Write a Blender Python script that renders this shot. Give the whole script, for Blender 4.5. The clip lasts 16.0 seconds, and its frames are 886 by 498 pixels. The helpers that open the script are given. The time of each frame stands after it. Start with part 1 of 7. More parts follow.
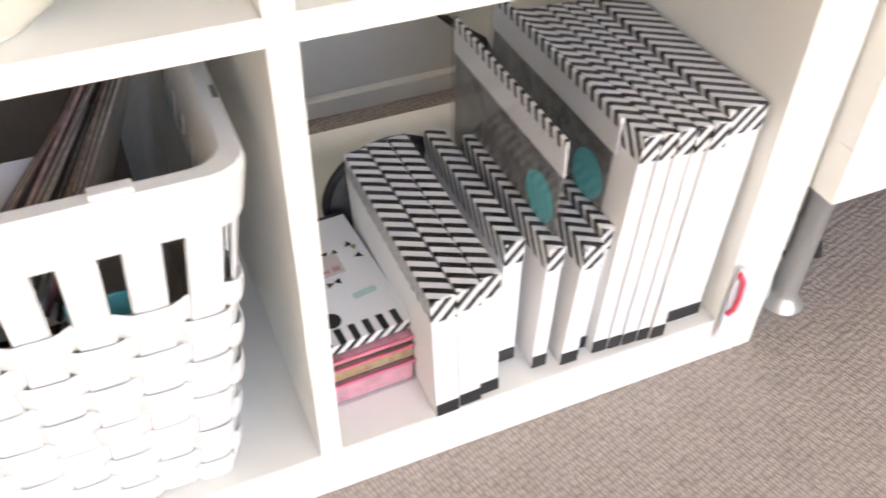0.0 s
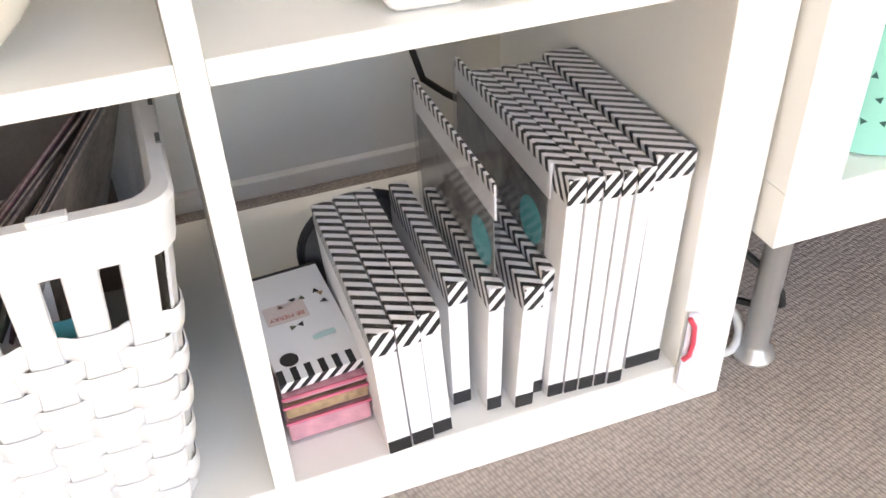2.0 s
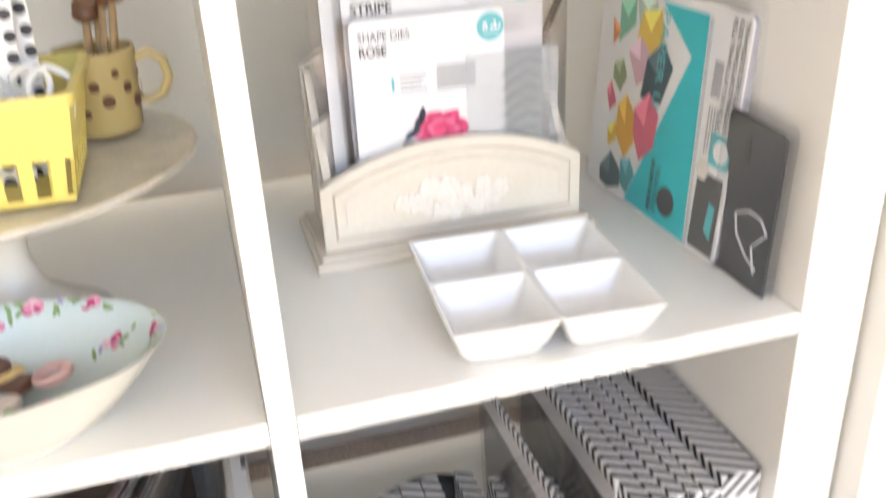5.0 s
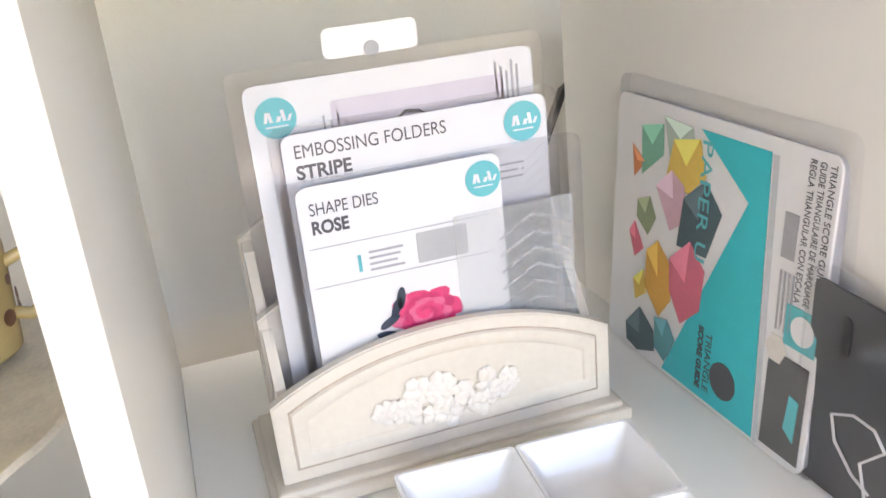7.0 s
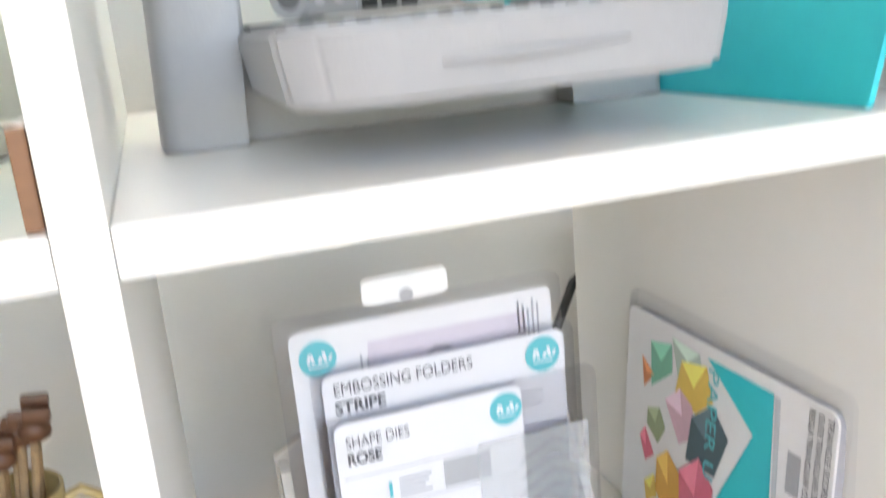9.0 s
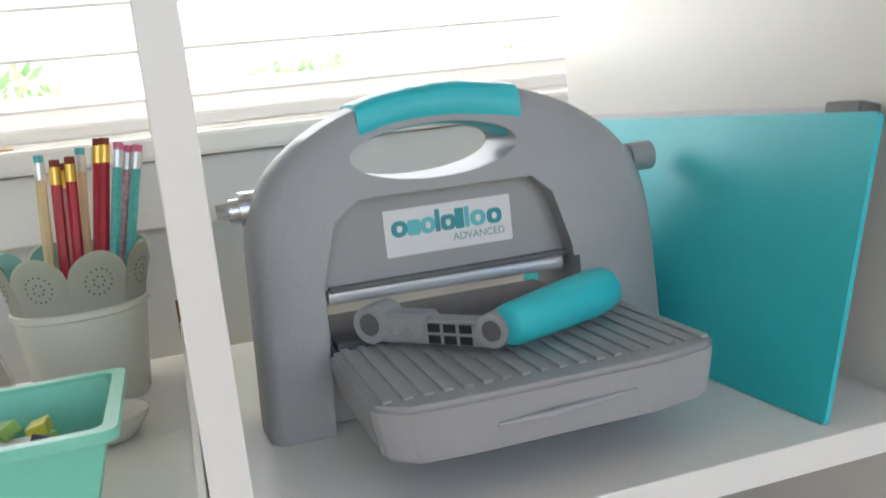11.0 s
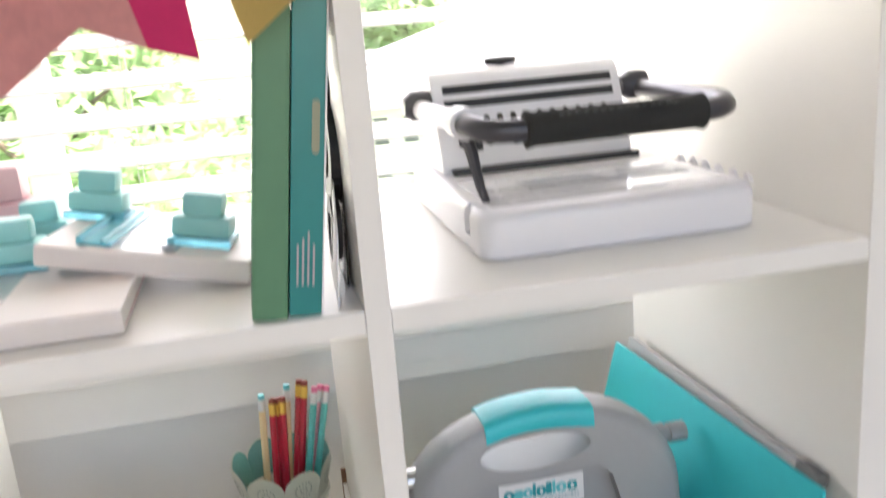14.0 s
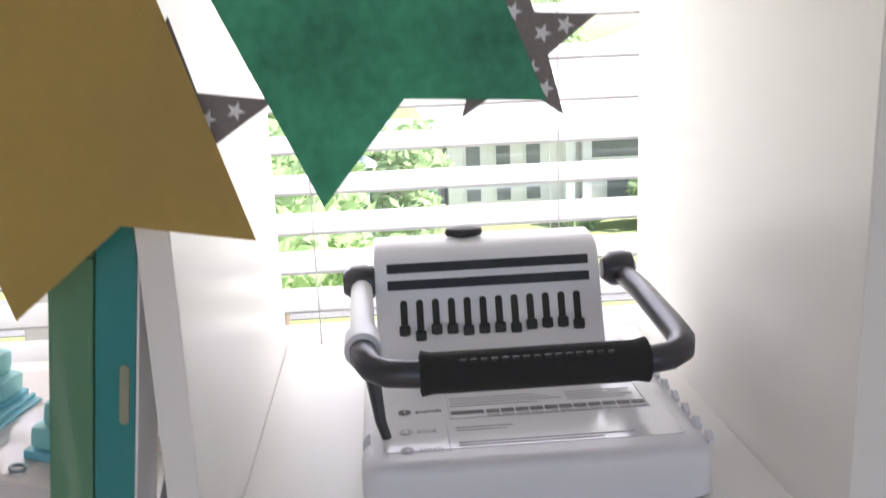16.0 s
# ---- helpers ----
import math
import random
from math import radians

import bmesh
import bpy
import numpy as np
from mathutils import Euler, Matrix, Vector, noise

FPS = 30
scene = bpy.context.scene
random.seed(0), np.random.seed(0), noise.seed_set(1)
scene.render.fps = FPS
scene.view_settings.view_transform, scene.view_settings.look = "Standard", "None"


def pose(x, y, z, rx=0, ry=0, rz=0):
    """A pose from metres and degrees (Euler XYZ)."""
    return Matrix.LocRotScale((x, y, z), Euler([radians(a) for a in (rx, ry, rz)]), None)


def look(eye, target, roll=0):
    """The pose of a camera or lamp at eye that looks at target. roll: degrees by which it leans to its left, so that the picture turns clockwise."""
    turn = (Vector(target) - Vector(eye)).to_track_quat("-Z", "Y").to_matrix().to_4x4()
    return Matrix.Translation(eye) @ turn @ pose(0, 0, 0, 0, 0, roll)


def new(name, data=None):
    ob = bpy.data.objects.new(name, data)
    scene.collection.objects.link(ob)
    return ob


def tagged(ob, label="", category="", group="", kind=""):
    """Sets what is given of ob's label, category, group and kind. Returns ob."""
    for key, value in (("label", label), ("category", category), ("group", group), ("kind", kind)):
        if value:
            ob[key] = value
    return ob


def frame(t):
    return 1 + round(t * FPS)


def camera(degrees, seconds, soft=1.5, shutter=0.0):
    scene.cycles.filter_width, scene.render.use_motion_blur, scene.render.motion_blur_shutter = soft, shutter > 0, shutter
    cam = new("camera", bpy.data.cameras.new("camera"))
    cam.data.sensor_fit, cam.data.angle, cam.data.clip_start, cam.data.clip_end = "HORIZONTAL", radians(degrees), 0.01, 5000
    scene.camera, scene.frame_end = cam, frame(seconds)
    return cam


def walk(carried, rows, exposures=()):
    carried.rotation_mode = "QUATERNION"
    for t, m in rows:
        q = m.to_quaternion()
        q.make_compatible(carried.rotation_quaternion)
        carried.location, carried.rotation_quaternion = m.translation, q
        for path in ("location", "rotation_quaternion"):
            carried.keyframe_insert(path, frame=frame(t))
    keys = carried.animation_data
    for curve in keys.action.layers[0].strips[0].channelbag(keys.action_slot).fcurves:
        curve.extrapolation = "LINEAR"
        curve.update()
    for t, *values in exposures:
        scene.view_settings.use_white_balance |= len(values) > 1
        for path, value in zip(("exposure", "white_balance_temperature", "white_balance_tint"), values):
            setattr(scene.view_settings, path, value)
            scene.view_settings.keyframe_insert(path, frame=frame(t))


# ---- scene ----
cam = camera(53.7, 16.0, soft=1.5, shutter=0.6)
PATH = [
    (0, (-0.089, -0.367, 0.598), (0.517, 0.968, -0.762), 1.3),
    (0.5, (-0.049, -0.419, 0.598), (0.559, 0.975, -0.702), 0.6),
    (1, (-0.03, -0.437, 0.588), (0.533, 1.022, -0.659), -1.1),
    (1.5, (-0.025, -0.447, 0.596), (0.497, 1.047, -0.627), -2.4),
    (2, (-0.021, -0.447, 0.596), (0.482, 1.065, -0.612), -2.6),
    (2.5, (-0.019, -0.446, 0.607), (0.475, 1.089, -0.576), -3.0),
    (3, (-0.019, -0.438, 0.618), (0.464, 1.128, -0.529), -3.8),
    (3.5, (-0.023, -0.437, 0.628), (0.446, 1.15, -0.495), -3.6),
    (4, (-0.022, -0.43, 0.641), (0.448, 1.178, -0.451), -3.3),
    (4.5, (-0.026, -0.425, 0.665), (0.453, 1.239, -0.337), -2.7),
    (5, (-0.022, -0.418, 0.701), (0.451, 1.32, -0.167), -2.9),
    (5.2, (-0.014, -0.417, 0.712), (0.445, 1.359, -0.084), -3.4),
    (7.3, (0.03, -0.238, 0.713), (0.567, 1.545, -0.018), -6.1),
    (7.5, (0.03, -0.239, 0.72), (0.56, 1.545, -0.014), -6.3),
    (8, (0.026, -0.239, 0.734), (0.57, 1.548, 0.019), -5.8),
    (8.5, (0.019, -0.246, 0.754), (0.581, 1.551, 0.081), -5.3),
    (9, (0.017, -0.258, 0.803), (0.592, 1.584, 0.278), -5.1),
    (9.5, (0.0, -0.269, 0.857), (0.573, 1.602, 0.443), -5.9),
    (9.7, (-0.006, -0.279, 0.87), (0.57, 1.602, 0.508), -6.1),
    (11.8, (-0.019, -0.385, 0.998), (0.533, 1.508, 0.66), -6.4),
    (12, (-0.027, -0.406, 1.022), (0.498, 1.494, 0.68), -6.9),
    (12.5, (-0.047, -0.442, 1.085), (0.453, 1.454, 0.689), -7.0),
    (13, (-0.073, -0.488, 1.153), (0.406, 1.391, 0.663), -7.3),
    (13.5, (-0.095, -0.527, 1.2), (0.391, 1.343, 0.682), -6.5),
    (14, (-0.069, -0.505, 1.275), (0.322, 1.386, 0.754), -4.6),
    (14.5, (0.007, -0.5, 1.35), (0.212, 1.431, 0.872), -3.2),
    (15, (0.073, -0.441, 1.362), (0.207, 1.501, 0.9), -1.5),
    (15.5, (0.106, -0.392, 1.359), (0.229, 1.546, 0.88), -1.3),
    (16, (0.1, -0.402, 1.38), (0.225, 1.538, 0.912), -2.3),
]
walk(cam, [(t, look(eye, target, roll)) for t, eye, target, roll in PATH], exposures=[(0.0, 3.72, 8000, 19), (3.5, 3.72, 7900, 19), (5.0, 3.74, 7800, 18), (7.5, 3.7, 7400, 20), (8.5, 3.8, 7400, 21), (9.0, 3.7, 7000, 16), (9.7, 3.4, 6700, 13), (11.8, 2.18, 7050, 17), (12.5, 2.16, 7200, 18), (13.0, 2.34, 7350, 20), (13.5, 2.52, 7200, 20), (14.0, 2.58, 6950, 19), (14.5, 2.52, 6750, 18), (15.0, 2.0, 6550, 22), (16.0, 1.8, 6550, 22)])

# ---- light ----
world = bpy.data.worlds.new("sky")
scene.world = world
world.use_nodes = True
wn = world.node_tree
sky = wn.nodes.new("ShaderNodeTexSky")
sky.sky_type, sky.sun_disc = "NISHITA", False
sky.sun_elevation, sky.sun_rotation = radians(40), radians(100)
sky.air_density, sky.dust_density = 1.0, 0.8
bg = wn.nodes["Background"]
bg.inputs["Strength"].default_value = 0.1
wn.links.new(sky.outputs["Color"], bg.inputs["Color"])
sun = new("sun", bpy.data.lights.new("sun", "SUN"))
sun.data.energy, sun.data.angle, sun.data.color = 5.0, radians(2), (1, 0.97, 0.93)
sun.matrix_world = look((14, -2.5, 12), (0, 0, 0))


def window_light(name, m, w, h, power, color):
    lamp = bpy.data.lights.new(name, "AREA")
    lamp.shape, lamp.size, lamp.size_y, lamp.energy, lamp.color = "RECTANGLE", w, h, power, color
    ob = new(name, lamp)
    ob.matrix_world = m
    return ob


# added fill at an unseen rear opening; daylight at the window behind the shelves
window_light("rear_fill_daylight", look((0.3, -2.0, 1.05), (0.3, 0, 1.05)), 2.35, 2.05, 0.5, (1, 0.85, 0.7))
window_light("window_daylight", look((0.0, 0.6, 1.5), (0.0, 0, 1.3)), 1.2, 1.1, 3.9, (1, 0.96, 0.93))


# ---- materials ----
def mat(name, color, rough=0.5, metal=0.0, vary=0.06, scale=30.0, bump=0.0, bump_scale=200.0, random_by=0.0, coat=0.0, spec=0.5, stretch=(1, 1, 1), alpha=1.0, trans=0.0):
    m = bpy.data.materials.new(name)
    m.use_nodes = True
    n, l = m.node_tree.nodes, m.node_tree.links
    b = n["Principled BSDF"]
    b.inputs["Roughness"].default_value, b.inputs["Metallic"].default_value = rough, metal
    b.inputs["Coat Weight"].default_value, b.inputs["Specular IOR Level"].default_value = coat, spec
    b.inputs["Alpha"].default_value, b.inputs["Transmission Weight"].default_value = alpha, trans
    tc, mp = n.new("ShaderNodeTexCoord"), n.new("ShaderNodeMapping")
    mp.inputs["Scale"].default_value = stretch
    l.new(tc.outputs["Object"], mp.inputs["Vector"])
    big, fine = n.new("ShaderNodeTexNoise"), n.new("ShaderNodeTexNoise")
    big.inputs["Scale"].default_value, fine.inputs["Scale"].default_value = scale, scale * 9
    big.inputs["Detail"].default_value, fine.inputs["Detail"].default_value = 3, 2
    add = n.new("ShaderNodeMath")
    add.operation = "MULTIPLY_ADD"
    add.inputs[1].default_value = 0.6
    for t in (big, fine):
        l.new(mp.outputs["Vector"], t.inputs["Vector"])
    l.new(big.outputs["Fac"], add.inputs[0])
    half = n.new("ShaderNodeMath")
    half.operation = "MULTIPLY"
    half.inputs[1].default_value = 0.4
    l.new(fine.outputs["Fac"], half.inputs[0])
    l.new(half.outputs[0], add.inputs[2])
    last = add.outputs[0]
    if random_by:
        info, mix = n.new("ShaderNodeObjectInfo"), n.new("ShaderNodeMath")
        mix.operation = "MULTIPLY_ADD"
        mix.inputs[1].default_value = random_by / max(vary, 1e-3)
        l.new(info.outputs["Random"], mix.inputs[0])
        l.new(last, mix.inputs[2])
        last = mix.outputs[0]
    ramp = n.new("ShaderNodeMapRange")
    ramp.clamp = False
    ramp.inputs["From Min"].default_value, ramp.inputs["From Max"].default_value = 0.25, 0.75
    ramp.inputs["To Min"].default_value, ramp.inputs["To Max"].default_value = 1 - vary, 1 + vary
    l.new(last, ramp.inputs["Value"])
    vm = n.new("ShaderNodeVectorMath")
    vm.operation = "SCALE"
    vm.inputs[0].default_value = color[:3]
    l.new(ramp.outputs["Result"], vm.inputs["Scale"])
    l.new(vm.outputs["Vector"], b.inputs["Base Color"])
    rr = n.new("ShaderNodeMapRange")
    rr.inputs["To Min"].default_value, rr.inputs["To Max"].default_value = max(0.02, rough - 0.06), min(1, rough + 0.06)
    l.new(big.outputs["Fac"], rr.inputs["Value"])
    l.new(rr.outputs["Result"], b.inputs["Roughness"])
    if bump:
        tex, bp = n.new("ShaderNodeTexNoise"), n.new("ShaderNodeBump")
        tex.inputs["Scale"].default_value = bump_scale
        bp.inputs["Strength"].default_value, bp.inputs["Distance"].default_value = bump, 0.002
        l.new(mp.outputs["Vector"], tex.inputs["Vector"])
        l.new(tex.outputs["Fac"], bp.inputs["Height"])
        l.new(bp.outputs["Normal"], b.inputs["Normal"])
    return m


WHITE = mat("white_foil", (0.87, 0.855, 0.81), 0.32, vary=0.012, scale=6, bump=0.03, bump_scale=60)
WALL = mat("wall_paint", (0.8, 0.79, 0.75), 0.7, vary=0.02, scale=4, bump=0.1, bump_scale=300)
TRIM = mat("trim_paint", (0.84, 0.83, 0.8), 0.35, vary=0.015, scale=8)
CEIL = mat("ceiling_paint", (0.85, 0.85, 0.83), 0.8, vary=0.02, scale=3)


def glass(name, color, rough=0.02, gloss=0.04, edge=0.7):
    m = bpy.data.materials.new(name)
    m.use_nodes = True
    n, l = m.node_tree.nodes, m.node_tree.links
    n.clear()
    out, mix = n.new("ShaderNodeOutputMaterial"), n.new("ShaderNodeMixShader")
    tr, gl, fr = n.new("ShaderNodeBsdfTransparent"), n.new("ShaderNodeBsdfGlossy"), n.new("ShaderNodeLayerWeight")
    tr.inputs["Color"].default_value = (*color, 1)
    gl.inputs["Roughness"].default_value = rough
    fr.inputs["Blend"].default_value = 0.5
    curve, base = n.new("ShaderNodeMath"), n.new("ShaderNodeMath")
    curve.operation, base.operation = "POWER", "MULTIPLY_ADD"
    curve.inputs[1].default_value = 3.5
    base.inputs[1].default_value, base.inputs[2].default_value = edge, gloss
    l.new(fr.outputs["Facing"], curve.inputs[0])
    l.new(curve.outputs[0], base.inputs[0])
    l.new(base.outputs[0], mix.inputs[0])
    l.new(tr.outputs[0], mix.inputs[1])
    l.new(gl.outputs[0], mix.inputs[2])
    l.new(mix.outputs[0], out.inputs[0])
    return m


CLEAR = glass("clear_plastic", (0.95, 0.952, 0.962), 0.1, 0.05)
WRAP = glass("clear_wrap", (0.98, 0.98, 0.985), 0.1, 0.05, 0.4)
PANE = glass("window_glass", (0.97, 0.98, 0.98))


def carpet_material():
    m = mat("loop_carpet", (0.46, 0.395, 0.355), 0.95, vary=0.1, scale=25, spec=0.1)
    n, l = m.node_tree.nodes, m.node_tree.links
    b = n["Principled BSDF"]
    tc, mp, vo = n.new("ShaderNodeTexCoord"), n.new("ShaderNodeMapping"), n.new("ShaderNodeTexVoronoi")
    askew = n.new("ShaderNodeMapping")
    askew.inputs["Rotation"].default_value = (0, 0, radians(-14.5))
    mp.inputs["Scale"].default_value = (290, 150, 60)
    vo.inputs["Scale"].default_value, vo.inputs["Randomness"].default_value = 1.0, 0.4
    l.new(tc.outputs["Object"], askew.inputs["Vector"])
    l.new(askew.outputs["Vector"], mp.inputs["Vector"])
    l.new(mp.outputs["Vector"], vo.inputs["Vector"])
    # colour darkens away from loop centres, painting in the shade between loops
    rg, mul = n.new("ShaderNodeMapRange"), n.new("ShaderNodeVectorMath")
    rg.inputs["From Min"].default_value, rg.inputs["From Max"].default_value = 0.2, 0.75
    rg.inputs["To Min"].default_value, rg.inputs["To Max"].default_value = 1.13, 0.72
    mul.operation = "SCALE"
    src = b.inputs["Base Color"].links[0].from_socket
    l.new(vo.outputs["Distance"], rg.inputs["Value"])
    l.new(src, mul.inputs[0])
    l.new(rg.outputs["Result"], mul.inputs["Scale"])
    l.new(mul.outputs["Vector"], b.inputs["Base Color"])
    bp = n.new("ShaderNodeBump")
    bp.invert = True
    bp.inputs["Strength"].default_value, bp.inputs["Distance"].default_value = 0.8, 0.003
    l.new(vo.outputs["Distance"], bp.inputs["Height"])
    l.new(bp.outputs["Normal"], b.inputs["Normal"])
    return m


CARPET = carpet_material()


# ---- mesh helpers ----
def box(bm, x0, y0, z0, x1, y1, z1, bevel=0.0, m=None):
    """One block between two corners, its edges rounded by bevel; m turns it afterwards."""
    r = bmesh.ops.create_cube(bm, size=1)
    vs = r["verts"]
    bmesh.ops.scale(bm, vec=(x1 - x0, y1 - y0, z1 - z0), verts=vs)
    bmesh.ops.translate(bm, vec=((x0 + x1) / 2, (y0 + y1) / 2, (z0 + z1) / 2), verts=vs)
    if bevel:
        es = list({e for v in vs for e in v.link_edges})
        r2 = bmesh.ops.bevel(bm, geom=es, offset=bevel, segments=2, profile=0.6, affect="EDGES")
        vs = list({v for f in r2["faces"] for v in f.verts} | {v for v in vs if v.is_valid})
    if m is not None:
        bmesh.ops.transform(bm, matrix=m, verts=vs)
    return vs


def ring_surface(bm, rings, closed=True, caps=(True, True)):
    """Skin a list of rings of points, each ring as long as the next."""
    rows = [[bm.verts.new(p) for p in ring] for ring in rings]
    n = len(rows[0])
    for a, b in zip(rows, rows[1:]):
        for i in range(n if closed else n - 1):
            j = (i + 1) % n
            bm.faces.new((a[i], a[j], b[j], b[i]))
    if closed and caps[0]:
        bm.faces.new(rows[0][::-1])
    if closed and caps[1]:
        bm.faces.new(rows[-1])
    return rows


def lathe(bm, profile, n=40, centre=(0, 0, 0), wobble=None, caps=(True, True)):
    rings = []
    for r, z in profile:
        ring = []
        for i in range(n):
            a = 2 * math.pi * i / n
            k = wobble(a, z) if wobble else 1
            ring.append((centre[0] + r * k * math.cos(a), centre[1] + r * k * math.sin(a), centre[2] + z))
        rings.append(ring)
    return ring_surface(bm, rings, True, caps)


def tube(bm, points, radius, n=12, caps=(True, True)):
    """A round tube along points."""
    pts = [Vector(p) for p in points]
    rings, up = [], None
    for i, p in enumerate(pts):
        d = (pts[min(i + 1, len(pts) - 1)] - pts[max(i - 1, 0)]).normalized()
        if up is None:
            up = d.orthogonal().normalized()
        up = (up - d * up.dot(d)).normalized()
        side = d.cross(up)
        r = radius[i] if isinstance(radius, (list, tuple)) else radius
        rings.append([p + (up * math.cos(2 * math.pi * k / n) + side * math.sin(2 * math.pi * k / n)) * r for k in range(n)])
    return ring_surface(bm, rings, True, caps)


def prism(bm, outline, depth, m=None):
    """An outline in the xy plane pushed up by depth in z."""
    a = [bm.verts.new((x, y, 0)) for x, y in outline]
    b = [bm.verts.new((x, y, depth)) for x, y in outline]
    n = len(a)
    bm.faces.new(a[::-1])
    bm.faces.new(b)
    for i in range(n):
        bm.faces.new((a[i], a[(i + 1) % n], b[(i + 1) % n], b[i]))
    if m is not None:
        bmesh.ops.transform(bm, matrix=m, verts=a + b)
    return a + b


def rounded(w, h, r, n=5, x=0.0, y=0.0):
    """The outline of a rectangle with round corners, its lower left corner at x, y."""
    out = []
    for cx, cy, a0 in ((w - r, h - r, 0), (r, h - r, 90), (r, r, 180), (w - r, r, 270)):
        for i in range(n + 1):
            a = radians(a0 + 90 * i / n)
            out.append((x + cx + r * math.cos(a), y + cy + r * math.sin(a)))
    return out


def smooth(ob, angle=40):
    for p in ob.data.polygons:
        p.use_smooth = True
    ob.data.set_sharp_from_angle(angle=radians(angle))
    return ob


def mesh(name, bm, material, soft=False):
    bmesh.ops.recalc_face_normals(bm, faces=bm.faces)
    me = bpy.data.meshes.new(name)
    bm.to_mesh(me)
    bm.free()
    for mm in material if isinstance(material, (list, tuple)) else [material]:
        me.materials.append(mm)
    ob = new(name, me)
    return smooth(ob) if soft else ob


def part(name, bm, material, parent, label="", soft=False):
    ob = mesh(name, bm, material, soft)
    ob.parent = parent
    if label:
        ob["label"] = label
    return ob


def thing(name, m, label, category, group="", kind=""):
    ob = new(name)
    ob.empty_display_size = 0.05
    ob.matrix_world = m
    return tagged(ob, label, category, group, kind)


def block(name, x0, y0, z0, x1, y1, z1, material, label="", category="", kind="structure", bevel=0.0, parent=None):
    bm = bmesh.new()
    box(bm, x0, y0, z0, x1, y1, z1, bevel)
    ob = mesh(name, bm, material)
    if parent:
        ob.parent = parent
        if label:
            ob["label"] = label
        return ob
    return tagged(ob, label, category, "", kind)


def text_mesh(name, body, size, m, material, parent, label="", bold=0.0, width=None, align="LEFT"):
    """Flat lettering in the built-in font as a mesh part."""
    cu = bpy.data.curves.new(name, "FONT")
    cu.body, cu.size, cu.extrude, cu.offset, cu.align_x = body, size, 0.00008, bold, align
    tmp = bpy.data.objects.new(name, cu)
    scene.collection.objects.link(tmp)
    me = bpy.data.meshes.new_from_object(tmp.evaluated_get(bpy.context.evaluated_depsgraph_get()))
    bpy.data.objects.remove(tmp)
    bpy.data.curves.remove(cu)
    if width:
        xs = [v.co.x for v in me.vertices]
        k = width / max(1e-6, max(xs) - min(xs))
        for v in me.vertices:
            v.co.x *= k
    me.materials.clear()
    me.materials.append(material)
    ob = new(name, me)
    ob.parent = parent
    ob.matrix_local = m
    if label:
        ob["label"] = label
    return ob


# ---- the room ----
B, C, W, D, OUT = 0.05, 0.335, 0.016, 0.39, 0.05
FULL = B + 4 * C + 3 * W
XL, XR, YF, YW, HT = -2.2, 1.9, -2.05, 0.50, 2.45
WX0, WX1, WZ0, WZ1, WOUT = -0.52, 0.75, 0.93, 2.1, 0.66


def shelf_z(n):
    return B + n * (C + W)


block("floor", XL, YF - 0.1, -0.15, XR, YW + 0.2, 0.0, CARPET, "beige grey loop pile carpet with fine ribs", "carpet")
block("ceiling", XL, YF, HT, XR, WOUT, HT + 0.1, CEIL, "plain white painted ceiling", "ceiling")
bm = bmesh.new()
for x0, z0, x1, z1 in ((XL, -0.15, WX0, HT), (WX1, -0.15, XR, HT), (WX0, -0.15, WX1, WZ0 - 0.02), (WX0, WZ1, WX1, HT)):
    box(bm, x0, YW, z0, x1, WOUT, z1)
tagged(mesh("wall_north", bm, WALL), "pale grey painted wall below and beside the window", "wall", kind="structure")
block("wall_west", XL - 0.1, YF, -0.15, XL, WOUT, HT, WALL, "pale grey painted wall", "wall")
block("wall_east", XR, YF, -0.15, XR + 0.1, WOUT, HT, WALL, "pale grey painted wall", "wall")
# unseen rear wall, its opening assumed and sized to let the fill in
bm = bmesh.new()
for x0, z0, x1, z1 in ((XL, -0.15, -0.9, HT), (1.5, -0.15, XR, HT), (-0.9, 2.15, 1.5, HT)):
    box(bm, x0, YF - 0.1, z0, x1, YF, z1)
tagged(mesh("wall_south", bm, WALL), "pale grey painted wall with a wide opening", "wall", kind="structure")
# ---- the shelf unit ----
shelf = thing("shelving_unit", pose(0, 0, 0), "white open cube shelving unit with two columns and four rows", "shelving unit")
block("side_panel", C, 0, 0, C + OUT, D, FULL + B, WHITE, bevel=0.0012, parent=shelf)
XA = -W - C
block("side_panel", XA - OUT, 0, 0, XA, D, FULL + B, WHITE, bevel=0.0012, parent=shelf)
block("divider", -W, 0.0005, B, 0, D, FULL, WHITE, bevel=0.0008, parent=shelf)
block("bottom_board", XA, 0, 0, C, D, B, WHITE, bevel=0.0012, parent=shelf)
block("top_board", XA, 0, FULL, C, D, FULL + B, WHITE, bevel=0.0012, parent=shelf)
for n in (1, 2, 3):
    for x0, x1 in ((XA, -W - 0.0002), (0.0002, C)):
        block("shelf_board", x0, 0.001, shelf_z(n) - W, x1, D, shelf_z(n), WHITE, bevel=0.0008, parent=shelf)

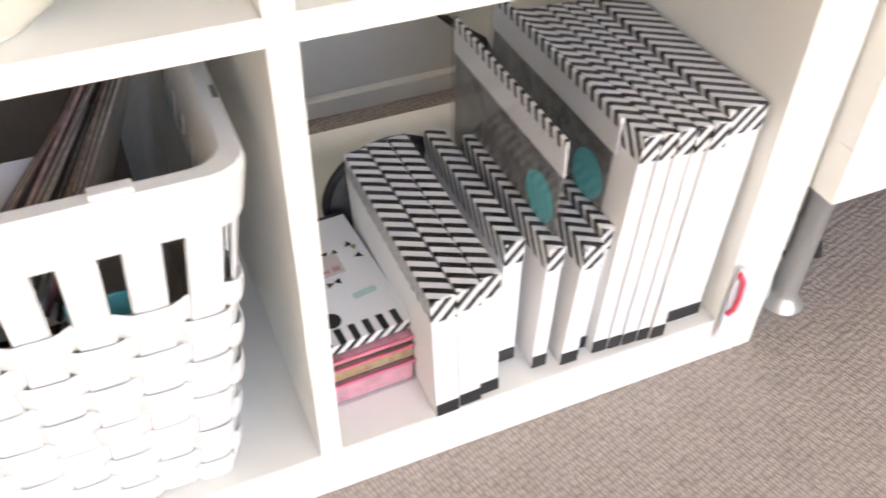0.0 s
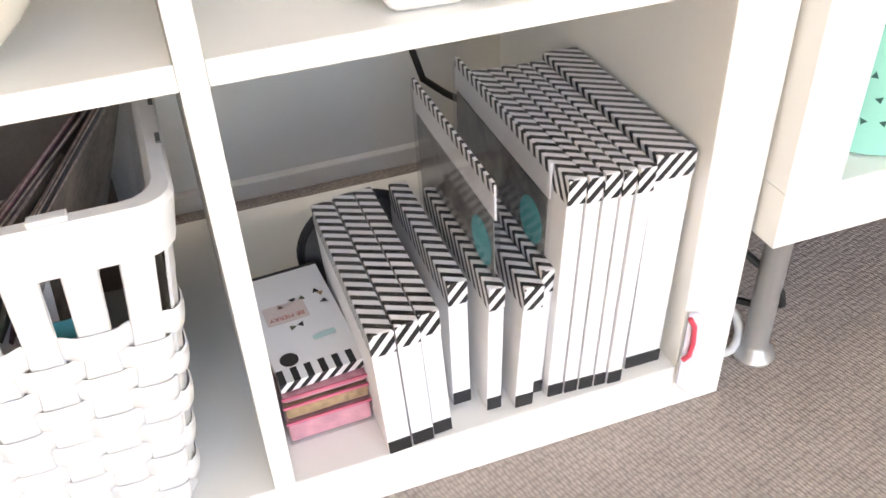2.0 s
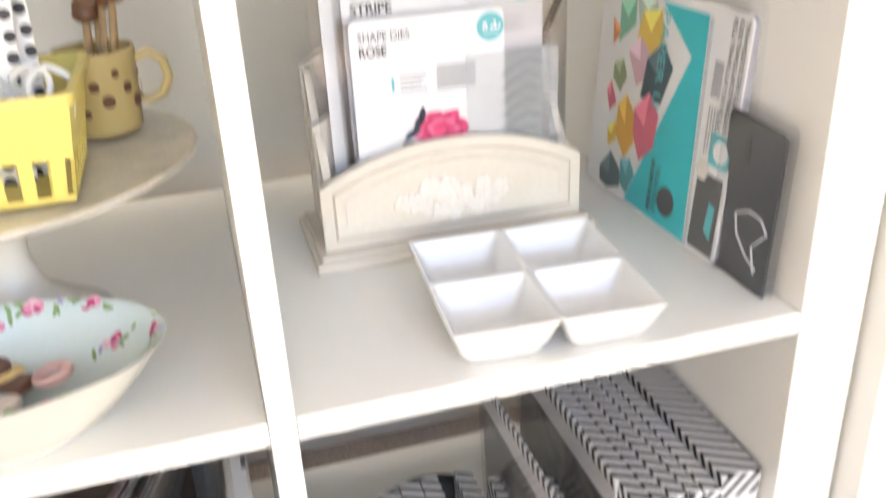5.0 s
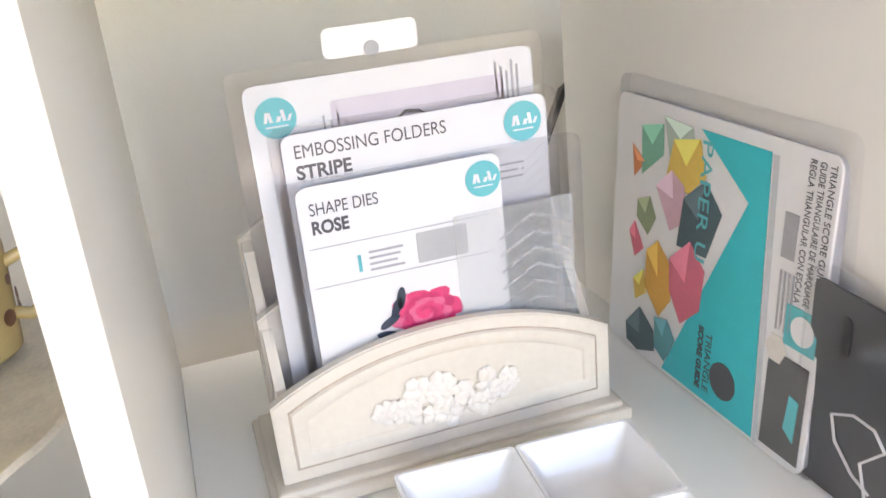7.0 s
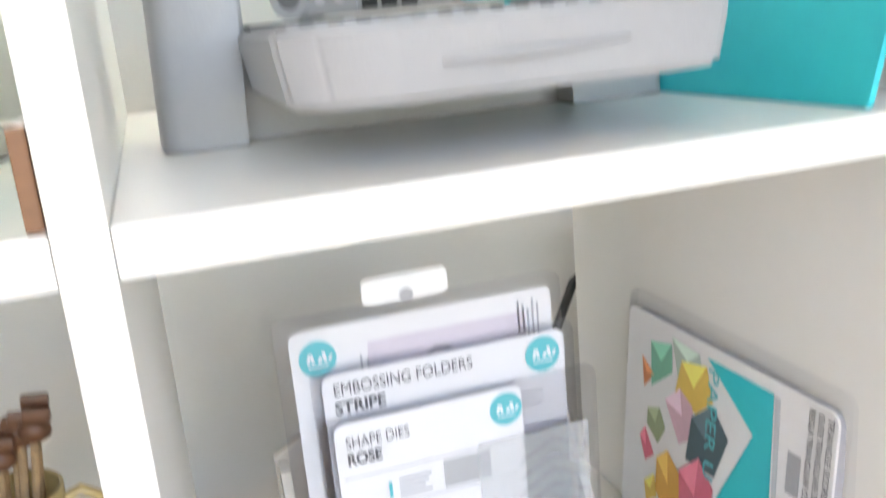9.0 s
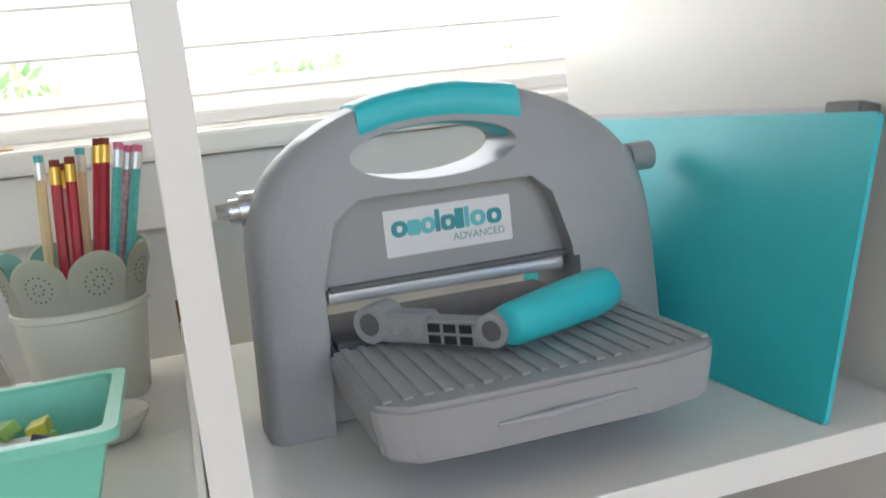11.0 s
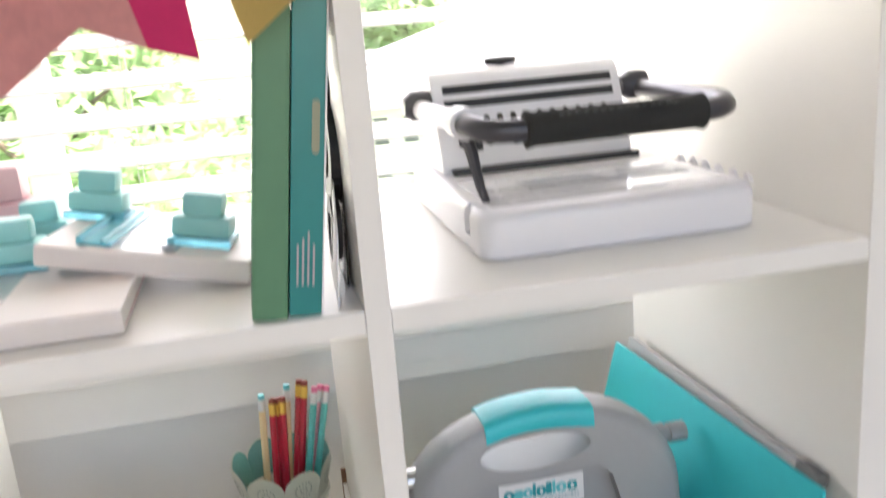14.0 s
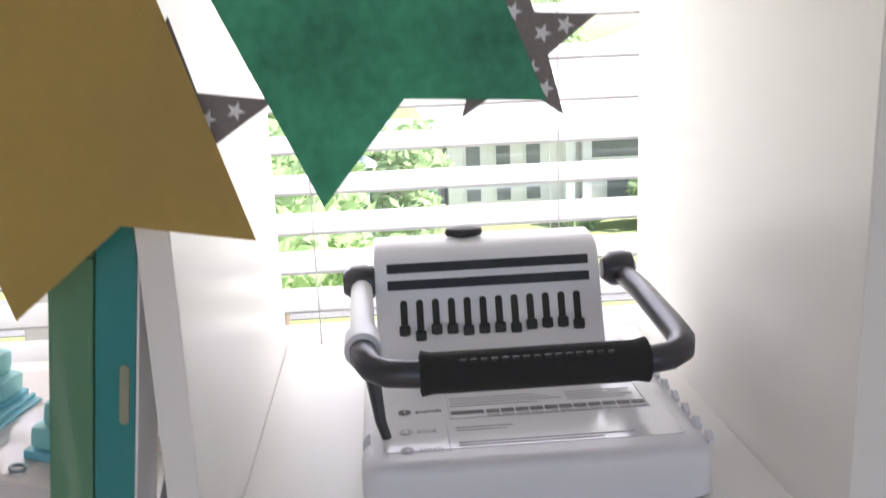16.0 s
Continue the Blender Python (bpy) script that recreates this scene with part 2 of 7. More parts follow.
# ---- window ----
bm = bmesh.new()
box(bm, WX0 - 0.06, 0.462, 0.905, WX1 + 0.06, 0.6, 0.926, 0.004)
tagged(mesh("window_sill", bm, TRIM), "white painted window sill board", "window sill", kind="structure")
bm = bmesh.new()
box(bm, WX0 - 0.05, 0.478, 0.845, WX1 + 0.05, 0.5, 0.904, 0.002)
tagged(mesh("trim", bm, TRIM), "white painted apron board under the sill", "trim", kind="structure")
SLAT = mat("blind_slat", (0.85, 0.85, 0.84), 0.4, vary=0.02)
blind = thing("venetian_blind", pose(0, 0.56, 0), "white venetian blind with open horizontal slats", "blind")
for k in range(0, 22):
    bm = bmesh.new()
    box(bm, WX0 + 0.005, -0.025, -0.0015, WX1 - 0.005, 0.025, 0.0015)
    s = part("slat", bm, SLAT, blind)
    s.matrix_local = pose(0, 0, 0.965 + 0.044 * k, 15)
# ---- paints used by the things ----
PAPER = mat("white_card", (0.8, 0.79, 0.79), 0.55, vary=0.02, scale=60, random_by=0.02)
BLACK = mat("black_print", (0.02, 0.02, 0.022), 0.45, vary=0.2, scale=50)
TEAL = mat("teal_plastic", (0.015, 0.54, 0.6), 0.4, vary=0.05, scale=12, bump=0.04, bump_scale=400)
AQUA = mat("aqua_print", (0.1, 0.52, 0.56), 0.4, vary=0.04)
PINK = mat("pink_tissue", (0.7, 0.33, 0.38), 0.7, vary=0.4, scale=70, bump=0.5, bump_scale=120)
KRAFT = mat("straw_shred", (0.45, 0.3, 0.16), 0.8, vary=0.5, scale=150, bump=0.8, bump_scale=200)
GREY = mat("grey_plastic", (0.345, 0.35, 0.355), 0.42, vary=0.04, scale=20, bump=0.08, bump_scale=500)
DARKGREY = mat("dark_grey_plastic", (0.13, 0.13, 0.13), 0.45, vary=0.05)
STEEL = mat("brushed_steel", (0.62, 0.62, 0.63), 0.28, 1.0, vary=0.05, scale=40, stretch=(1, 1, 12))
PORCELAIN = mat("white_porcelain", (0.87, 0.87, 0.86), 0.12, vary=0.01, coat=0.4)
CREAM = mat("cream_distressed_paint", (0.7, 0.635, 0.55), 0.6, vary=0.07, scale=25, bump=0.15, bump_scale=90)
CREAMWORN = mat("cream_ornament", (0.78, 0.73, 0.67), 0.6, vary=0.1, scale=120, bump=0.2, bump_scale=250)
INK = mat("grey_ink", (0.09, 0.09, 0.1), 0.5, vary=0.05)
FAINT = mat("faint_ink", (0.42, 0.42, 0.44), 0.5, vary=0.1)
ROSE = mat("rose_print", (0.8, 0.06, 0.2), 0.4, vary=0.25, scale=90)
NAVY = mat("navy_print", (0.03, 0.05, 0.09), 0.4, vary=0.15)


def stripe_material(name, ax, ay, az, pitch):
    """Black and white diagonal stripes printed on card."""
    m = mat(name, (0.84, 0.83, 0.83), 0.35, vary=0.02, scale=60, coat=0.25)
    n, l = m.node_tree.nodes, m.node_tree.links
    b = n["Principled BSDF"]
    tc, sep = n.new("ShaderNodeTexCoord"), n.new("ShaderNodeVectorMath")
    sep.operation = "DOT_PRODUCT"
    sep.inputs[1].default_value = (ax / pitch, ay / pitch, az / pitch)
    l.new(tc.outputs["Object"], sep.inputs[0])
    info, add = n.new("ShaderNodeObjectInfo"), n.new("ShaderNodeMath")
    l.new(sep.outputs["Value"], add.inputs[0])
    l.new(info.outputs["Random"], add.inputs[1])
    fr, gt = n.new("ShaderNodeMath"), n.new("ShaderNodeMath")
    fr.operation, gt.operation = "FRACT", "GREATER_THAN"
    gt.inputs[1].default_value = 0.52
    l.new(add.outputs[0], fr.inputs[0])
    l.new(fr.outputs[0], gt.inputs[0])
    mix = n.new("ShaderNodeMix")
    mix.data_type = "RGBA"
    mix.inputs["A"].default_value = (0.84, 0.83, 0.83, 1)
    mix.inputs["B"].default_value = (0.018, 0.018, 0.02, 1)
    l.new(gt.outputs[0], mix.inputs["Factor"])
    l.new(mix.outputs["Result"], b.inputs["Base Color"])
    return m


STRIPE = stripe_material("striped_card", 0.55, 1.0, -0.7, 0.0112)
STRIPED = stripe_material("striped_flap", 1.0, 0.0, -0.85, 0.0118)
STRIPEH = stripe_material("striped_header", 0.0, 1.0, -0.3, 0.0105)
STRIPEF = stripe_material("striped_front", 0.75, 0.0, -0.75, 0.0085)


def bar(parent, name, x0, x1, z0, z1, material, y=-0.0006, label=""):
    """A thin printed patch on a front that faces -y."""
    bm = bmesh.new()
    box(bm, x0, y, z0, x1, y + 0.0004, z1)
    return part(name, bm, material, parent, label)


def patch(parent, name, outline, material, m, label="", thick=0.0003):
    bm = bmesh.new()
    prism(bm, outline, thick)
    ob = part(name, bm, material, parent, label)
    ob.matrix_local = m
    return ob


def disc(r, n=28, x=0.0, y=0.0):
    return [(x + r * math.cos(2 * math.pi * i / n), y + r * math.sin(2 * math.pi * i / n)) for i in range(n)]


FRONT = pose(0, 0, 0, 90)  # a flat outline stood up to face -y

# ---- bottom right cube: paper packs ----
def paper_pack(x, y, w, d, h, lean=0.0, turn=0.0, seen="standing"):
    ob = thing("paper_pack", pose(x, y, B + 0.0005, 0, lean, turn), "white card paper pack with striped top, " + seen, "paper pack", "paper packs in the bottom cube")
    bm = bmesh.new()
    box(bm, 0.0004, 0.0008, 0, w - 0.0004, d, h - 0.0205, 0.0007)
    part("body", bm, PAPER, ob)
    bm = bmesh.new()
    box(bm, 0.0002, 0, h - 0.0215, w - 0.0002, d, h, 0.0012)
    part("header", bm, STRIPE, ob, "black and white striped card header")
    bm = bmesh.new()
    box(bm, 0.0003, -0.0006, h - 0.0212, w - 0.0003, 0.0004, h - 0.0008, 0.0002)
    part("front_flap", bm, STRIPED, ob, "striped flap folded over the front")
    bm = bmesh.new()
    box(bm, 0.0006, -0.0004, 0, w - 0.0006, 0.002, 0.0125)
    part("base_label", bm, BLACK, ob, "black square at the foot of the spine")
    bm = bmesh.new()
    wr = random.Random(int(x * 1e4))
    nx, ny = max(2, int(w / 0.005)), 16
    grid = [[bm.verts.new((w * i / nx, d * j / ny, h + 0.0005 + wr.uniform(0, 0.0028))) for i in range(nx + 1)] for j in range(ny + 1)]
    front = [bm.verts.new((w * i / nx, -0.0007, h - 0.004 + wr.uniform(-0.001, 0.001))) for i in range(nx + 1)]
    for r0, r1 in zip([front] + grid, grid):
        for i in range(nx):
            bm.faces.new((r0[i], r0[i + 1], r1[i + 1], r1[i]))
    part("wrap", bm, WRAP, ob, "crinkled clear film wrap")
    return ob


for x, y, w, h, d in ((0.0755, 0.0, 0.0195, 0.128, 0.178), (0.0958, 0.002, 0.0185, 0.129, 0.18), (0.1148, 0.006, 0.0165, 0.13, 0.176), ):
    paper_pack(x, y, w, d, h, -3.0, 0, "leaning in a row")
paper_pack(0.1405, 0.03, 0.0165, 0.15, 0.13, -0.5, 0, "standing beside a gap")
paper_pack(0.164, 0.014, 0.0135, 0.15, 0.129, 1.2, 0, "thin and standing")
paper_pack(0.1865, 0.008, 0.0165, 0.14, 0.126, 3, 0, "standing")
paper_pack(0.2045, 0.018, 0.0115, 0.13, 0.13, 3.2, 0, "thin and standing")
for x, w, h, y in ((0.2165, 0.0145, 0.213, 0.009), (0.2315, 0.0125, 0.212, 0.008), (0.2445, 0.0135, 0.2125, 0.007), (0.2585, 0.011, 0.212, 0.006), (0.27, 0.0135, 0.213, 0.004)):
    paper_pack(x, y, w, 0.19, h, 2.4, 0, "tall and standing")
paper_pack(0.2925, 0.014, 0.034, 0.195, 0.212, 1.6, 0, "wide and tall")


def blister_sheet(x, y, d, h, lean, pics):
    ob = thing("stamp_set", pose(x, y, B + 0.0005, 0, lean, 0), "clear film bag with a striped white header and dark print", "craft pack")
    bm = bmesh.new()
    box(bm, 0, 0, h - 0.03, 0.0016, d, h, 0.0004)
    part("header", bm, PAPER, ob, "white card header")
    bm = bmesh.new()
    box(bm, -0.0005, 0.001, h - 0.0085, 0.0021, d, h + 0.0006)
    part("header_stripe", bm, STRIPEH, ob, "striped top edge")
    bm = bmesh.new()
    box(bm, -0.0022, -0.001, 0, 0.0036, d + 0.001, h - 0.004, 0.001)
    part("film", bm, CLEAR, ob, "clear film")
    bm = bmesh.new()
    box(bm, 0.0003, 0.004, 0.006, 0.0013, d - 0.003, h - 0.032)
    part("sheet", bm, pics, ob, "dark photographic print")
    patch(ob, "round_label", disc(0.02), AQUA, pose(0.0, 0.028, h - 0.066, 90, 0, -90), "aqua round label")
    return ob


DARKPRINT = mat("dark_photo_print", (0.2, 0.19, 0.18), 0.4, vary=1.0, scale=60)
GREENPRINT = mat("green_photo_print", (0.09, 0.1, 0.05), 0.4, vary=0.9, scale=45)
blister_sheet(0.178, 0.022, 0.18, 0.214, -1.0, DARKPRINT)
blister_sheet(0.217, 0.032, 0.195, 0.214, 1.5, DARKPRINT)

ROSEDGE = mat("rose_edge", (0.68, 0.16, 0.24), 0.5, vary=0.15, scale=60)
# flat boxes of shredded paper with a striped pad on top
for z0, z1, m1, words in ((0.0505, 0.076, PINK, "pink"), (0.0765, 0.094, KRAFT, "straw coloured"), (0.0945, 0.104, PINK, "pink")):
    ob = thing("shred_box", pose(0.037, 0.115, z0, 0, 0, 2), f"flat clear box of {words} shredded paper", "craft pack")
    bm = bmesh.new()
    box(bm, -0.034, -0.075, 0.0012, 0.034, 0.075, z1 - z0 - 0.0015, 0.003)
    part("filling", bm, m1, ob)
    bm = bmesh.new()
    box(bm, -0.0352, -0.077, 0, 0.0352, 0.077, z1 - z0, 0.001)
    part("case", bm, CLEAR, ob, "clear plastic case")
    bm = bmesh.new()
    box(bm, -0.0356, -0.0776, z1 - z0 - 0.0022, 0.0356, -0.076, z1 - z0)
    part("edge_strip", bm, ROSEDGE, ob, "red printed edge")
ob = thing("sticker_pack", pose(0.037, 0.1, 0.1045, 0, 0, 4), "white sticker pack with striped front lying on flat boxes", "craft pack")
bm = bmesh.new()
box(bm, -0.035, -0.055, 0, 0.035, 0.082, 0.009, 0.001)
part("card", bm, PAPER, ob)
bm = bmesh.new()
box(bm, -0.0353, -0.0556, 0.0002, 0.0353, -0.04, 0.0094, 0.0005)
part("front_band", bm, STRIPEF, ob, "black and white striped front")
bm = bmesh.new()
box(bm, -0.0353, 0.079, 0.0002, 0.0353, 0.0826, 0.0095, 0.0005)
part("back_band", bm, BLACK, ob, "black back edge")
patch(ob, "round_label", disc(0.0075), BLACK, pose(-0.021, -0.031, 0.0091), "black round label")
patch(ob, "picture_card", rounded(0.036, 0.024, 0.002), mat("pale_pink_card", (0.72, 0.62, 0.58), 0.5, vary=0.1), pose(-0.026, 0.013, 0.0091), "pale pink card")
text_mesh("lettering", "BE MERRY", 0.0068, pose(0.007, 0.0215, 0.0096, 0, 0, 180), mat("red_ink", (0.55, 0.12, 0.1), 0.5), ob, width=0.03)
for k, (px, py) in enumerate(((0.02, 0.04), (0.026, 0.034), (0.029, 0.024), (-0.004, 0.005), (0.002, 0.009), (-0.012, 0.037), (-0.002, 0.04), (0.006, 0.036))):
    patch(ob, "sticker", [(0, 0), (0.006, 0.001), (0.003, 0.006)], (BLACK, KRAFT, BLACK, GREENPRINT)[k % 4], pose(px, py, 0.0091, 0, 0, 50 * k))
patch(ob, "script_line", rounded(0.02, 0.006, 0.002), mat("mint_ink", (0.5, 0.7, 0.66), 0.5), pose(0.004, -0.018, 0.0091, 0, 0, 6))

# a round black lid in a crumpled clear bag behind the low packs
ob = thing("round_lid", pose(0.114, 0.205, B + 0.0005, 6, 0, 0), "round black lid standing on edge behind paper packs", "lid")
bm = bmesh.new()
rim = [(0.057 * math.cos(a), 0, 0.0612 + 0.057 * math.sin(a)) for a in [2 * math.pi * i / 40 for i in range(41)]]
tube(bm, rim, 0.0042, 8)
part("rim", bm, BLACK, ob, "black raised rim", True)
bm = bmesh.new()
prism(bm, disc(0.0565, 40), 0.003, pose(0, 0.0015, 0.0612, 90))
part("face", bm, mat("smoky_plastic", (0.12, 0.12, 0.12), 0.2, vary=0.2), ob)


# a plastic tag with a pink hook against the outer panel
ob = thing("plastic_tag", pose(0.334, -0.0045, 0.016, 0, 0, -14), "white plastic tag with a pink hook leaning on the shelf side", "tag")
bm = bmesh.new()
prism(bm, [(0, 0.02), (0.018, 0), (0.03, 0.07), (0.009, 0.1), (0.001, 0.1)], 0.0022, FRONT)
part("plate", bm, mat("milky_plastic", (0.76, 0.74, 0.8), 0.25, vary=0.02), ob)
bm = bmesh.new()
tube(bm, [(0.001, -0.004, 0.097), (0.006, -0.0045, 0.088), (0.007, -0.005, 0.07), (0.0055, -0.005, 0.056), (0.0005, -0.005, 0.051)], 0.0022, 8)
part("hook", bm, mat("coral_plastic", (0.75, 0.08, 0.12), 0.35, vary=0.05), ob, "coral pink hook", True)

# ---- second row right: letter holder, die packs, tray ----
Z1 = shelf_z(1) + 0.0005
hold = thing("letter_holder", pose(0.154, 0.183, Z1), "cream distressed wooden letter holder with carved flowers", "letter holder")


def arch_outline(w, h0, h1, n=16, foot=0.0):
    pts = [(-w / 2, foot), (w / 2, foot)]
    for i in range(n + 1):
        u = 1 - 2 * i / n
        pts.append((w / 2 * u, h0 + (h1 - h0) * (1 - abs(u) ** 2.2)))
    return pts


for y, h0, h1, nm in ((0.0, 0.063, 0.0895, "front_panel"), (0.036, 0.1, 0.128, "middle_panel"), (0.07, 0.139, 0.17, "back_panel")):
    bm = bmesh.new()
    vs = prism(bm, arch_outline(0.208 if y == 0 else 0.2, h0, h1, foot=0.012), 0.008, pose(0, y + 0.008, 0, 90))
    bmesh.ops.bevel(bm, geom=[e for e in bm.edges if abs(e.verts[0].co.y - e.verts[1].co.y) < 1e-6], offset=0.001, segments=2, affect="EDGES")
    part(nm, bm, CREAM, hold)
for s in (-1, 1):
    bm = bmesh.new()
    prism(bm, [(0.0, 0.0123), (0.0605, 0.0123), (0.0605, 0.138), (0.052, 0.134), (0.038, 0.1), (0.026, 0.094), (0.006, 0.066), (0, 0.062)], 0.006, pose(s * 0.0955 - 0.003, 0.0085, 0, 90, 0, 90))
    part("side_panel", bm, CREAM, hold)
bm = bmesh.new()
box(bm, -0.113, -0.012, 0, 0.113, 0.09, 0.008, 0.002)
box(bm, -0.109, -0.008, 0.0075, 0.109, 0.086, 0.0125, 0.0022)
part("base", bm, CREAM, hold, "stepped base moulding")
bm = bmesh.new()
fr_in, fr_out = arch_outline(0.189, 0.0577, 0.0807, 16, 0.0214), arch_outline(0.1905, 0.0583, 0.0814, 16, 0.0207)
rows = [[bm.verts.new((x, yy, z)) for x, z in o] for o, yy in ((fr_in, 0.0), (fr_in, -0.0006), (fr_out, -0.0006), (fr_out, 0.0))]
for a, b in zip(rows, rows[1:]):
    for i in range(len(a)):
        j = (i + 1) % len(a)
        bm.faces.new((a[i], a[j], b[j], b[i]))
part("painted_line", bm, mat("worn_edge_paint", (0.5, 0.4, 0.32), 0.6, vary=0.25, scale=120), hold, "worn brown border line")
bm = bmesh.new()
steps = [(arch_outline(0.189 - 2 * g, 0.0575 - 0.8 * g, 0.0805 - g, 16, 0.0215 + g), yy) for g, yy in ((0.0, 0.0), (0.001, -0.0016), (0.0035, -0.002), (0.0075, -0.0012), (0.009, 0.0))]
rows = [[bm.verts.new((x, yy, z)) for x, z in o] for o, yy in steps]
for a, b in zip(rows, rows[1:]):
    for i in range(len(a)):
        j = (i + 1) % len(a)
        bm.faces.new((a[i], b[i], b[j], a[j]))
part("moulding", bm, CREAM, hold, "raised rounded border", True)
rnd = random.Random(11)
for k in range(40):
    u = rnd.uniform(-1, 1)
    zc = 0.0435 + (0.014 * (1 - abs(u) ** 1.5)) * rnd.uniform(-0.9, 1)
    r = rnd.uniform(0.0048, 0.0085) * (1 - 0.35 * abs(u))
    bm = bmesh.new()
    for q in range(4):
        a = q * math.pi / 2 + rnd.uniform(0, 1)
        res = bmesh.ops.create_icosphere(bm, subdivisions=1, radius=r * 0.75)
        bmesh.ops.scale(bm, vec=(1, 0.6, 0.8), verts=res["verts"])
        bmesh.ops.rotate(bm, cent=(0, 0, 0), matrix=Matrix.Rotation(a, 3, "Y"), verts=res["verts"])
        bmesh.ops.translate(bm, vec=(u * 0.046 + r * 0.7 * math.cos(a), -0.0015, zc + r * 0.7 * math.sin(a)), verts=res["verts"])
    part("carved_flower", bm, CREAMWORN, hold, soft=True)


def card_pack(name, x, y, z, w, h, lean, label, margin=(0.006, 0.012, 0.006)):
    """A rounded white card in a clear blister that faces -y; origin at the card's lower left."""
    ob = thing(name, pose(x, y, z, lean), label, "craft pack", "die packs in the letter holder")
    bm = bmesh.new()
    prism(bm, rounded(w, h, 0.006), 0.0008, pose(0, 0.0008, 0, 90))
    part("card", bm, PAPER, ob)
    bm = bmesh.new()
    prism(bm, rounded(w + margin[0] + margin[2], h + margin[1], 0.006, 5, -margin[0], 0), 0.005, pose(0, 0.0036, 0, 90))
    part("blister", bm, CLEAR, ob, "clear plastic blister")
    return ob


def print_on(ob, nm, outline, material, lift=0.0, label=""):
    return patch(ob, nm, outline, material, pose(0, -0.0003 - lift, 0, 90), label)


rose = card_pack("die_pack", 0.084, 0.196, 0.4155, 0.116, 0.166, 0, "white die pack card with a pink rose print", (0.008, 0.003, 0.05))
text_mesh("title", "SHAPE DIES", 0.0098, pose(0.006, -0.0004, 0.15, 90), INK, rose, width=0.0378)
text_mesh("subtitle", "ROSE", 0.0102, pose(0.006, -0.0004, 0.1395, 90), INK, rose, bold=0.00035, width=0.0203)
text_mesh("number", "1", 0.014, pose(0.026, -0.0004, 0.1130, 90), AQUA, rose, bold=0.0003)
print_on(rose, "round_logo", disc(0.0105, 28, 0.1052, 0.1525), AQUA, 0, "aqua round label")
for k in range(4):
    print_on(rose, "text_bar", rounded(0.02 - 0.002 * (k % 3), 0.0013, 0.0003, 2, 0.035, 0.1225 - 0.0035 * k), FAINT)
print_on(rose, "grey_field", rounded(0.03, 0.018, 0.0006, 2, 0.063, 0.1105), mat("pale_grey_print", (0.5, 0.5, 0.5), 0.5, vary=0.08), 0.0)
for z in (0.131, 0.108):
    print_on(rose, "rule", rounded(0.106, 0.0004, 0.0001, 1, 0.003, z), FAINT)
ROSES = [ROSE, mat("rose_print_light", (0.82, 0.16, 0.3), 0.4, vary=0.2, scale=90), mat("rose_print_deep", (0.66, 0.03, 0.15), 0.4, vary=0.2, scale=90)]
rnd = random.Random(5)
for k in range(34):
    # petals overlap from the outer ruffle inwards
    q = 1 - k / 34
    a = k * 2.4
    pr, pa = 0.0066 * (0.55 + 0.5 * q), rnd.uniform(0, 6.28)
    cx, cz = 0.0635 + 0.0165 * q * math.cos(a), 0.0795 + 0.0125 * q * math.sin(a)
    print_on(rose, "petal", [(cx + pr * math.cos(t) * (1 + 0.14 * math.sin(3 * t + pa)), cz + 0.82 * pr * math.sin(t) * (1 + 0.14 * math.sin(3 * t + pa))) for t in [i * 0.4488 for i in range(14)]], ROSES[(k * 7) % 3], 0.00002 * k)
MILKY = mat("milky_vellum", (0.78, 0.8, 0.82), 0.35, vary=0.03, alpha=0.2)
print_on(rose, "vellum_insert", rounded(0.074, 0.112, 0.002, 3, 0.085, 0.022), MILKY, 0.0012, "milky embossed vellum insert")
for k in range(9):
    z = 0.03 + 0.0105 * k
    print_on(rose, "embossed_line", [(0.112, z), (0.134, z + 0.012), (0.157, z + 0.002), (0.157, z + 0.0032), (0.134, z + 0.0134), (0.112, z + 0.0014)], MILKY, 0.0016)
for x, z, r in ((0.042, 0.079, 0.5), (0.047, 0.087, 1.1), (0.04, 0.071, -0.2), (0.05, 0.092, 1.4)):
    print_on(rose, "leaf", [(x + 0.007 * math.cos(t) * math.cos(r) - 0.0026 * math.sin(t) * math.sin(r), z + 0.007 * math.cos(t) * math.sin(r) + 0.0026 * math.sin(t) * math.cos(r)) for t in [i * 0.6283 for i in range(10)]], NAVY, 0.0006)
stripe = card_pack("die_pack", 0.082, 0.2045, 0.4135, 0.152, 0.195, 0, "white embossing folder card in a clear pack", (0.006, 0.004, 0.006))
text_mesh("title", "EMBOSSING FOLDERS", 0.0105, pose(0.006, -0.0004, 0.182, 90), INK, stripe, width=0.0845)
text_mesh("subtitle", "STRIPE", 0.0106, pose(0.006, -0.0004, 0.1705, 90), INK, stripe, bold=0.0003, width=0.0302)
print_on(stripe, "round_logo", disc(0.0115, 28, 0.137, 0.181), AQUA, 0, "aqua round label")
for k in range(3):
    print_on(stripe, "text_bar", rounded(0.018, 0.001, 0.0003, 2, 0.118, 0.157 - 0.004 * k), FAINT)
for k in range(14):
    print_on(stripe, "embossed_line", [(0.118 + 0.001 * k, 0.06 + 0.007 * k), (0.15, 0.075 + 0.007 * k), (0.15, 0.0765 + 0.007 * k), (0.118 + 0.001 * k, 0.0615 + 0.007 * k)], PAPER, 0.0003)


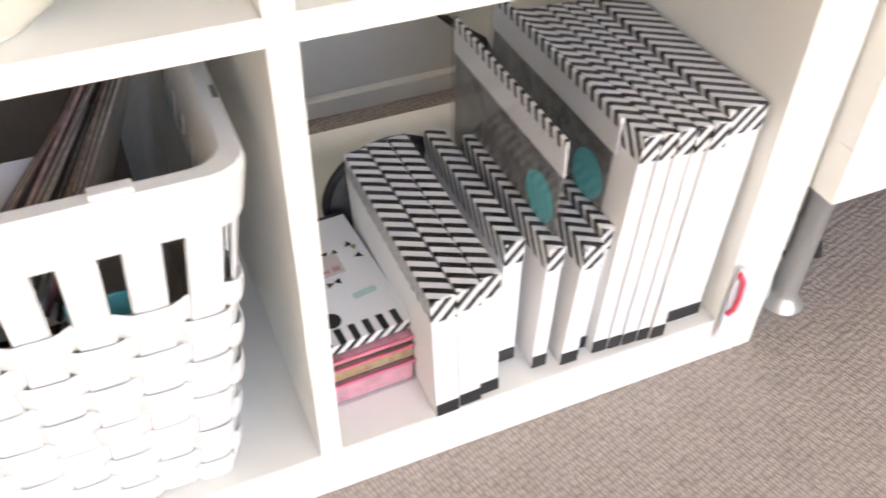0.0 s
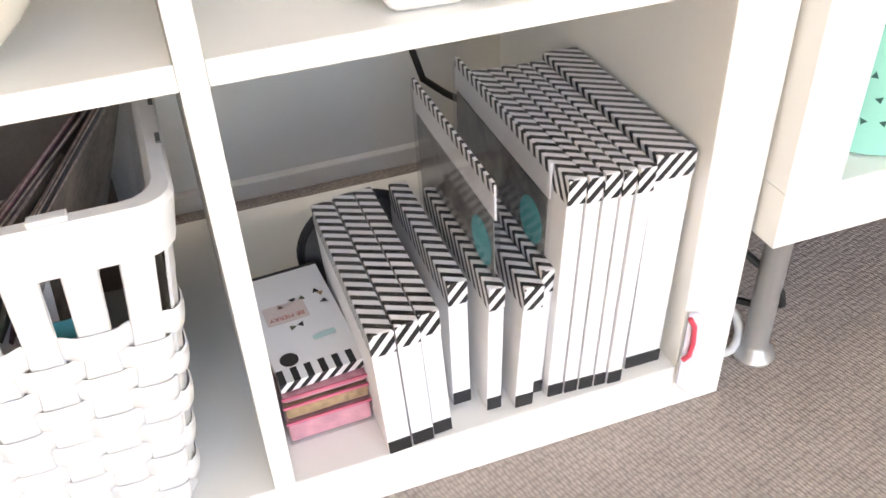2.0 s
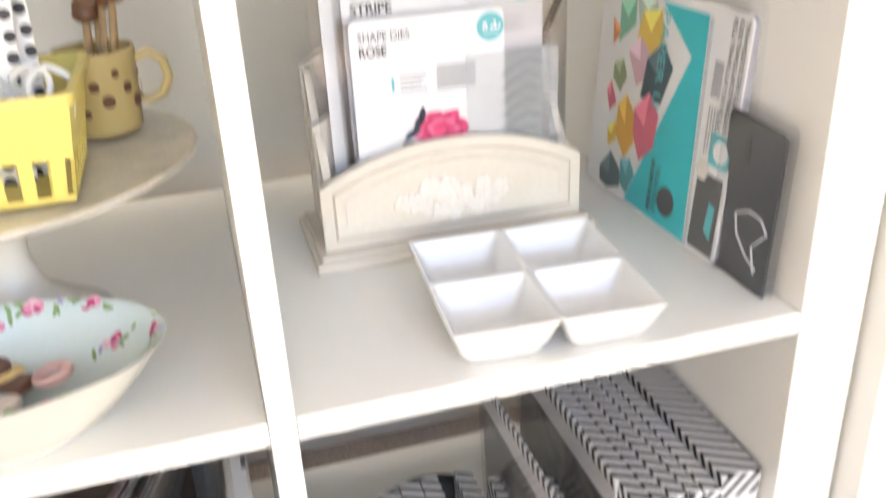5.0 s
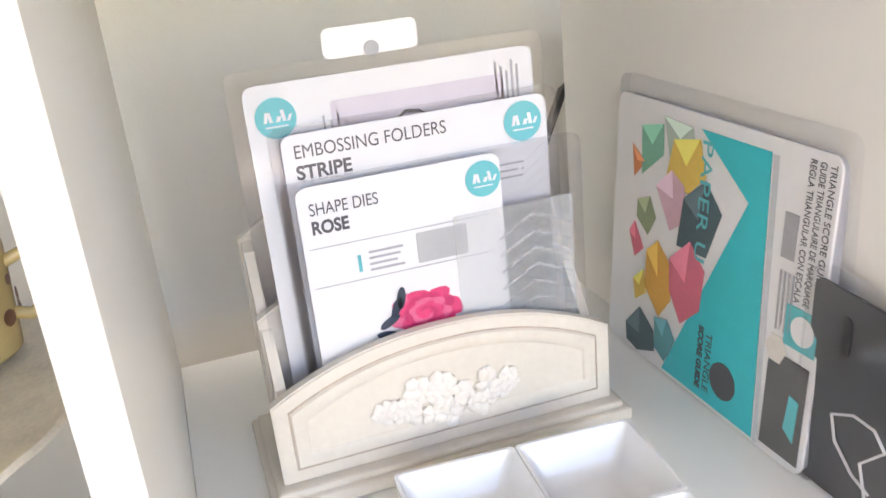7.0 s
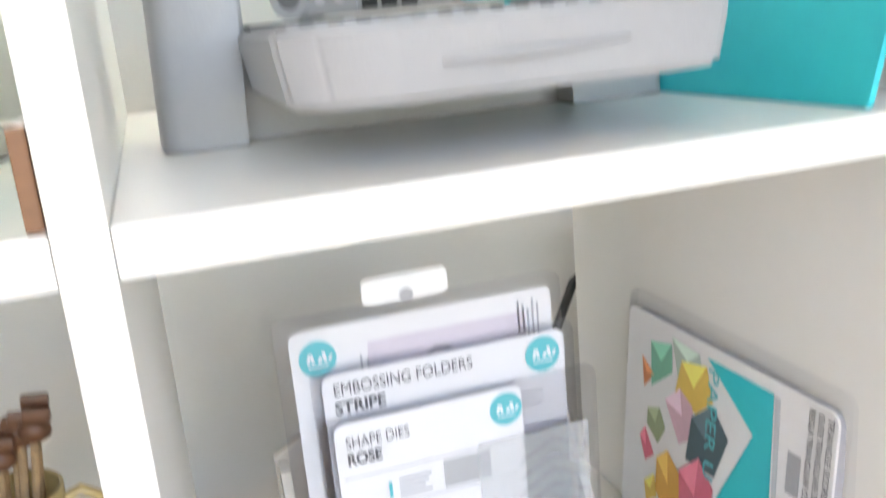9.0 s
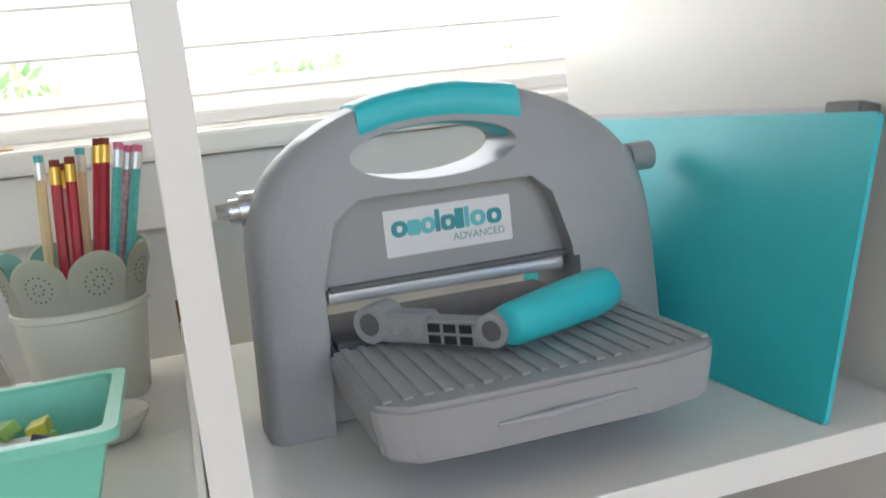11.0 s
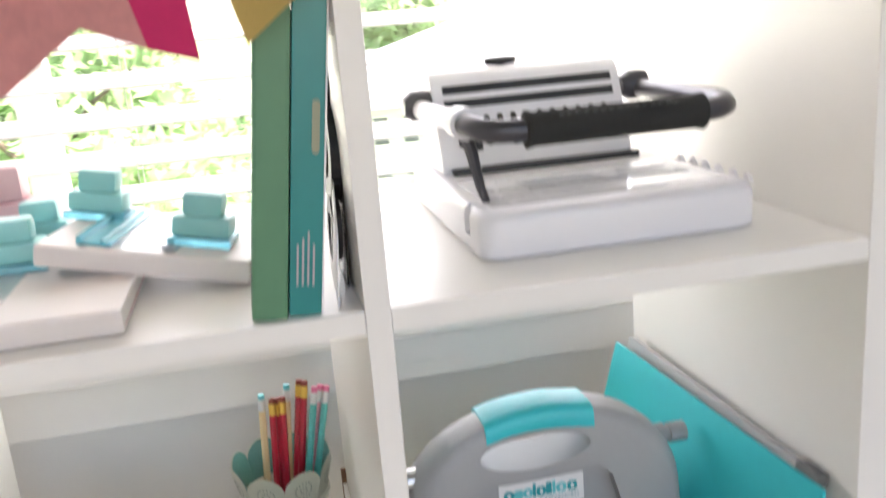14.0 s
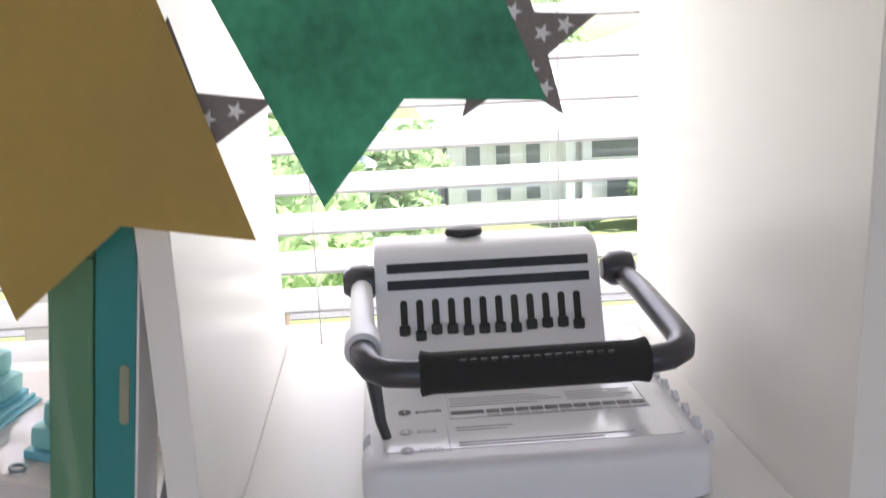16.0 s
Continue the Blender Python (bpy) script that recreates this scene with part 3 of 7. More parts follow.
def logo_marks(ob, cx, cz, r, lift=0.0004):
    """Plain white strokes and a thin bar inside a round label."""
    for k, (dx, w, h, lean) in enumerate(((-0.6, 0.16, 0.5, 0.1), (-0.32, 0.16, 0.5, -0.1), (-0.02, 0.2, 0.26, 0.1), (0.32, 0.17, 0.55, -0.08), (0.52, 0.14, 0.3, 0.14))):
        x0, z0 = cx + dx * r, cz - 0.18 * r
        print_on(ob, "logo_stroke", [(x0, z0), (x0 + w * r, z0), (x0 + (w + lean) * r, z0 + h * r), (x0 + lean * r, z0 + h * r)], PAPER, lift)
    print_on(ob, "logo_bar", rounded(1.1 * r, 0.07 * r, 0.02 * r, 2, cx - 0.55 * r, cz - 0.44 * r), PAPER, lift)


logo_marks(rose, 0.1052, 0.1525, 0.0105)
logo_marks(stripe, 0.137, 0.181, 0.0115)
third = card_pack("die_pack", 0.0675, 0.2125, 0.4175, 0.163, 0.2175, 0, "lilac white die pack turned sideways in a clear pack", (0.008, 0.008, 0.006))
print_on(third, "round_logo", disc(0.011, 28, 0.0155, 0.1995), AQUA, 0, "aqua round label")
logo_marks(third, 0.0155, 0.1995, 0.011)
for k in range(5):
    print_on(third, "text_bar", rounded(0.0012, 0.024 - 0.003 * (k % 3), 0.0003, 2, 0.14 + 0.0032 * k, 0.187), FAINT)
for k in range(4):
    print_on(third, "text_bar", rounded(0.0012, 0.016 - 0.003 * (k % 2), 0.0003, 2, 0.04 + 0.004 * k, 0.181), FAINT)
print_on(third, "picture", rounded(0.1, 0.03, 0.002, 3, 0.045, 0.174), mat("lilac_print", (0.68, 0.62, 0.68), 0.35, vary=0.08, scale=40), 0.0)
print_on(third, "swirl", [(0.078, 0.187), (0.086, 0.193), (0.094, 0.192), (0.098, 0.189), (0.094, 0.1902), (0.086, 0.191)], INK, 0.0004)
bm = bmesh.new()
prism(bm, rounded(0.052, 0.016, 0.004, 4, 0.045, 0.2255), 0.0012, pose(0, 0.0, 0, 90))
part("hang_tab", bm, mat("milky_tab", (0.85, 0.85, 0.85), 0.3, vary=0.03), third, "milky hang tab")
print_on(third, "hang_hole", disc(0.0042, 16, 0.071, 0.2285), FAINT, 0.0016)

tray = thing("divided_tray", pose(0.0, 0, 0), "white porcelain square tray with four hollows", "serving tray")
tray.matrix_world = pose(0.169, 0.0695, Z1, 0, 0, -3.6)


def square_ring(cx, cy, half, z, r):
    return [(cx - half + x, cy - half + y, z) for x, y in rounded(2 * half, 2 * half, r, 3)]


for sx in (-1, 1):
    for sy in (-1, 1):
        bm = bmesh.new()
        cx, cy = sx * 0.0345, sy * 0.0345
        prof = [(0.019, 0.0, 0.004), (0.0215, 0.001, 0.005), (0.0245, 0.004, 0.006), (0.029, 0.012, 0.006), (0.0335, 0.026, 0.004), (0.0345, 0.0285, 0.003), (0.0342, 0.0295, 0.003), (0.0325, 0.0293, 0.003), (0.0315, 0.027, 0.004), (0.0265, 0.0125, 0.006), (0.022, 0.0055, 0.007), (0.017, 0.004, 0.006)]
        ring_surface(bm, [square_ring(cx, cy, h, z, r) for h, z, r in prof])
        part("bowl", bm, PORCELAIN, tray, soft=True)

# triangle score guide pack leaning on the side panel
guide = thing("score_guide_pack", pose(0, 0, 0), "white and teal craft tool pack with gem shapes leaning on panel", "craft pack")
gu, gv = Vector((0.004, -0.206, -0.001)), Vector((0.0145, -0.017, 0.181))
go = Vector((0.3125, 0.2835, Z1 + 0.001))
gx, gz = gu.normalized(), gu.cross(gv).normalized()
gy = gz.cross(gx)
GM = Matrix(((gx.x, gy.x, gz.x, go.x), (gx.y, gy.y, gz.y, go.y), (gx.z, gy.z, gz.z, go.z), (0, 0, 0, 1)))
guide.matrix_world = GM
GW, GH = gu.length, 0.181
OUTW = -1 if gz.x > 0 else 1  # towards the room


def gcard(nm, pts, material, lift=0.0, label=""):
    return patch(guide, nm, [(u * GW, v * GH) for u, v in pts], material, pose(0, 0, OUTW * (0.0012 + lift) - 0.00015), label)


bm = bmesh.new()
prism(bm, rounded(GW, GH, 0.008), 0.0016, pose(0, 0, -0.0008))
part("card", bm, PAPER, guide)
bm = bmesh.new()
prism(bm, rounded(GW - 0.002, GH - 0.002, 0.008, 5, 0.001, 0.001), 0.0062, pose(0, 0, -0.0072 if OUTW > 0 else 0.001))
part("inner_box", bm, mat("lilac_grey_card", (0.5, 0.5, 0.54), 0.4, vary=0.04), guide, "pale grey tray behind the card")
bm = bmesh.new()
prism(bm, rounded(GW + 0.01, GH + 0.012, 0.008, 5, -0.003, 0), 0.009, pose(0, 0, -0.0095 * OUTW - 0.0045 + 0.004 * OUTW))
part("blister", bm, CLEAR, guide, "clear plastic blister")
GEM = {"g_orange": (0.7, 0.25, 0.1), "g_mint": (0.2, 0.5, 0.36), "g_sage": (0.5, 0.6, 0.52), "g_yellow": (0.8, 0.55, 0.12), "g_lilac": (0.7, 0.45, 0.52), "g_olive": (0.28, 0.34, 0.2), "g_amber": (0.75, 0.4, 0.08), "g_rose": (0.72, 0.17, 0.24), "g_slate": (0.08, 0.13, 0.15), "g_sea": (0.1, 0.34, 0.38)}
GEM = {k: mat(k, v, 0.4, vary=0.08) for k, v in GEM.items()}
gcard("teal_print", [(0.46, 0.955), (0.76, 0.955), (0.80, 0.015), (0.345, 0.015), (0.69, 0.775)], TEAL, 0, "teal printed panel")
for k, (nm, pts) in enumerate((("g_orange", [(0.1, 0.82), (0.18, 0.77), (0.12, 0.7)]), ("g_mint", [(0.15, 0.9), (0.27, 0.93), (0.28, 0.82), (0.165, 0.72)]), ("g_sage", [(0.27, 0.96), (0.42, 0.95), (0.44, 0.88), (0.32, 0.8)]), ("g_yellow", [(0.33, 0.89), (0.46, 0.92), (0.5, 0.8), (0.42, 0.72), (0.3, 0.74)]), ("g_lilac", [(0.25, 0.7), (0.33, 0.78), (0.4, 0.74), (0.42, 0.62), (0.34, 0.56)]), ("g_slate", [(0.4, 0.7), (0.5, 0.79), (0.585, 0.7), (0.53, 0.53), (0.38, 0.52)]), ("g_olive", [(0.15, 0.62), (0.22, 0.65), (0.26, 0.58), (0.22, 0.5), (0.15, 0.55)]), ("g_rose", [(0.11, 0.48), (0.14, 0.53), (0.2, 0.44), (0.15, 0.39)]), ("g_amber", [(0.22, 0.44), (0.28, 0.5), (0.35, 0.44), (0.37, 0.3), (0.31, 0.21), (0.22, 0.3)]), ("g_rose", [(0.35, 0.46), (0.45, 0.56), (0.53, 0.48), (0.52, 0.33), (0.43, 0.24), (0.36, 0.34)]), ("g_yellow", [(0.15, 0.3), (0.21, 0.36), (0.23, 0.27), (0.17, 0.22)]), ("g_slate", [(0.12, 0.1), (0.2, 0.2), (0.29, 0.14), (0.3, 0.06), (0.2, 0.015), (0.13, 0.03)]), ("g_sea", [(0.29, 0.2), (0.36, 0.22), (0.41, 0.16), (0.36, 0.05), (0.3, 0.08)]))):
    gcard("gem_print", pts, GEM[nm], 0.0002 + 0.00004 * k)
    c = (sum(p[0] for p in pts) / len(pts), sum(p[1] for p in pts) / len(pts))
    gcard("gem_facet", [pts[0], pts[1], c], mat("facet_" + str(k), tuple(min(1, q * 1.6 + 0.03) for q in GEM[nm].node_tree.nodes["Vector Math"].inputs[0].default_value[:3]), 0.4), 0.00042 + 0.00004 * k)
gcard("round_logo", [(0.655 + 0.06 * math.cos(t * 0.25), 0.135 + 0.066 * math.sin(t * 0.25)) for t in range(25)], INK, 0.0004, "black round label")
gcard("spine_strip", [(0.77, 0.95), (0.79, 0.95), (0.825, 0.01), (0.81, 0.01)], mat("silver_strip", (0.6, 0.62, 0.64), 0.3), 0.0003)
gcard("photo_print", [(0.835, 0.36), (0.985, 0.36), (0.985, 0.03), (0.835, 0.03)], DARKGREY, 0.0003, "dark photo print")
gcard("photo_tool", [(0.93, 0.25), (0.965, 0.24), (0.96, 0.1), (0.92, 0.13)], AQUA, 0.0006)
gcard("label_band", [(0.88, 0.53), (0.995, 0.53), (0.995, 0.4), (0.88, 0.4)], AQUA, 0.0003)
gcard("round_logo", [(0.945 + 0.042 * math.cos(t * 0.25), 0.465 + 0.046 * math.sin(t * 0.25)) for t in range(25)], PAPER, 0.0006)
gcard("gem_photo", [(0.86 + 0.04 * math.cos(t * 1.047), 0.37 + 0.05 * math.sin(t * 1.047)) for t in range(6)], CREAMWORN, 0.0008)
gcard("grey_label", [(0.835, 0.8), (0.885, 0.8), (0.885, 0.66), (0.835, 0.66)], FAINT, 0.0003)
FLIP = pose(0, 0, 0) if OUTW > 0 else pose(0, 0, 0, 0, 180, 0)
for k, line in enumerate(("TRIANGLE SCORE GUIDE", "GUIDE TRIANGULAIRE DE MARQUAGE", "REGLA TRIANGULAR CON ESCALA")):
    text_mesh("lettering", line, 0.0062, pose((0.968 - 0.034 * k) * GW, 0.975 * GH, OUTW * 0.0016, 0, 0, -90) @ FLIP, INK, guide, width=0.066 + 0.012 * (k > 0))
text_mesh("title", "TRIANGLE", 0.0085, pose(0.565 * GW, 0.275 * GH, OUTW * 0.0017, 0, 0, -90) @ FLIP, INK, guide, width=0.04)
text_mesh("title", "SCORE GUIDE", 0.0068, pose(0.528 * GW, 0.285 * GH, OUTW * 0.0017, 0, 0, -90) @ FLIP, INK, guide, bold=0.0003, width=0.043)
text_mesh("script", "PAPER U", 0.015, pose(0.475 * GW, 0.93 * GH, OUTW * 0.0019, 0, 0, -90) @ FLIP, AQUA, guide, width=0.075)
for k in range(4):
    gcard("text_bar", [(0.84 + 0.016 * k, 0.62), (0.846 + 0.016 * k, 0.62), (0.85 + 0.016 * k, 0.43 + 0.03 * (k % 2)), (0.844 + 0.016 * k, 0.43)], FAINT, 0.0003)

dark = thing("craft_pack", pose(0.3225, 0.088, Z1, 0, 3.2, -90), "black tool pack with white lines in clear plastic", "craft pack")
bm = bmesh.new()
prism(bm, rounded(0.062, 0.12, 0.005), 0.002, pose(0, 0.001, 0, 90))
part("card", bm, mat("black_card", (0.05, 0.052, 0.058), 0.35, vary=0.1, scale=12), dark)
bm = bmesh.new()
prism(bm, rounded(0.068, 0.126, 0.006, 5, -0.003, 0), 0.009, pose(0, 0.0055, 0, 90))
part("blister", bm, CLEAR, dark, "clear plastic blister")
for pts in ([(0.022, 0.05), (0.036, 0.058), (0.05, 0.058), (0.058, 0.05)], [(0.022, 0.05), (0.026, 0.036), (0.04, 0.024), (0.052, 0.02)], [(0.058, 0.05), (0.044, 0.034), (0.05, 0.016)]):
    bm = bmesh.new()
    tube(bm, [(x, -0.0018, z) for x, z in pts], 0.0008, 6)
    part("white_line", bm, PAPER, dark)
patch(dark, "hang_slot", rounded(0.006, 0.022, 0.0028, 4, 0.022, 0.086), BLACK, pose(0, -0.0014, 0, 90))
# ---- third row right: die cutting machine and boards ----
Z2 = shelf_z(2) + 0.0005
evo = thing("die_cutting_machine", pose(0.145, 0.14, Z2), "grey die cutting machine with teal carry handle and open platform", "die cutter")


def half_width(z):
    """Half of the housing's width at height z."""
    if z < 0.1:
        return 0.127 - 0.004 * z / 0.1
    t = min(1.0, (z - 0.1) / 0.0875)
    return 0.123 * max(0.0, 1 - t ** 2.3) ** 0.5


def evo_section(y, inset, z0=0.0, n=26):
    """One closed outline of the housing at depth y."""
    top = 0.1872
    zs = [z0 + (top - z0) * (1 - (1 - i / n) ** 1.7) for i in range(n + 1)]
    right = [(max(0.0, half_width(z) - inset), z - (inset if z > 0.1 else 0)) for z in zs]
    def thin(z):
        return 0.036 + (y - 0.036) * (1 - 0.36 * min(1.0, max(0.0, (z - 0.09) / 0.08)))
    return [(x, thin(z), max(0.0, z)) for x, z in right] + [(-x, thin(z), max(0.0, z)) for x, z in right[-2::-1]]


def ellipse(cx, cz, rx, rz, y, n):
    return [(cx + rx * math.cos(2 * math.pi * i / n), y, cz + rz * math.sin(2 * math.pi * i / n)) for i in range(n)]


# housing: the arched shell is built as a grid of columns with a hand hole and a roller slot left open
EHX, EHZ, ERX, ERZ = -0.011, 0.151, 0.05, 0.0155


bm = bmesh.new()
rings = [evo_section(y, i) for y, i in ((0.072, 0.012), (0.068, 0.005), (0.06, 0.0015), (0.036, 0.0), (0.008, 0.0015), (0.002, 0.005), (0.0, 0.009))]
rows = ring_surface(bm, rings, True, (True, True))
shell = part("housing", bm, GREY, evo, soft=True)


def cut(target, bm):
    """Cut the closed form bm out of a part's mesh, at build time."""
    tool = mesh("cutter", bm, GREY)
    tool.parent = target.parent
    mod = target.modifiers.new("cut", "BOOLEAN")
    mod.object, mod.operation, mod.solver = tool, "DIFFERENCE", "EXACT"
    dg = bpy.context.evaluated_depsgraph_get()
    me = bpy.data.meshes.new_from_object(target.evaluated_get(dg))
    target.modifiers.clear()
    target.data = me
    bpy.data.objects.remove(tool)
    smooth(target)


bm = bmesh.new()
ring_surface(bm, [ellipse(EHX, EHZ, ERX, ERZ, y, 48) for y in (-0.05, 0.2)])
cut(shell, bm)
bm = bmesh.new()
vs = prism(bm, [(-0.09, -0.01), (0.072, -0.01), (0.066, 0.085), (0.057, 0.118), (0.045, 0.129), (-0.06, 0.129), (-0.075, 0.118), (-0.085, 0.085)], 0.03, pose(0, 0.019, 0, 90))
cut(shell, bm)
bm = bmesh.new()
box(bm, -0.083, -0.05, 0.05, 0.07, 0.2, 0.078)
cut(shell, bm)
bm = bmesh.new()
rings = []
for i in range(15):
    u = -0.054 + 0.098 * i / 14
    zt = 0.1
    for q in range(90):
        zz = 0.1 + 0.0872 * q / 89
        if half_width(zz) >= abs(u - 0.0):
            zt = zz
    zi = EHZ + ERZ * math.sqrt(max(0, 1 - ((u - EHX) / ERX) ** 2))
    ct, hh = (zt + zi) / 2, (zt - zi) / 2 + 0.0018
    rings.append([(u, 0.036 + 0.0245 * math.copysign(abs(math.cos(a)) ** 0.5, math.cos(a)), ct + hh * math.copysign(abs(math.sin(a)) ** 0.5, math.sin(a))) for a in [2 * math.pi * k / 20 for k in range(20)]])
ring_surface(bm, rings)
part("handle_grip", bm, TEAL, evo, "teal soft grip over the hand hole", True)
bm = bmesh.new()
tube(bm, [(-0.081, 0.0245, 0.0745), (0.066, 0.0245, 0.0725)], 0.0055, 18)
part("roller", bm, mat("pale_roller", (0.82, 0.82, 0.84), 0.3, 0.2, vary=0.03), evo, "pale polished roller", True)
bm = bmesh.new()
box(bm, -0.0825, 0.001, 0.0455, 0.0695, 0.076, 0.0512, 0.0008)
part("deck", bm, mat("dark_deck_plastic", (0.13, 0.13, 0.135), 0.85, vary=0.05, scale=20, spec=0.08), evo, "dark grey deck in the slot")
bm = bmesh.new()
box(bm, -0.081, 0.012, 0.0775, 0.068, 0.0188, 0.0805, 0.0008)
part("slot_lip", bm, DARKGREY, evo, "dark edge above the slot")
plate = patch(evo, "badge", rounded(0.0785, 0.0275, 0.0008, 3, -0.0445, 0.0915), PAPER, pose(0, 0.0187, 0, 90), "white badge with teal lettering shapes", 0.0006)
TEALINK = mat("teal_ink", (0.01, 0.3, 0.34), 0.4)
for x, w, h, r, col in ((-0.0405, 0.0088, 0.0095, 0.0042, TEALINK), (-0.0318, 0.0072, 0.0092, 0.002, AQUA), (-0.0248, 0.0084, 0.0095, 0.0042, AQUA), (-0.0165, 0.0026, 0.0132, 0.0005, TEALINK), (-0.0135, 0.008, 0.0092, 0.003, TEALINK), (-0.0055, 0.0048, 0.0122, 0.0008, TEALINK), (-0.0002, 0.0026, 0.0125, 0.0008, AQUA), (0.0028, 0.0088, 0.0095, 0.0042, AQUA), (0.0122, 0.0084, 0.0092, 0.0034, TEALINK)):
    patch(evo, "badge_shape", rounded(w * 1.12, h, r, 5, -0.0405 + (x + 0.0405) * 1.12, 0.1028), col, pose(0, 0.018, 0, 90))
    if r > 0.0025:
        patch(evo, "badge_counter", rounded(w * 0.36, h * 0.42, w * 0.17, 4, -0.0405 + (x + 0.0405) * 1.12 + w * 0.38, 0.1028 + h * 0.29), PAPER, pose(0, 0.0176, 0, 90))
text_mesh("lettering", "ADVANCED", 0.0062, pose(-0.0035, 0.0178, 0.0962, 90), mat("badge_grey", (0.2, 0.36, 0.4), 0.5), evo, width=0.0325)
for s, ln in ((1, 0.014), (-1, 0.006)):
    bm = bmesh.new()
    y0 = 0.04
    tube(bm, [(s * 0.108, y0, 0.1285), (s * 0.122, y0, 0.1285), (s * 0.122, y0, 0.1285), (s * 0.128, y0, 0.1285)], [0.0105, 0.0105, 0.007, 0.007], 18)
    tube(bm, [(s * 0.127, y0, 0.1285), (s * (0.129 + ln), y0, 0.1285)], 0.0092 if s > 0 else 0.0055, 6 if s < 0 else 18)
    part("axle_end", bm, GREY if s > 0 else STEEL, evo, soft=True)
# folded-down platform
bm = bmesh.new()
outline = [(-0.089, -0.004), (0.091, -0.004), (0.0895, -0.1), (0.08, -0.113), (0.05, -0.119), (-0.05, -0.119), (-0.076, -0.116), (-0.0885, -0.104)]
top = [bm.verts.new((x, y, 0.049)) for x, y in outline]
mid = [bm.verts.new((x * 1.0, y * 1.0, 0.044)) for x, y in outline]
low = [bm.verts.new((x * 0.955, y * 0.985, 0.0215)) for x, y in outline]
for a, b in ((top, mid), (mid, low)):
    for i in range(8):
        bm.faces.new((a[i], a[(i + 1) % 8], b[(i + 1) % 8], b[i]))
bm.faces.new(top)
bm.faces.new(low[::-1])
bmesh.ops.recalc_face_normals(bm, faces=bm.faces)
bmesh.ops.bevel(bm, geom=list(bm.edges), offset=0.0025, segments=3, affect="EDGES")
plat = part("platform", bm, GREY, evo, "fold-down platform with shallow ribs", True)
for k in range(18):
    bm = bmesh.new()
    x = -0.083 + 0.0096 * k
    box(bm, x, -0.104, 0.0488, x + 0.0046, -0.006, 0.0502, 0.0005)
    part("rib", bm, GREY, plat)
bm = bmesh.new()
tube(bm, [(-0.035, -0.1185, 0.034), (-0.01, -0.1205, 0.0345), (0.035, -0.1185, 0.036)], [0.001, 0.0022, 0.001], 8)
part("grip_ridge", bm, GREY, plat, soft=True)
# crank handle lying on the platform
crank = thing("crank_handle", pose(0.083, 0.137, Z2 + 0.0515), "grey crank with teal grip lying on the platform", "crank handle")
ax = Vector((0.055, -0.062, 0)).normalized()
side = Vector((-ax.y, ax.x, 0))
bm = bmesh.new()
for q, (a0, a1, hw, h0, h1) in enumerate(((0.0, 0.04, 0.008, 0.001, 0.017), (0.035, 0.083, 0.0075, 0.001, 0.0145))):
    c = [ax * a0 - side * hw, ax * a1 - side * hw, ax * a1 + side * hw, ax * a0 + side * hw]
    lo, hi = [bm.verts.new((p.x, p.y, h0)) for p in c], [bm.verts.new((p.x, p.y, h1)) for p in c]
    bm.faces.new(lo[::-1]), bm.faces.new(hi)
    for i in range(4):
        bm.faces.new((lo[i], lo[(i + 1) % 4], hi[(i + 1) % 4], hi[i]))
bmesh.ops.bevel(bm, geom=list(bm.edges), offset=0.0018, segments=2, affect="EDGES")
part("arm", bm, GREY, crank, soft=True)
for a0, r in ((0.004, 0.0105), (0.079, 0.009)):
    bm = bmesh.new()
    p = ax * a0
    c0 = p - side * 0.012
    rings = []
    for rr_, dd in ((r, -0.011), (r, 0.009), (r * 0.62, 0.009), (r * 0.62, -0.004)):
        cc = p - side * dd
        rings.append([(cc.x + rr_ * ax.x * math.cos(t), cc.y + rr_ * ax.y * math.cos(t), 0.0107 + rr_ * math.sin(t)) for t in [2 * math.pi * i / 24 for i in range(24)]])
    ring_surface(bm, rings)
    socket = part("socket", bm, GREY, crank, "round open socket", True)
    # dark disc stands in for the shade inside the socket
    bm = bmesh.new()
    c1 = p - side * 0.0082
    prism(bm, disc(r * 0.6, 20), 0.0006, Matrix.Translation((c1.x, c1.y, 0.0107)) @ Matrix.Rotation(math.atan2(ax.y, ax.x), 4, "Z") @ pose(0, 0, 0, 90))
    part("socket_shade", bm, DARKGREY, socket, "dark disc painting the shade inside the socket")
# black blocks on the arm paint the shade of its small pockets
for k in range(2):
    for j in range(3):
        bm = bmesh.new()
        p = ax * (0.0445 + 0.0095 * j) - side * 0.0077
        box(bm, -0.0035, -0.0006, -0.0022, 0.0035, 0.0006, 0.0022, m=Matrix.Translation((p.x, p.y, 0.0045 + 0.0062 * k)) @ Matrix.Rotation(math.atan2(ax.y, ax.x), 4, "Z"))
        part("recess_shade", bm, BLACK, crank)
for a0 in (0.02, 0.03):
    bm = bmesh.new()
    p = ax * a0 - side * 0.0079
    vs = prism(bm, disc(0.0026, 12), 0.0012, Matrix.Translation((p.x, p.y, 0.0085)) @ Matrix.Rotation(math.atan2(ax.y, ax.x), 4, "Z") @ pose(0, 0, 0, 90))
    part("screw", bm, STEEL, crank)
g0, g1 = Vector((0.052, -0.068, 0.0125)), Vector((0.132, -0.03, 0.0135))
bm = bmesh.new()
prof = [(0.0, 0.006), (0.02, 0.0098), (0.06, 0.0112), (0.25, 0.0118), (0.55, 0.0128), (0.8, 0.0132), (0.93, 0.0118), (1.0, 0.0065)]
tube(bm, [g0.lerp(g1, f) for f, r in prof], [r for f, r in prof], 22)
part("grip", bm, TEAL, crank, "teal soft grip", True)

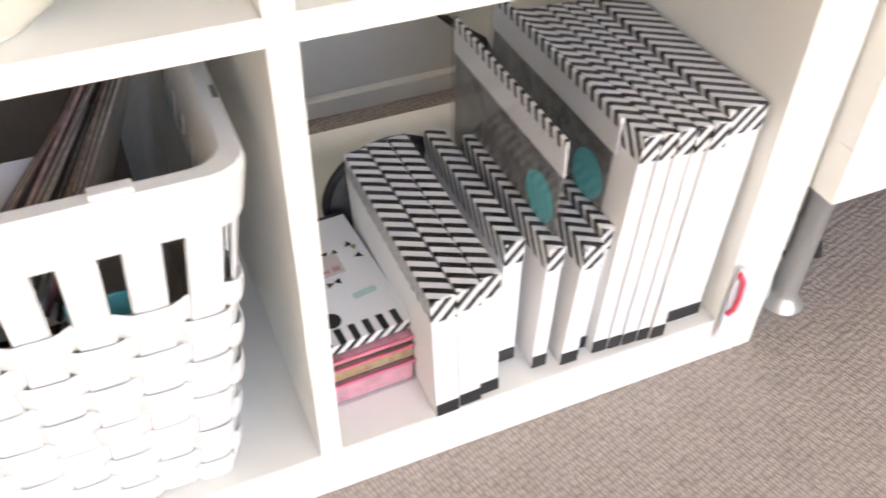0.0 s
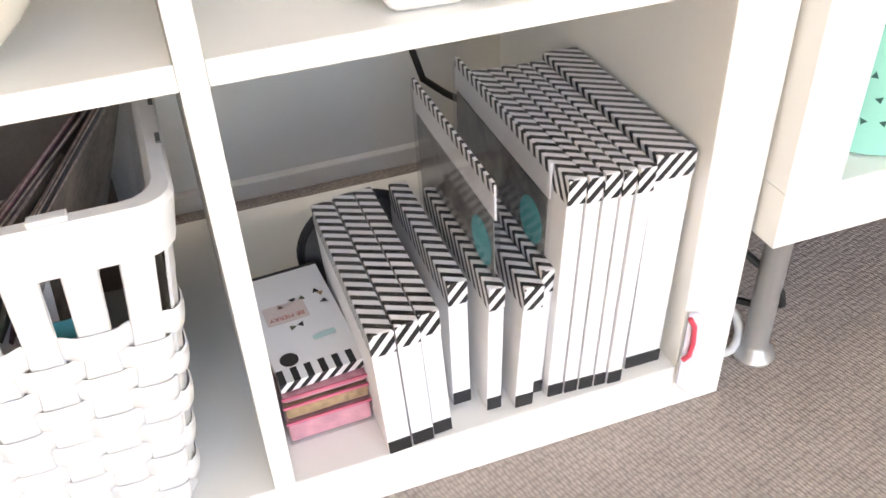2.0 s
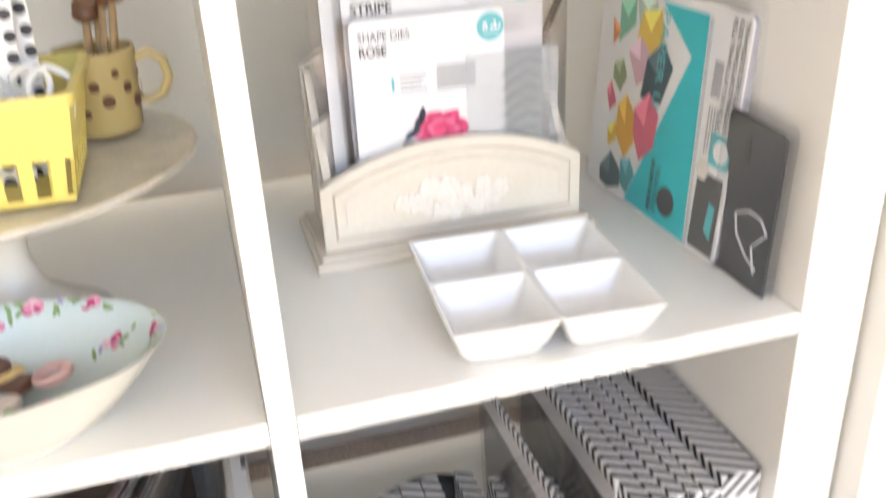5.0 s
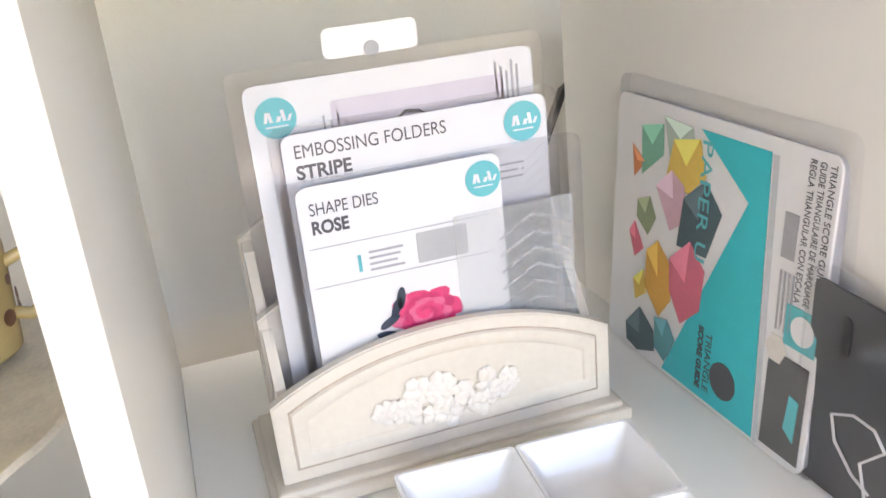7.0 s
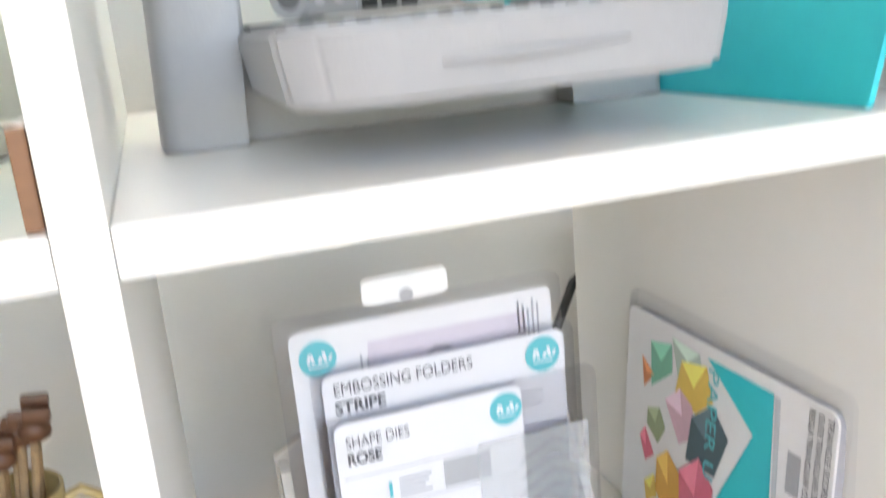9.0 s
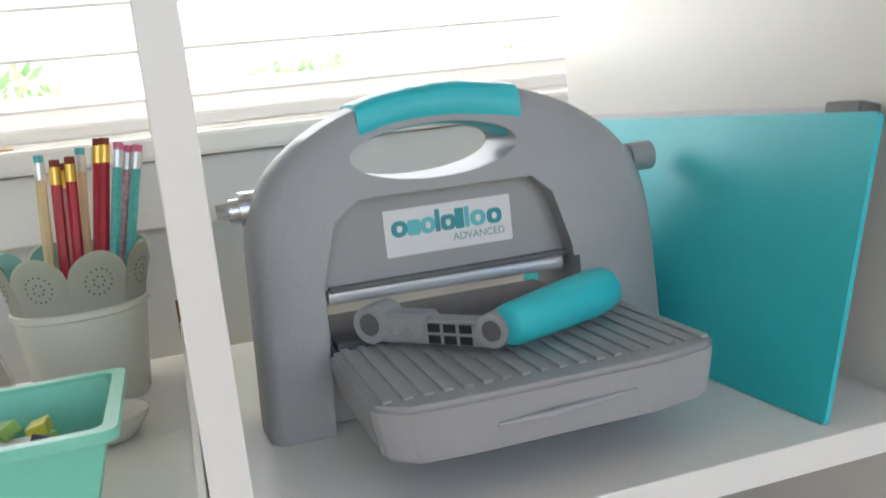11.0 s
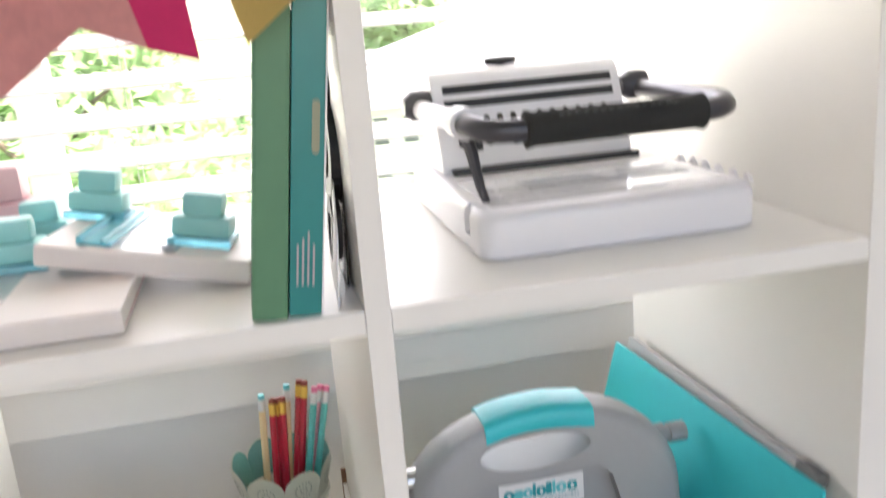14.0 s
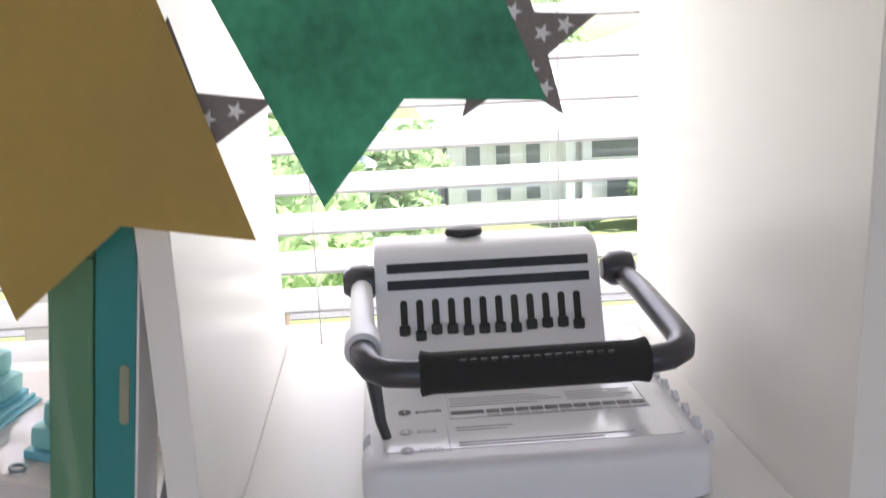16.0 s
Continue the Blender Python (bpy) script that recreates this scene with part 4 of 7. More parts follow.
# cutting mat and trimmer board leaning on the side panel
ob = thing("cutting_mat", pose(0.2745, 0.0, Z2), "teal cutting mat leaning on the white shelf side", "cutting mat")
bm = bmesh.new()
vs = prism(bm, rounded(0.345, 0.156, 0.003), 0.003, pose(0, 0, 0, 90, 0, 90))
bmesh.ops.transform(bm, matrix=pose(0.002, 0.012, 0, 0, 15.2, 3.0), verts=bm.verts)
part("board", bm, TEAL, ob)
ob = thing("trimmer_board", pose(0.281, 0.0, Z2), "pale grey trimmer board with dark end cap behind mat", "paper trimmer")
bm = bmesh.new()
prism(bm, rounded(0.33, 0.158, 0.003), 0.008, pose(0, 0, 0, 90, 0, 90))
bmesh.ops.transform(bm, matrix=pose(0.003, 0.03, 0, 0, 14, 1.0), verts=bm.verts)
part("board", bm, mat("pale_grey_plastic", (0.48, 0.47, 0.47), 0.45, vary=0.04), ob)
bm = bmesh.new()
box(bm, -0.002, 0, 0.149, 0.011, 0.026, 0.1605, 0.002)
bmesh.ops.transform(bm, matrix=pose(0.003, 0.028, 0, 0, 14, 1.0), verts=bm.verts)
part("end_cap", bm, DARKGREY, ob, "dark grey end cap")

# ---- top row right: binding machine ----
Z3 = shelf_z(3) + 0.0005
SHELLW = mat("binder_plastic", (0.78, 0.77, 0.8), 0.32, vary=0.015, scale=15)
GUNMETAL = mat("gunmetal_tube", (0.075, 0.075, 0.085), 0.3, 0.6, vary=0.1)
FOAM = mat("black_foam", (0.02, 0.021, 0.02), 0.85, vary=0.2, scale=200, bump=0.4, bump_scale=900)
cin = thing("binding_machine", pose(0.181, 0.07, Z3), "white plastic binding machine with a black foam grip bar", "binding machine")
bm = bmesh.new()
outl = [(x - 0.104, y - 0.006) for x, y in rounded(0.2135, 0.256, 0.014, 6)]
rings = []
for inset, z in ((0.002, 0.0), (0.0, 0.002), (0.0, 0.026), (0.0012, 0.0305), (0.004, 0.0335), (0.009, 0.0342)):
    rings.append([(x * (0.104 - inset) / 0.104, 0.116 + (y - 0.116) * (0.116 - inset) / 0.116, z) for x, y in outl])
ring_surface(bm, rings)
base = part("base", bm, SHELLW, cin, soft=True)
bm = bmesh.new()
box(bm, -0.12, 0.028, 0.012, -0.0985, 0.044, 0.05)
cut(base, bm)
for k in range(6):
    bm = bmesh.new()
    y = 0.004 + 0.021 * k
    prism(bm, [(0, 0), (0.008, 0), (0.008, 0.0065), (0.005, 0.007), (0, 0.003)], 0.0035, pose(0.106, y - 0.001, 0.031, 90, 0, 90))
    part("side_tooth", bm, SHELLW, cin, "small upright paper stop")
sheet = patch(cin, "instruction_label", rounded(0.186, 0.108, 0.004, 4, -0.09, 0.014), mat("label_film", (0.78, 0.78, 0.8), 0.12, vary=0.01, coat=0.5), pose(0, 0, 0.0343), "white printed instruction label", 0.0003)
for k, word in enumerate(("punch", "bind", "cinch")):
    y = 0.071 - 0.026 * k - (0.004 if k else 0)
    patch(cin, "step_dot", disc(0.0042, 20, -0.076, y), INK if k == 0 else FAINT, pose(0, 0, 0.0347))
    text_mesh("step_number", str(k + 1), 0.0058, pose(-0.0775, y - 0.002, 0.0352), PAPER, cin)
    text_mesh("step_word", word, 0.0072, pose(-0.069, y - 0.002, 0.0348), INK if k == 0 else FAINT, cin, bold=0.0001)
for x0, y0, w, h in [(-0.045, 0.088 - 0.0042 * k, 0.06 + 0.008 * (k % 3), 0.0011) for k in range(4)] + [(0.035, 0.088 - 0.0042 * k, 0.045 - 0.006 * (k % 2), 0.0011) for k in range(4)] + [(-0.044, 0.042 - 0.004 * k, 0.036 - 0.004 * k, 0.0011) for k in range(2)] + [(-0.044, 0.021 - 0.0038 * k, 0.11 - 0.02 * k, 0.0011) for k in range(2)]:
    patch(cin, "text_bar", [(x0, y0), (x0 + w, y0), (x0 + w, y0 + h), (x0, y0 + h)], FAINT, pose(0, 0, 0.0347))
for k in range(11):
    x = -0.022 + 0.0098 * k
    patch(cin, "table_cell", rounded(0.0088, 0.005, 0.0006, 2, x, 0.0628), INK if k else DARKGREY, pose(0, 0, 0.0347))
    patch(cin, "table_cell", rounded(0.0085, 0.0038, 0.0006, 2, x, 0.0575), FAINT, pose(0, 0, 0.0347))
patch(cin, "table_head", rounded(0.022, 0.005, 0.0006, 2, -0.0455, 0.0628), INK, pose(0, 0, 0.0347))
for x0, y0, w, h in ((-0.047, 0.056, 0.0004, 0.042), (-0.047, 0.056, 0.133, 0.0004), (-0.047, 0.098, 0.133, 0.0004), (0.0855, 0.056, 0.0004, 0.042), (-0.05, 0.012, 0.0004, 0.036)):
    patch(cin, "rule", [(x0, y0), (x0 + w, y0), (x0 + w, y0 + h), (x0, y0 + h)], FAINT, pose(0, 0, 0.0347))
for k in range(14):
    patch(cin, "scale_mark", disc(0.0018, 10, -0.06 + 0.0115 * k, 0.107), FAINT, pose(0, 0, 0.0347))
# punch head
bm = bmesh.new()
prof = [(0.158, 0.0345), (0.157, 0.042), (0.185, 0.112), (0.191, 0.118), (0.2, 0.1205), (0.222, 0.1215), (0.23, 0.116), (0.231, 0.034)]
rings = []
for x, inset in ((-0.0925, 0.003), (-0.0915, 0.001), (-0.09, 0.0), (0.08, 0.0), (0.0815, 0.001), (0.0825, 0.003)):
    rings.append([(x, 0.2 + (y - 0.2) * (1 - inset * 12), 0.07 + (z - 0.07) * (1 - inset * 12)) for y, z in prof])
ring_surface(bm, rings)
head = part("punch_head", bm, SHELLW, cin, soft=True)
HEADF = Matrix.Translation((0, 0.157, 0.042)) @ Matrix.Rotation(math.atan2(0.07, 0.028) , 4, "X")  # face of the head: local x across, y up the slope
for z in (0.0565, 0.0435):
    bm = bmesh.new()
    box(bm, -0.083, z + 0.0075, 0.0, 0.074, z + 0.0148, 0.0008)
    ob = part("black_strip", bm, BLACK, head, "black printed strip")
    ob.matrix_local = HEADF
# near-black brass: the shade inside the slots is put into the colour
DIAL = mat("slot_brass_shaded", (0.04, 0.035, 0.025), 0.35, 0.6)
rnd = random.Random(3)
for k in range(12):
    x = -0.0715 + 0.0122 * k
    bm = bmesh.new()
    prism(bm, rounded(0.0054, 0.028, 0.0026, 5, x - 0.0027, 0.015), 0.0006)
    ob = part("pin_slot", bm, DIAL, head, "flat brass slot patch with its inner shade painted in")
    ob.matrix_local = HEADF
    bm = bmesh.new()
    up = 0.014 + (-0.003 if k == 1 else rnd.choice((0, 0.0015, 0.001, -0.0008)))
    box(bm, x - 0.0042, up, 0.0, x + 0.0042, up + 0.0082, 0.0045, 0.0016)
    ob = part("pin_knob", bm, BLACK, head, "black slider knob")
    ob.matrix_local = HEADF
bm = bmesh.new()
lathe(bm, [(0.004, 0), (0.004, 0.004), (0.014, 0.0045), (0.0155, 0.007), (0.0145, 0.0105), (0.009, 0.0115)], 28)
bmesh.ops.scale(bm, vec=(1, 0.55, 1), verts=bm.verts)
ob = part("adjust_knob", bm, BLACK, cin, "black oval knob", True)
ob.matrix_local = pose(-0.02, 0.212, 0.1175)
bm = bmesh.new()
box(bm, -0.085, 0.1465, 0.0345, 0.085, 0.158, 0.0395)
part("punch_throat", bm, BLACK, cin, "dark punch throat")
# handle: two arms and a bar
for s in (-1, 1):
    bm = bmesh.new()
    lathe(bm, [(0.0, -0.0135), (0.008, -0.013), (0.0135, -0.006), (0.014, 0.004), (0.0125, 0.0105), (0.006, 0.0135), (0.0, 0.0138)], 20, caps=(False, False))
    bmesh.ops.rotate(bm, cent=(0, 0, 0), matrix=Matrix.Rotation(radians(90), 3, "Y"), verts=bm.verts)
    ob = part("pivot_cap", bm, GUNMETAL, cin, soft=True)
    ob.matrix_local = pose(s * 0.102 - 0.002, 0.19, 0.0935)
    pts = [(s * 0.103, 0.185, 0.0905), (s * 0.102, 0.13, 0.0915), (s * 0.099 - 0.002, 0.05, 0.0925), (s * 0.097 - 0.002, 0.024, 0.092), (s * 0.092 - 0.002, 0.011, 0.0905), (s * 0.083 - 0.002, 0.004, 0.0895), (s * 0.07, 0.002, 0.089), (s * 0.05, 0.0015, 0.089)]
    bm = bmesh.new()
    tube(bm, pts if s > 0 else pts[2:], 0.0083, 16)
    part("bar_arm", bm, GUNMETAL, cin, "gunmetal tube", True)
    if s < 0:
        bm = bmesh.new()
        tube(bm, [pts[0], pts[1], (s * 0.1, 0.055, 0.0925)], 0.0083, 16)
        part("bar_arm", bm, SHELLW, cin, "white tube", True)
        bm = bmesh.new()
        tube(bm, [(s * 0.1, 0.058, 0.0925), (s * 0.0996, 0.036, 0.0925)], 0.0118, 16)
        part("collar", bm, SHELLW, cin, "white collar", True)
        bm = bmesh.new()
        tube(bm, [(s * 0.099, 0.047, 0.086), (s * 0.095, 0.044, 0.072), (s * 0.0915, 0.037, 0.045), (s * 0.088, 0.035, 0.034)], [0.0055, 0.0048, 0.0035, 0.003], 8)
        part("bind_hook", bm, GUNMETAL, cin, "dark curved hook", True)
bm = bmesh.new()
tube(bm, [(-0.067, 0.002, 0.089), (-0.066, 0.002, 0.089), (-0.06, 0.0018, 0.089), (0.06, 0.0018, 0.089), (0.066, 0.002, 0.089), (0.067, 0.002, 0.089)], [0.0105, 0.0135, 0.0122, 0.0122, 0.0135, 0.0105], 22)
grip = part("foam_grip", bm, FOAM, cin, "black foam grip", True)
for k in range(15):
    bm = bmesh.new()
    box(bm, -0.044 + 0.0061 * k, -0.0072, 0.0975, -0.0405 + 0.0061 * k, -0.0055, 0.0993)
    part("embossed_mark", bm, BLACK, grip)
# ---- bottom left: woven basket with magazines ----
BASKET = mat("white_cane", (0.75, 0.745, 0.735), 0.55, vary=0.03, scale=60, bump=0.15, bump_scale=150)
bas = thing("storage_basket", pose(-0.184, 0.165, B + 0.0005), "white woven strap basket holding magazines", "basket")
BH, BX, BY = 0.274, 0.147, 0.166  # height, half sizes at the rim


def basket_half(z):
    f = 0.76 + 0.24 * z / BH
    return BX * f, BY * (0.9 + 0.1 * z / BH)


def basket_ring(z, out=0.0, r=0.022):
    hx, hy = basket_half(z)
    return [(x - hx - out, y - hy - out, z) for x, y in rounded(2 * (hx + out), 2 * (hy + out), r, 4)]


for z0, z1, nm in ((0.236, 0.274, "rim"),):
    bm = bmesh.new()
    rings = [basket_ring(z, o, 0.02) for z, o in ((z0, -0.001), (z0 + 0.002, 0.0045), (z1 - 0.004, 0.0055), (z1, 0.003), (z1, -0.006), (z1 - 0.004, -0.009), (z0, -0.009))]
    rows = [[bm.verts.new(p) for p in ring] for ring in rings]
    for a, b in zip(rows, rows[1:] + rows[:1]):
        for i in range(len(a)):
            bm.faces.new((a[i], a[(i + 1) % len(a)], b[(i + 1) % len(a)], b[i]))
    part(nm, bm, BASKET, bas, "smooth wrapped rim", True)
for f in (0.05, 0.3, 0.42, 0.8):
    bm = bmesh.new()
    box(bm, -0.12 + 0.24 * f, -BY - 0.002, 0.2735, -0.12 + 0.24 * f + 0.022, -BY + 0.006, 0.2775, 0.0012)
    part("rim_tie", bm, BASKET, bas)
# dark bars on the rim paint the shade in gaps of the wrapping
for k, y in enumerate((-0.1, -0.045, 0.01, 0.07)):
    bm = bmesh.new()
    box(bm, BX + 0.0005, y, 0.2735, BX + 0.0035, y + 0.012, 0.2752)
    part("gap_shade", bm, DARKGREY, bas, "dark bar painting shade in a wrapping gap")
UP0, UPF, UPR, UPN = 0.859, 0.2323, 0.2, 8  # first upright and pitch, as shares of the half sides


def basket_point(side, u, z, out):
    """A point on the rounded wall: u from -1 to 1 along the front, right, back or left side."""
    hx, hy = basket_half(z)
    r = 0.014
    x, y = {"front": (u * hx, -hy), "right": (hx, u * hy), "back": (-u * hx, hy), "left": (-hx, -u * hy)}[side]
    cx, cy = max(-hx + r, min(hx - r, x)), max(-hy + r, min(hy - r, y))
    d = Vector((x - cx, y - cy, 0))
    n = d.normalized()
    return Vector((cx, cy, z)) + n * (r + out)


# uprights run the full height, the straps weave in front of one and behind the next
for side, marks, half in (("front", [UP0 - UPF * k for k in range(UPN)], 0.0755), ("right", [-0.921 + UPR * k for k in range(10)], 0.064)):
    for u in marks:
        bm = bmesh.new()
        levels = []
        for z in (0.002, 0.06, 0.12, 0.18, 0.21, 0.246):
            h = half * (1.0 if z > 0.17 else 1.36)
            levels.append([bm.verts.new(basket_point(side, u + du * h, z, o)) for du, o in ((-1, -0.001), (-0.9, 0.0012), (0, 0.0017), (0.9, 0.0012), (1, -0.001))])
        for a, b in zip(levels, levels[1:]):
            for i in range(5):
                bm.faces.new((a[i], a[(i + 1) % 5], b[(i + 1) % 5], b[i]))
        bm.faces.new(levels[0][::-1]), bm.faces.new(levels[-1])
        part("upright_strap", bm, BASKET, bas, soft=True)
ROWH = 0.0186
samples = [("front", -1 + 2 * i / 112, (-1 + 2 * i / 112 - UP0) / UPF) for i in range(112)]
samples += [("right", -1 + 2 * i / 112, (1 - UP0) / UPF + (2 * i / 112) / UPR) for i in range(112)]
samples += [(w_, -1 + 2 * i / 12, 0.5) for w_ in ("back", "left") for i in range(12)]
rnd = random.Random(3)
for row in range(10):
    z0 = 0.001 + ROWH * row
    slack, tilt = rnd.uniform(0.85, 1.15), rnd.uniform(0, 6)
    bm = bmesh.new()
    loops = []
    for f, o in ((0.0, -0.0008), (0.06, 0.0006), (0.35, 0.0012), (0.65, 0.0012), (0.94, 0.0006), (1.0, -0.0008)):
        ring = []
        for k, (side, u, p) in enumerate(samples):
            c = math.cos(math.pi * (p + row))
            out = 0.0006 + 0.0032 * slack * math.tanh(2.3 * c) + o
            z = z0 + (ROWH + 0.0012) * f + 0.0005 * math.sin(k * 0.14 + tilt)
            ring.append(bm.verts.new(basket_point(side, u, z, out)))
        loops.append(ring)
    for a, b in zip(loops, loops[1:] + loops[:1]):
        for i in range(len(a)):
            j = (i + 1) % len(a)
            bm.faces.new((a[i], a[j], b[j], b[i]))
    part("woven_strap", bm, BASKET, bas, soft=True)
bm = bmesh.new()
hx, hy = basket_half(0)
box(bm, -hx + 0.004, -hy + 0.004, 0, hx - 0.004, hy - 0.004, 0.004)
part("bottom", bm, BASKET, bas)
bm = bmesh.new()
ring_surface(bm, [basket_ring(z, -0.0036, 0.014) for z in (0.004, 0.184)], True, (False, False))
part("inner_wall", bm, mat("inner_cane", (0.84, 0.83, 0.81), 0.7, vary=0.1), bas)
MAGS = [mat(f"magazine_print_{k}", c, 0.3, vary=0.8, scale=22, coat=0.3) for k, c in enumerate(((0.13, 0.095, 0.08), (0.26, 0.15, 0.11), (0.08, 0.075, 0.075), (0.5, 0.43, 0.37), (0.2, 0.19, 0.14), (0.3, 0.14, 0.15)))]
rnd = random.Random(21)
for k in range(16):
    w, h = rnd.uniform(0.18, 0.21), rnd.uniform(0.25, 0.275)
    x = -0.048 + 0.0048 * k
    ob = thing("magazine", pose(-0.184 + x - 0.012, 0.165 + rnd.uniform(-0.006, 0.008), B + 0.006, 0, 28 + rnd.uniform(-1, 1) - 0.5 * k, -24 + rnd.uniform(-2, 2) + 0.5 * k), "dark printed magazine standing in the white basket", "magazine", "magazines in the basket")
    bm = bmesh.new()
    box(bm, 0, -w / 2, 0, 0.0032, w / 2, h * 0.97, 0.0006)
    part("cover", bm, MAGS[k % 6], ob)
    bm = bmesh.new()
    box(bm, 0.0011, -w / 2 + 0.001, 0.002, 0.0021, w / 2 - 0.001, h * 0.97 + 0.0003)
    part("page_block", bm, MAGS[3], ob, "page edges")
# sheet added to give the basket's back a brown-grey tone
ob = thing("brown_backing", pose(-0.215, 0.292, B + 0.006, -7, 0, 0), "brown sheet standing at the basket back", "card sheet")
bm = bmesh.new()
box(bm, -0.075, -0.0015, 0, 0.125, 0.0, 0.268, 0.0005)
part("sheet", bm, mat("brown_backing_tone", (0.3, 0.245, 0.2), 0.7, vary=0.12, scale=40, bump=0.2, bump_scale=300), ob)
ob = thing("leaflet", pose(-0.175, 0.045, B + 0.155, -35, 10, 15), "white leaflet tucked in front of the magazines", "leaflet")
bm = bmesh.new()
box(bm, -0.04, -0.001, 0, 0.05, 0.001, 0.1)
part("sheet", bm, PAPER, ob)
for x in (-0.125, -0.235):
    ob = thing("card_packet", pose(x, 0.018, B + 0.1, -6, 0, 0), "aqua printed packet between basket and magazines", "craft pack")
    bm = bmesh.new()
    box(bm, -0.02, 0, 0, 0.02, 0.002, 0.085, 0.0005)
    part("card", bm, AQUA, ob)

# ---- second row left: floral bowl, cake stand ----
Z1L = shelf_z(1) + 0.0005


def floral_material(name, ground, scale, blossoms=((0.75, 0.16, 0.32), (0.75, 0.45, 0.52))):
    m = mat(name, ground, 0.15, vary=0.03, scale=30, coat=0.4)
    n, l = m.node_tree.nodes, m.node_tree.links
    b = n["Principled BSDF"]
    last = b.inputs["Base Color"].links[0].from_socket
    tc = n.new("ShaderNodeTexCoord")
    for k, (col, sc, cut_at) in enumerate(((blossoms[1], scale, 0.2), (blossoms[0], scale, 0.1), ((0.16, 0.3, 0.1), scale * 1.5, 0.17))):
        vo, nz, mx, lt, mix = n.new("ShaderNodeTexVoronoi"), n.new("ShaderNodeTexNoise"), n.new("ShaderNodeMath"), n.new("ShaderNodeMath"), n.new("ShaderNodeMix")
        mp = n.new("ShaderNodeMapping")
        mp.inputs["Location"].default_value = (0.31 * (k == 2), 0.17 * (k == 2), 0)
        l.new(tc.outputs["Object"], mp.inputs["Vector"])
        l.new(mp.outputs["Vector"], vo.inputs["Vector"])
        l.new(tc.outputs["Object"], nz.inputs["Vector"])
        vo.inputs["Scale"].default_value, nz.inputs["Scale"].default_value = sc, sc * 6
        mx.operation, lt.operation = "MULTIPLY_ADD", "LESS_THAN"
        mx.inputs[1].default_value = 0.28
        l.new(nz.outputs["Fac"], mx.inputs[0])
        l.new(vo.outputs["Distance"], mx.inputs[2])
        lt.inputs[1].default_value = cut_at + 0.14
        l.new(mx.outputs[0], lt.inputs[0])
        mix.data_type = "RGBA"
        l.new(lt.outputs[0], mix.inputs["Factor"])
        l.new(last, mix.inputs["A"])
        mix.inputs["B"].default_value = (*col, 1)
        last = mix.outputs["Result"]
    l.new(last, b.inputs["Base Color"])
    return m


FLORAL = mat("aqua_glaze", (0.66, 0.76, 0.73), 0.15, vary=0.05, scale=30, coat=0.4)
bowl = thing("bowl", pose(-0.16, 0.043, Z1L), "cream oval bowl with pale aqua floral glaze inside", "bowl")
outer_p = [(0.5, 0.0), (0.53, 0.003), (0.64, 0.01), (0.8, 0.025), (0.94, 0.042), (1.0, 0.05)]
inner_p = [(1.0, 0.0505), (0.975, 0.0498), (0.9, 0.041), (0.76, 0.026), (0.55, 0.012), (0.2, 0.008), (0.01, 0.0075)]
for prof, nm, mm in ((outer_p, "outer_wall", mat("cream_glaze", (0.8, 0.77, 0.68), 0.2, vary=0.02, coat=0.3)), (inner_p, "inner_glaze", FLORAL)):
    bm = bmesh.new()
    lathe(bm, [(r * 0.097, z) for r, z in prof], 48, caps=(nm == "outer_wall", False), wobble=lambda a, z: 1 + 0.01 * math.cos(9 * a) * (z / 0.05) ** 2)
    bmesh.ops.scale(bm, vec=(1, 0.64, 1), verts=bm.verts)
    part(nm, bm, mm, bowl, "aqua floral glaze" if nm == "inner_glaze" else "", True)


def bowl_spot(a, t):
    """A place on the glaze: a turns round the bowl, t runs down from the rim."""
    f = t * (len(inner_p) - 2)
    i = int(f)
    r = (inner_p[i][0] + (inner_p[i + 1][0] - inner_p[i][0]) * (f - i)) * 0.097
    z = inner_p[i][1] + (inner_p[i + 1][1] - inner_p[i][1]) * (f - i)
    return Vector((r * math.cos(a), 0.64 * r * math.sin(a), z))


def glaze_print(name, a, t, outline, material, lift):
    p = bowl_spot(a, t)
    ta, td = bowl_spot(a + 0.05, t) - p, bowl_spot(a, t + 0.04) - p
    n = td.cross(ta).normalized()
    if n.z < 0:
        n = -n
    x = ta.normalized()
    y = n.cross(x)
    m = Matrix(((x.x, y.x, n.x, p.x), (x.y, y.y, n.y, p.y), (x.z, y.z, n.z, p.z), (0, 0, 0, 1)))
    patch(bowl, name, outline, material, m @ pose(0, 0, 0.0003 + lift), thick=0.0001)


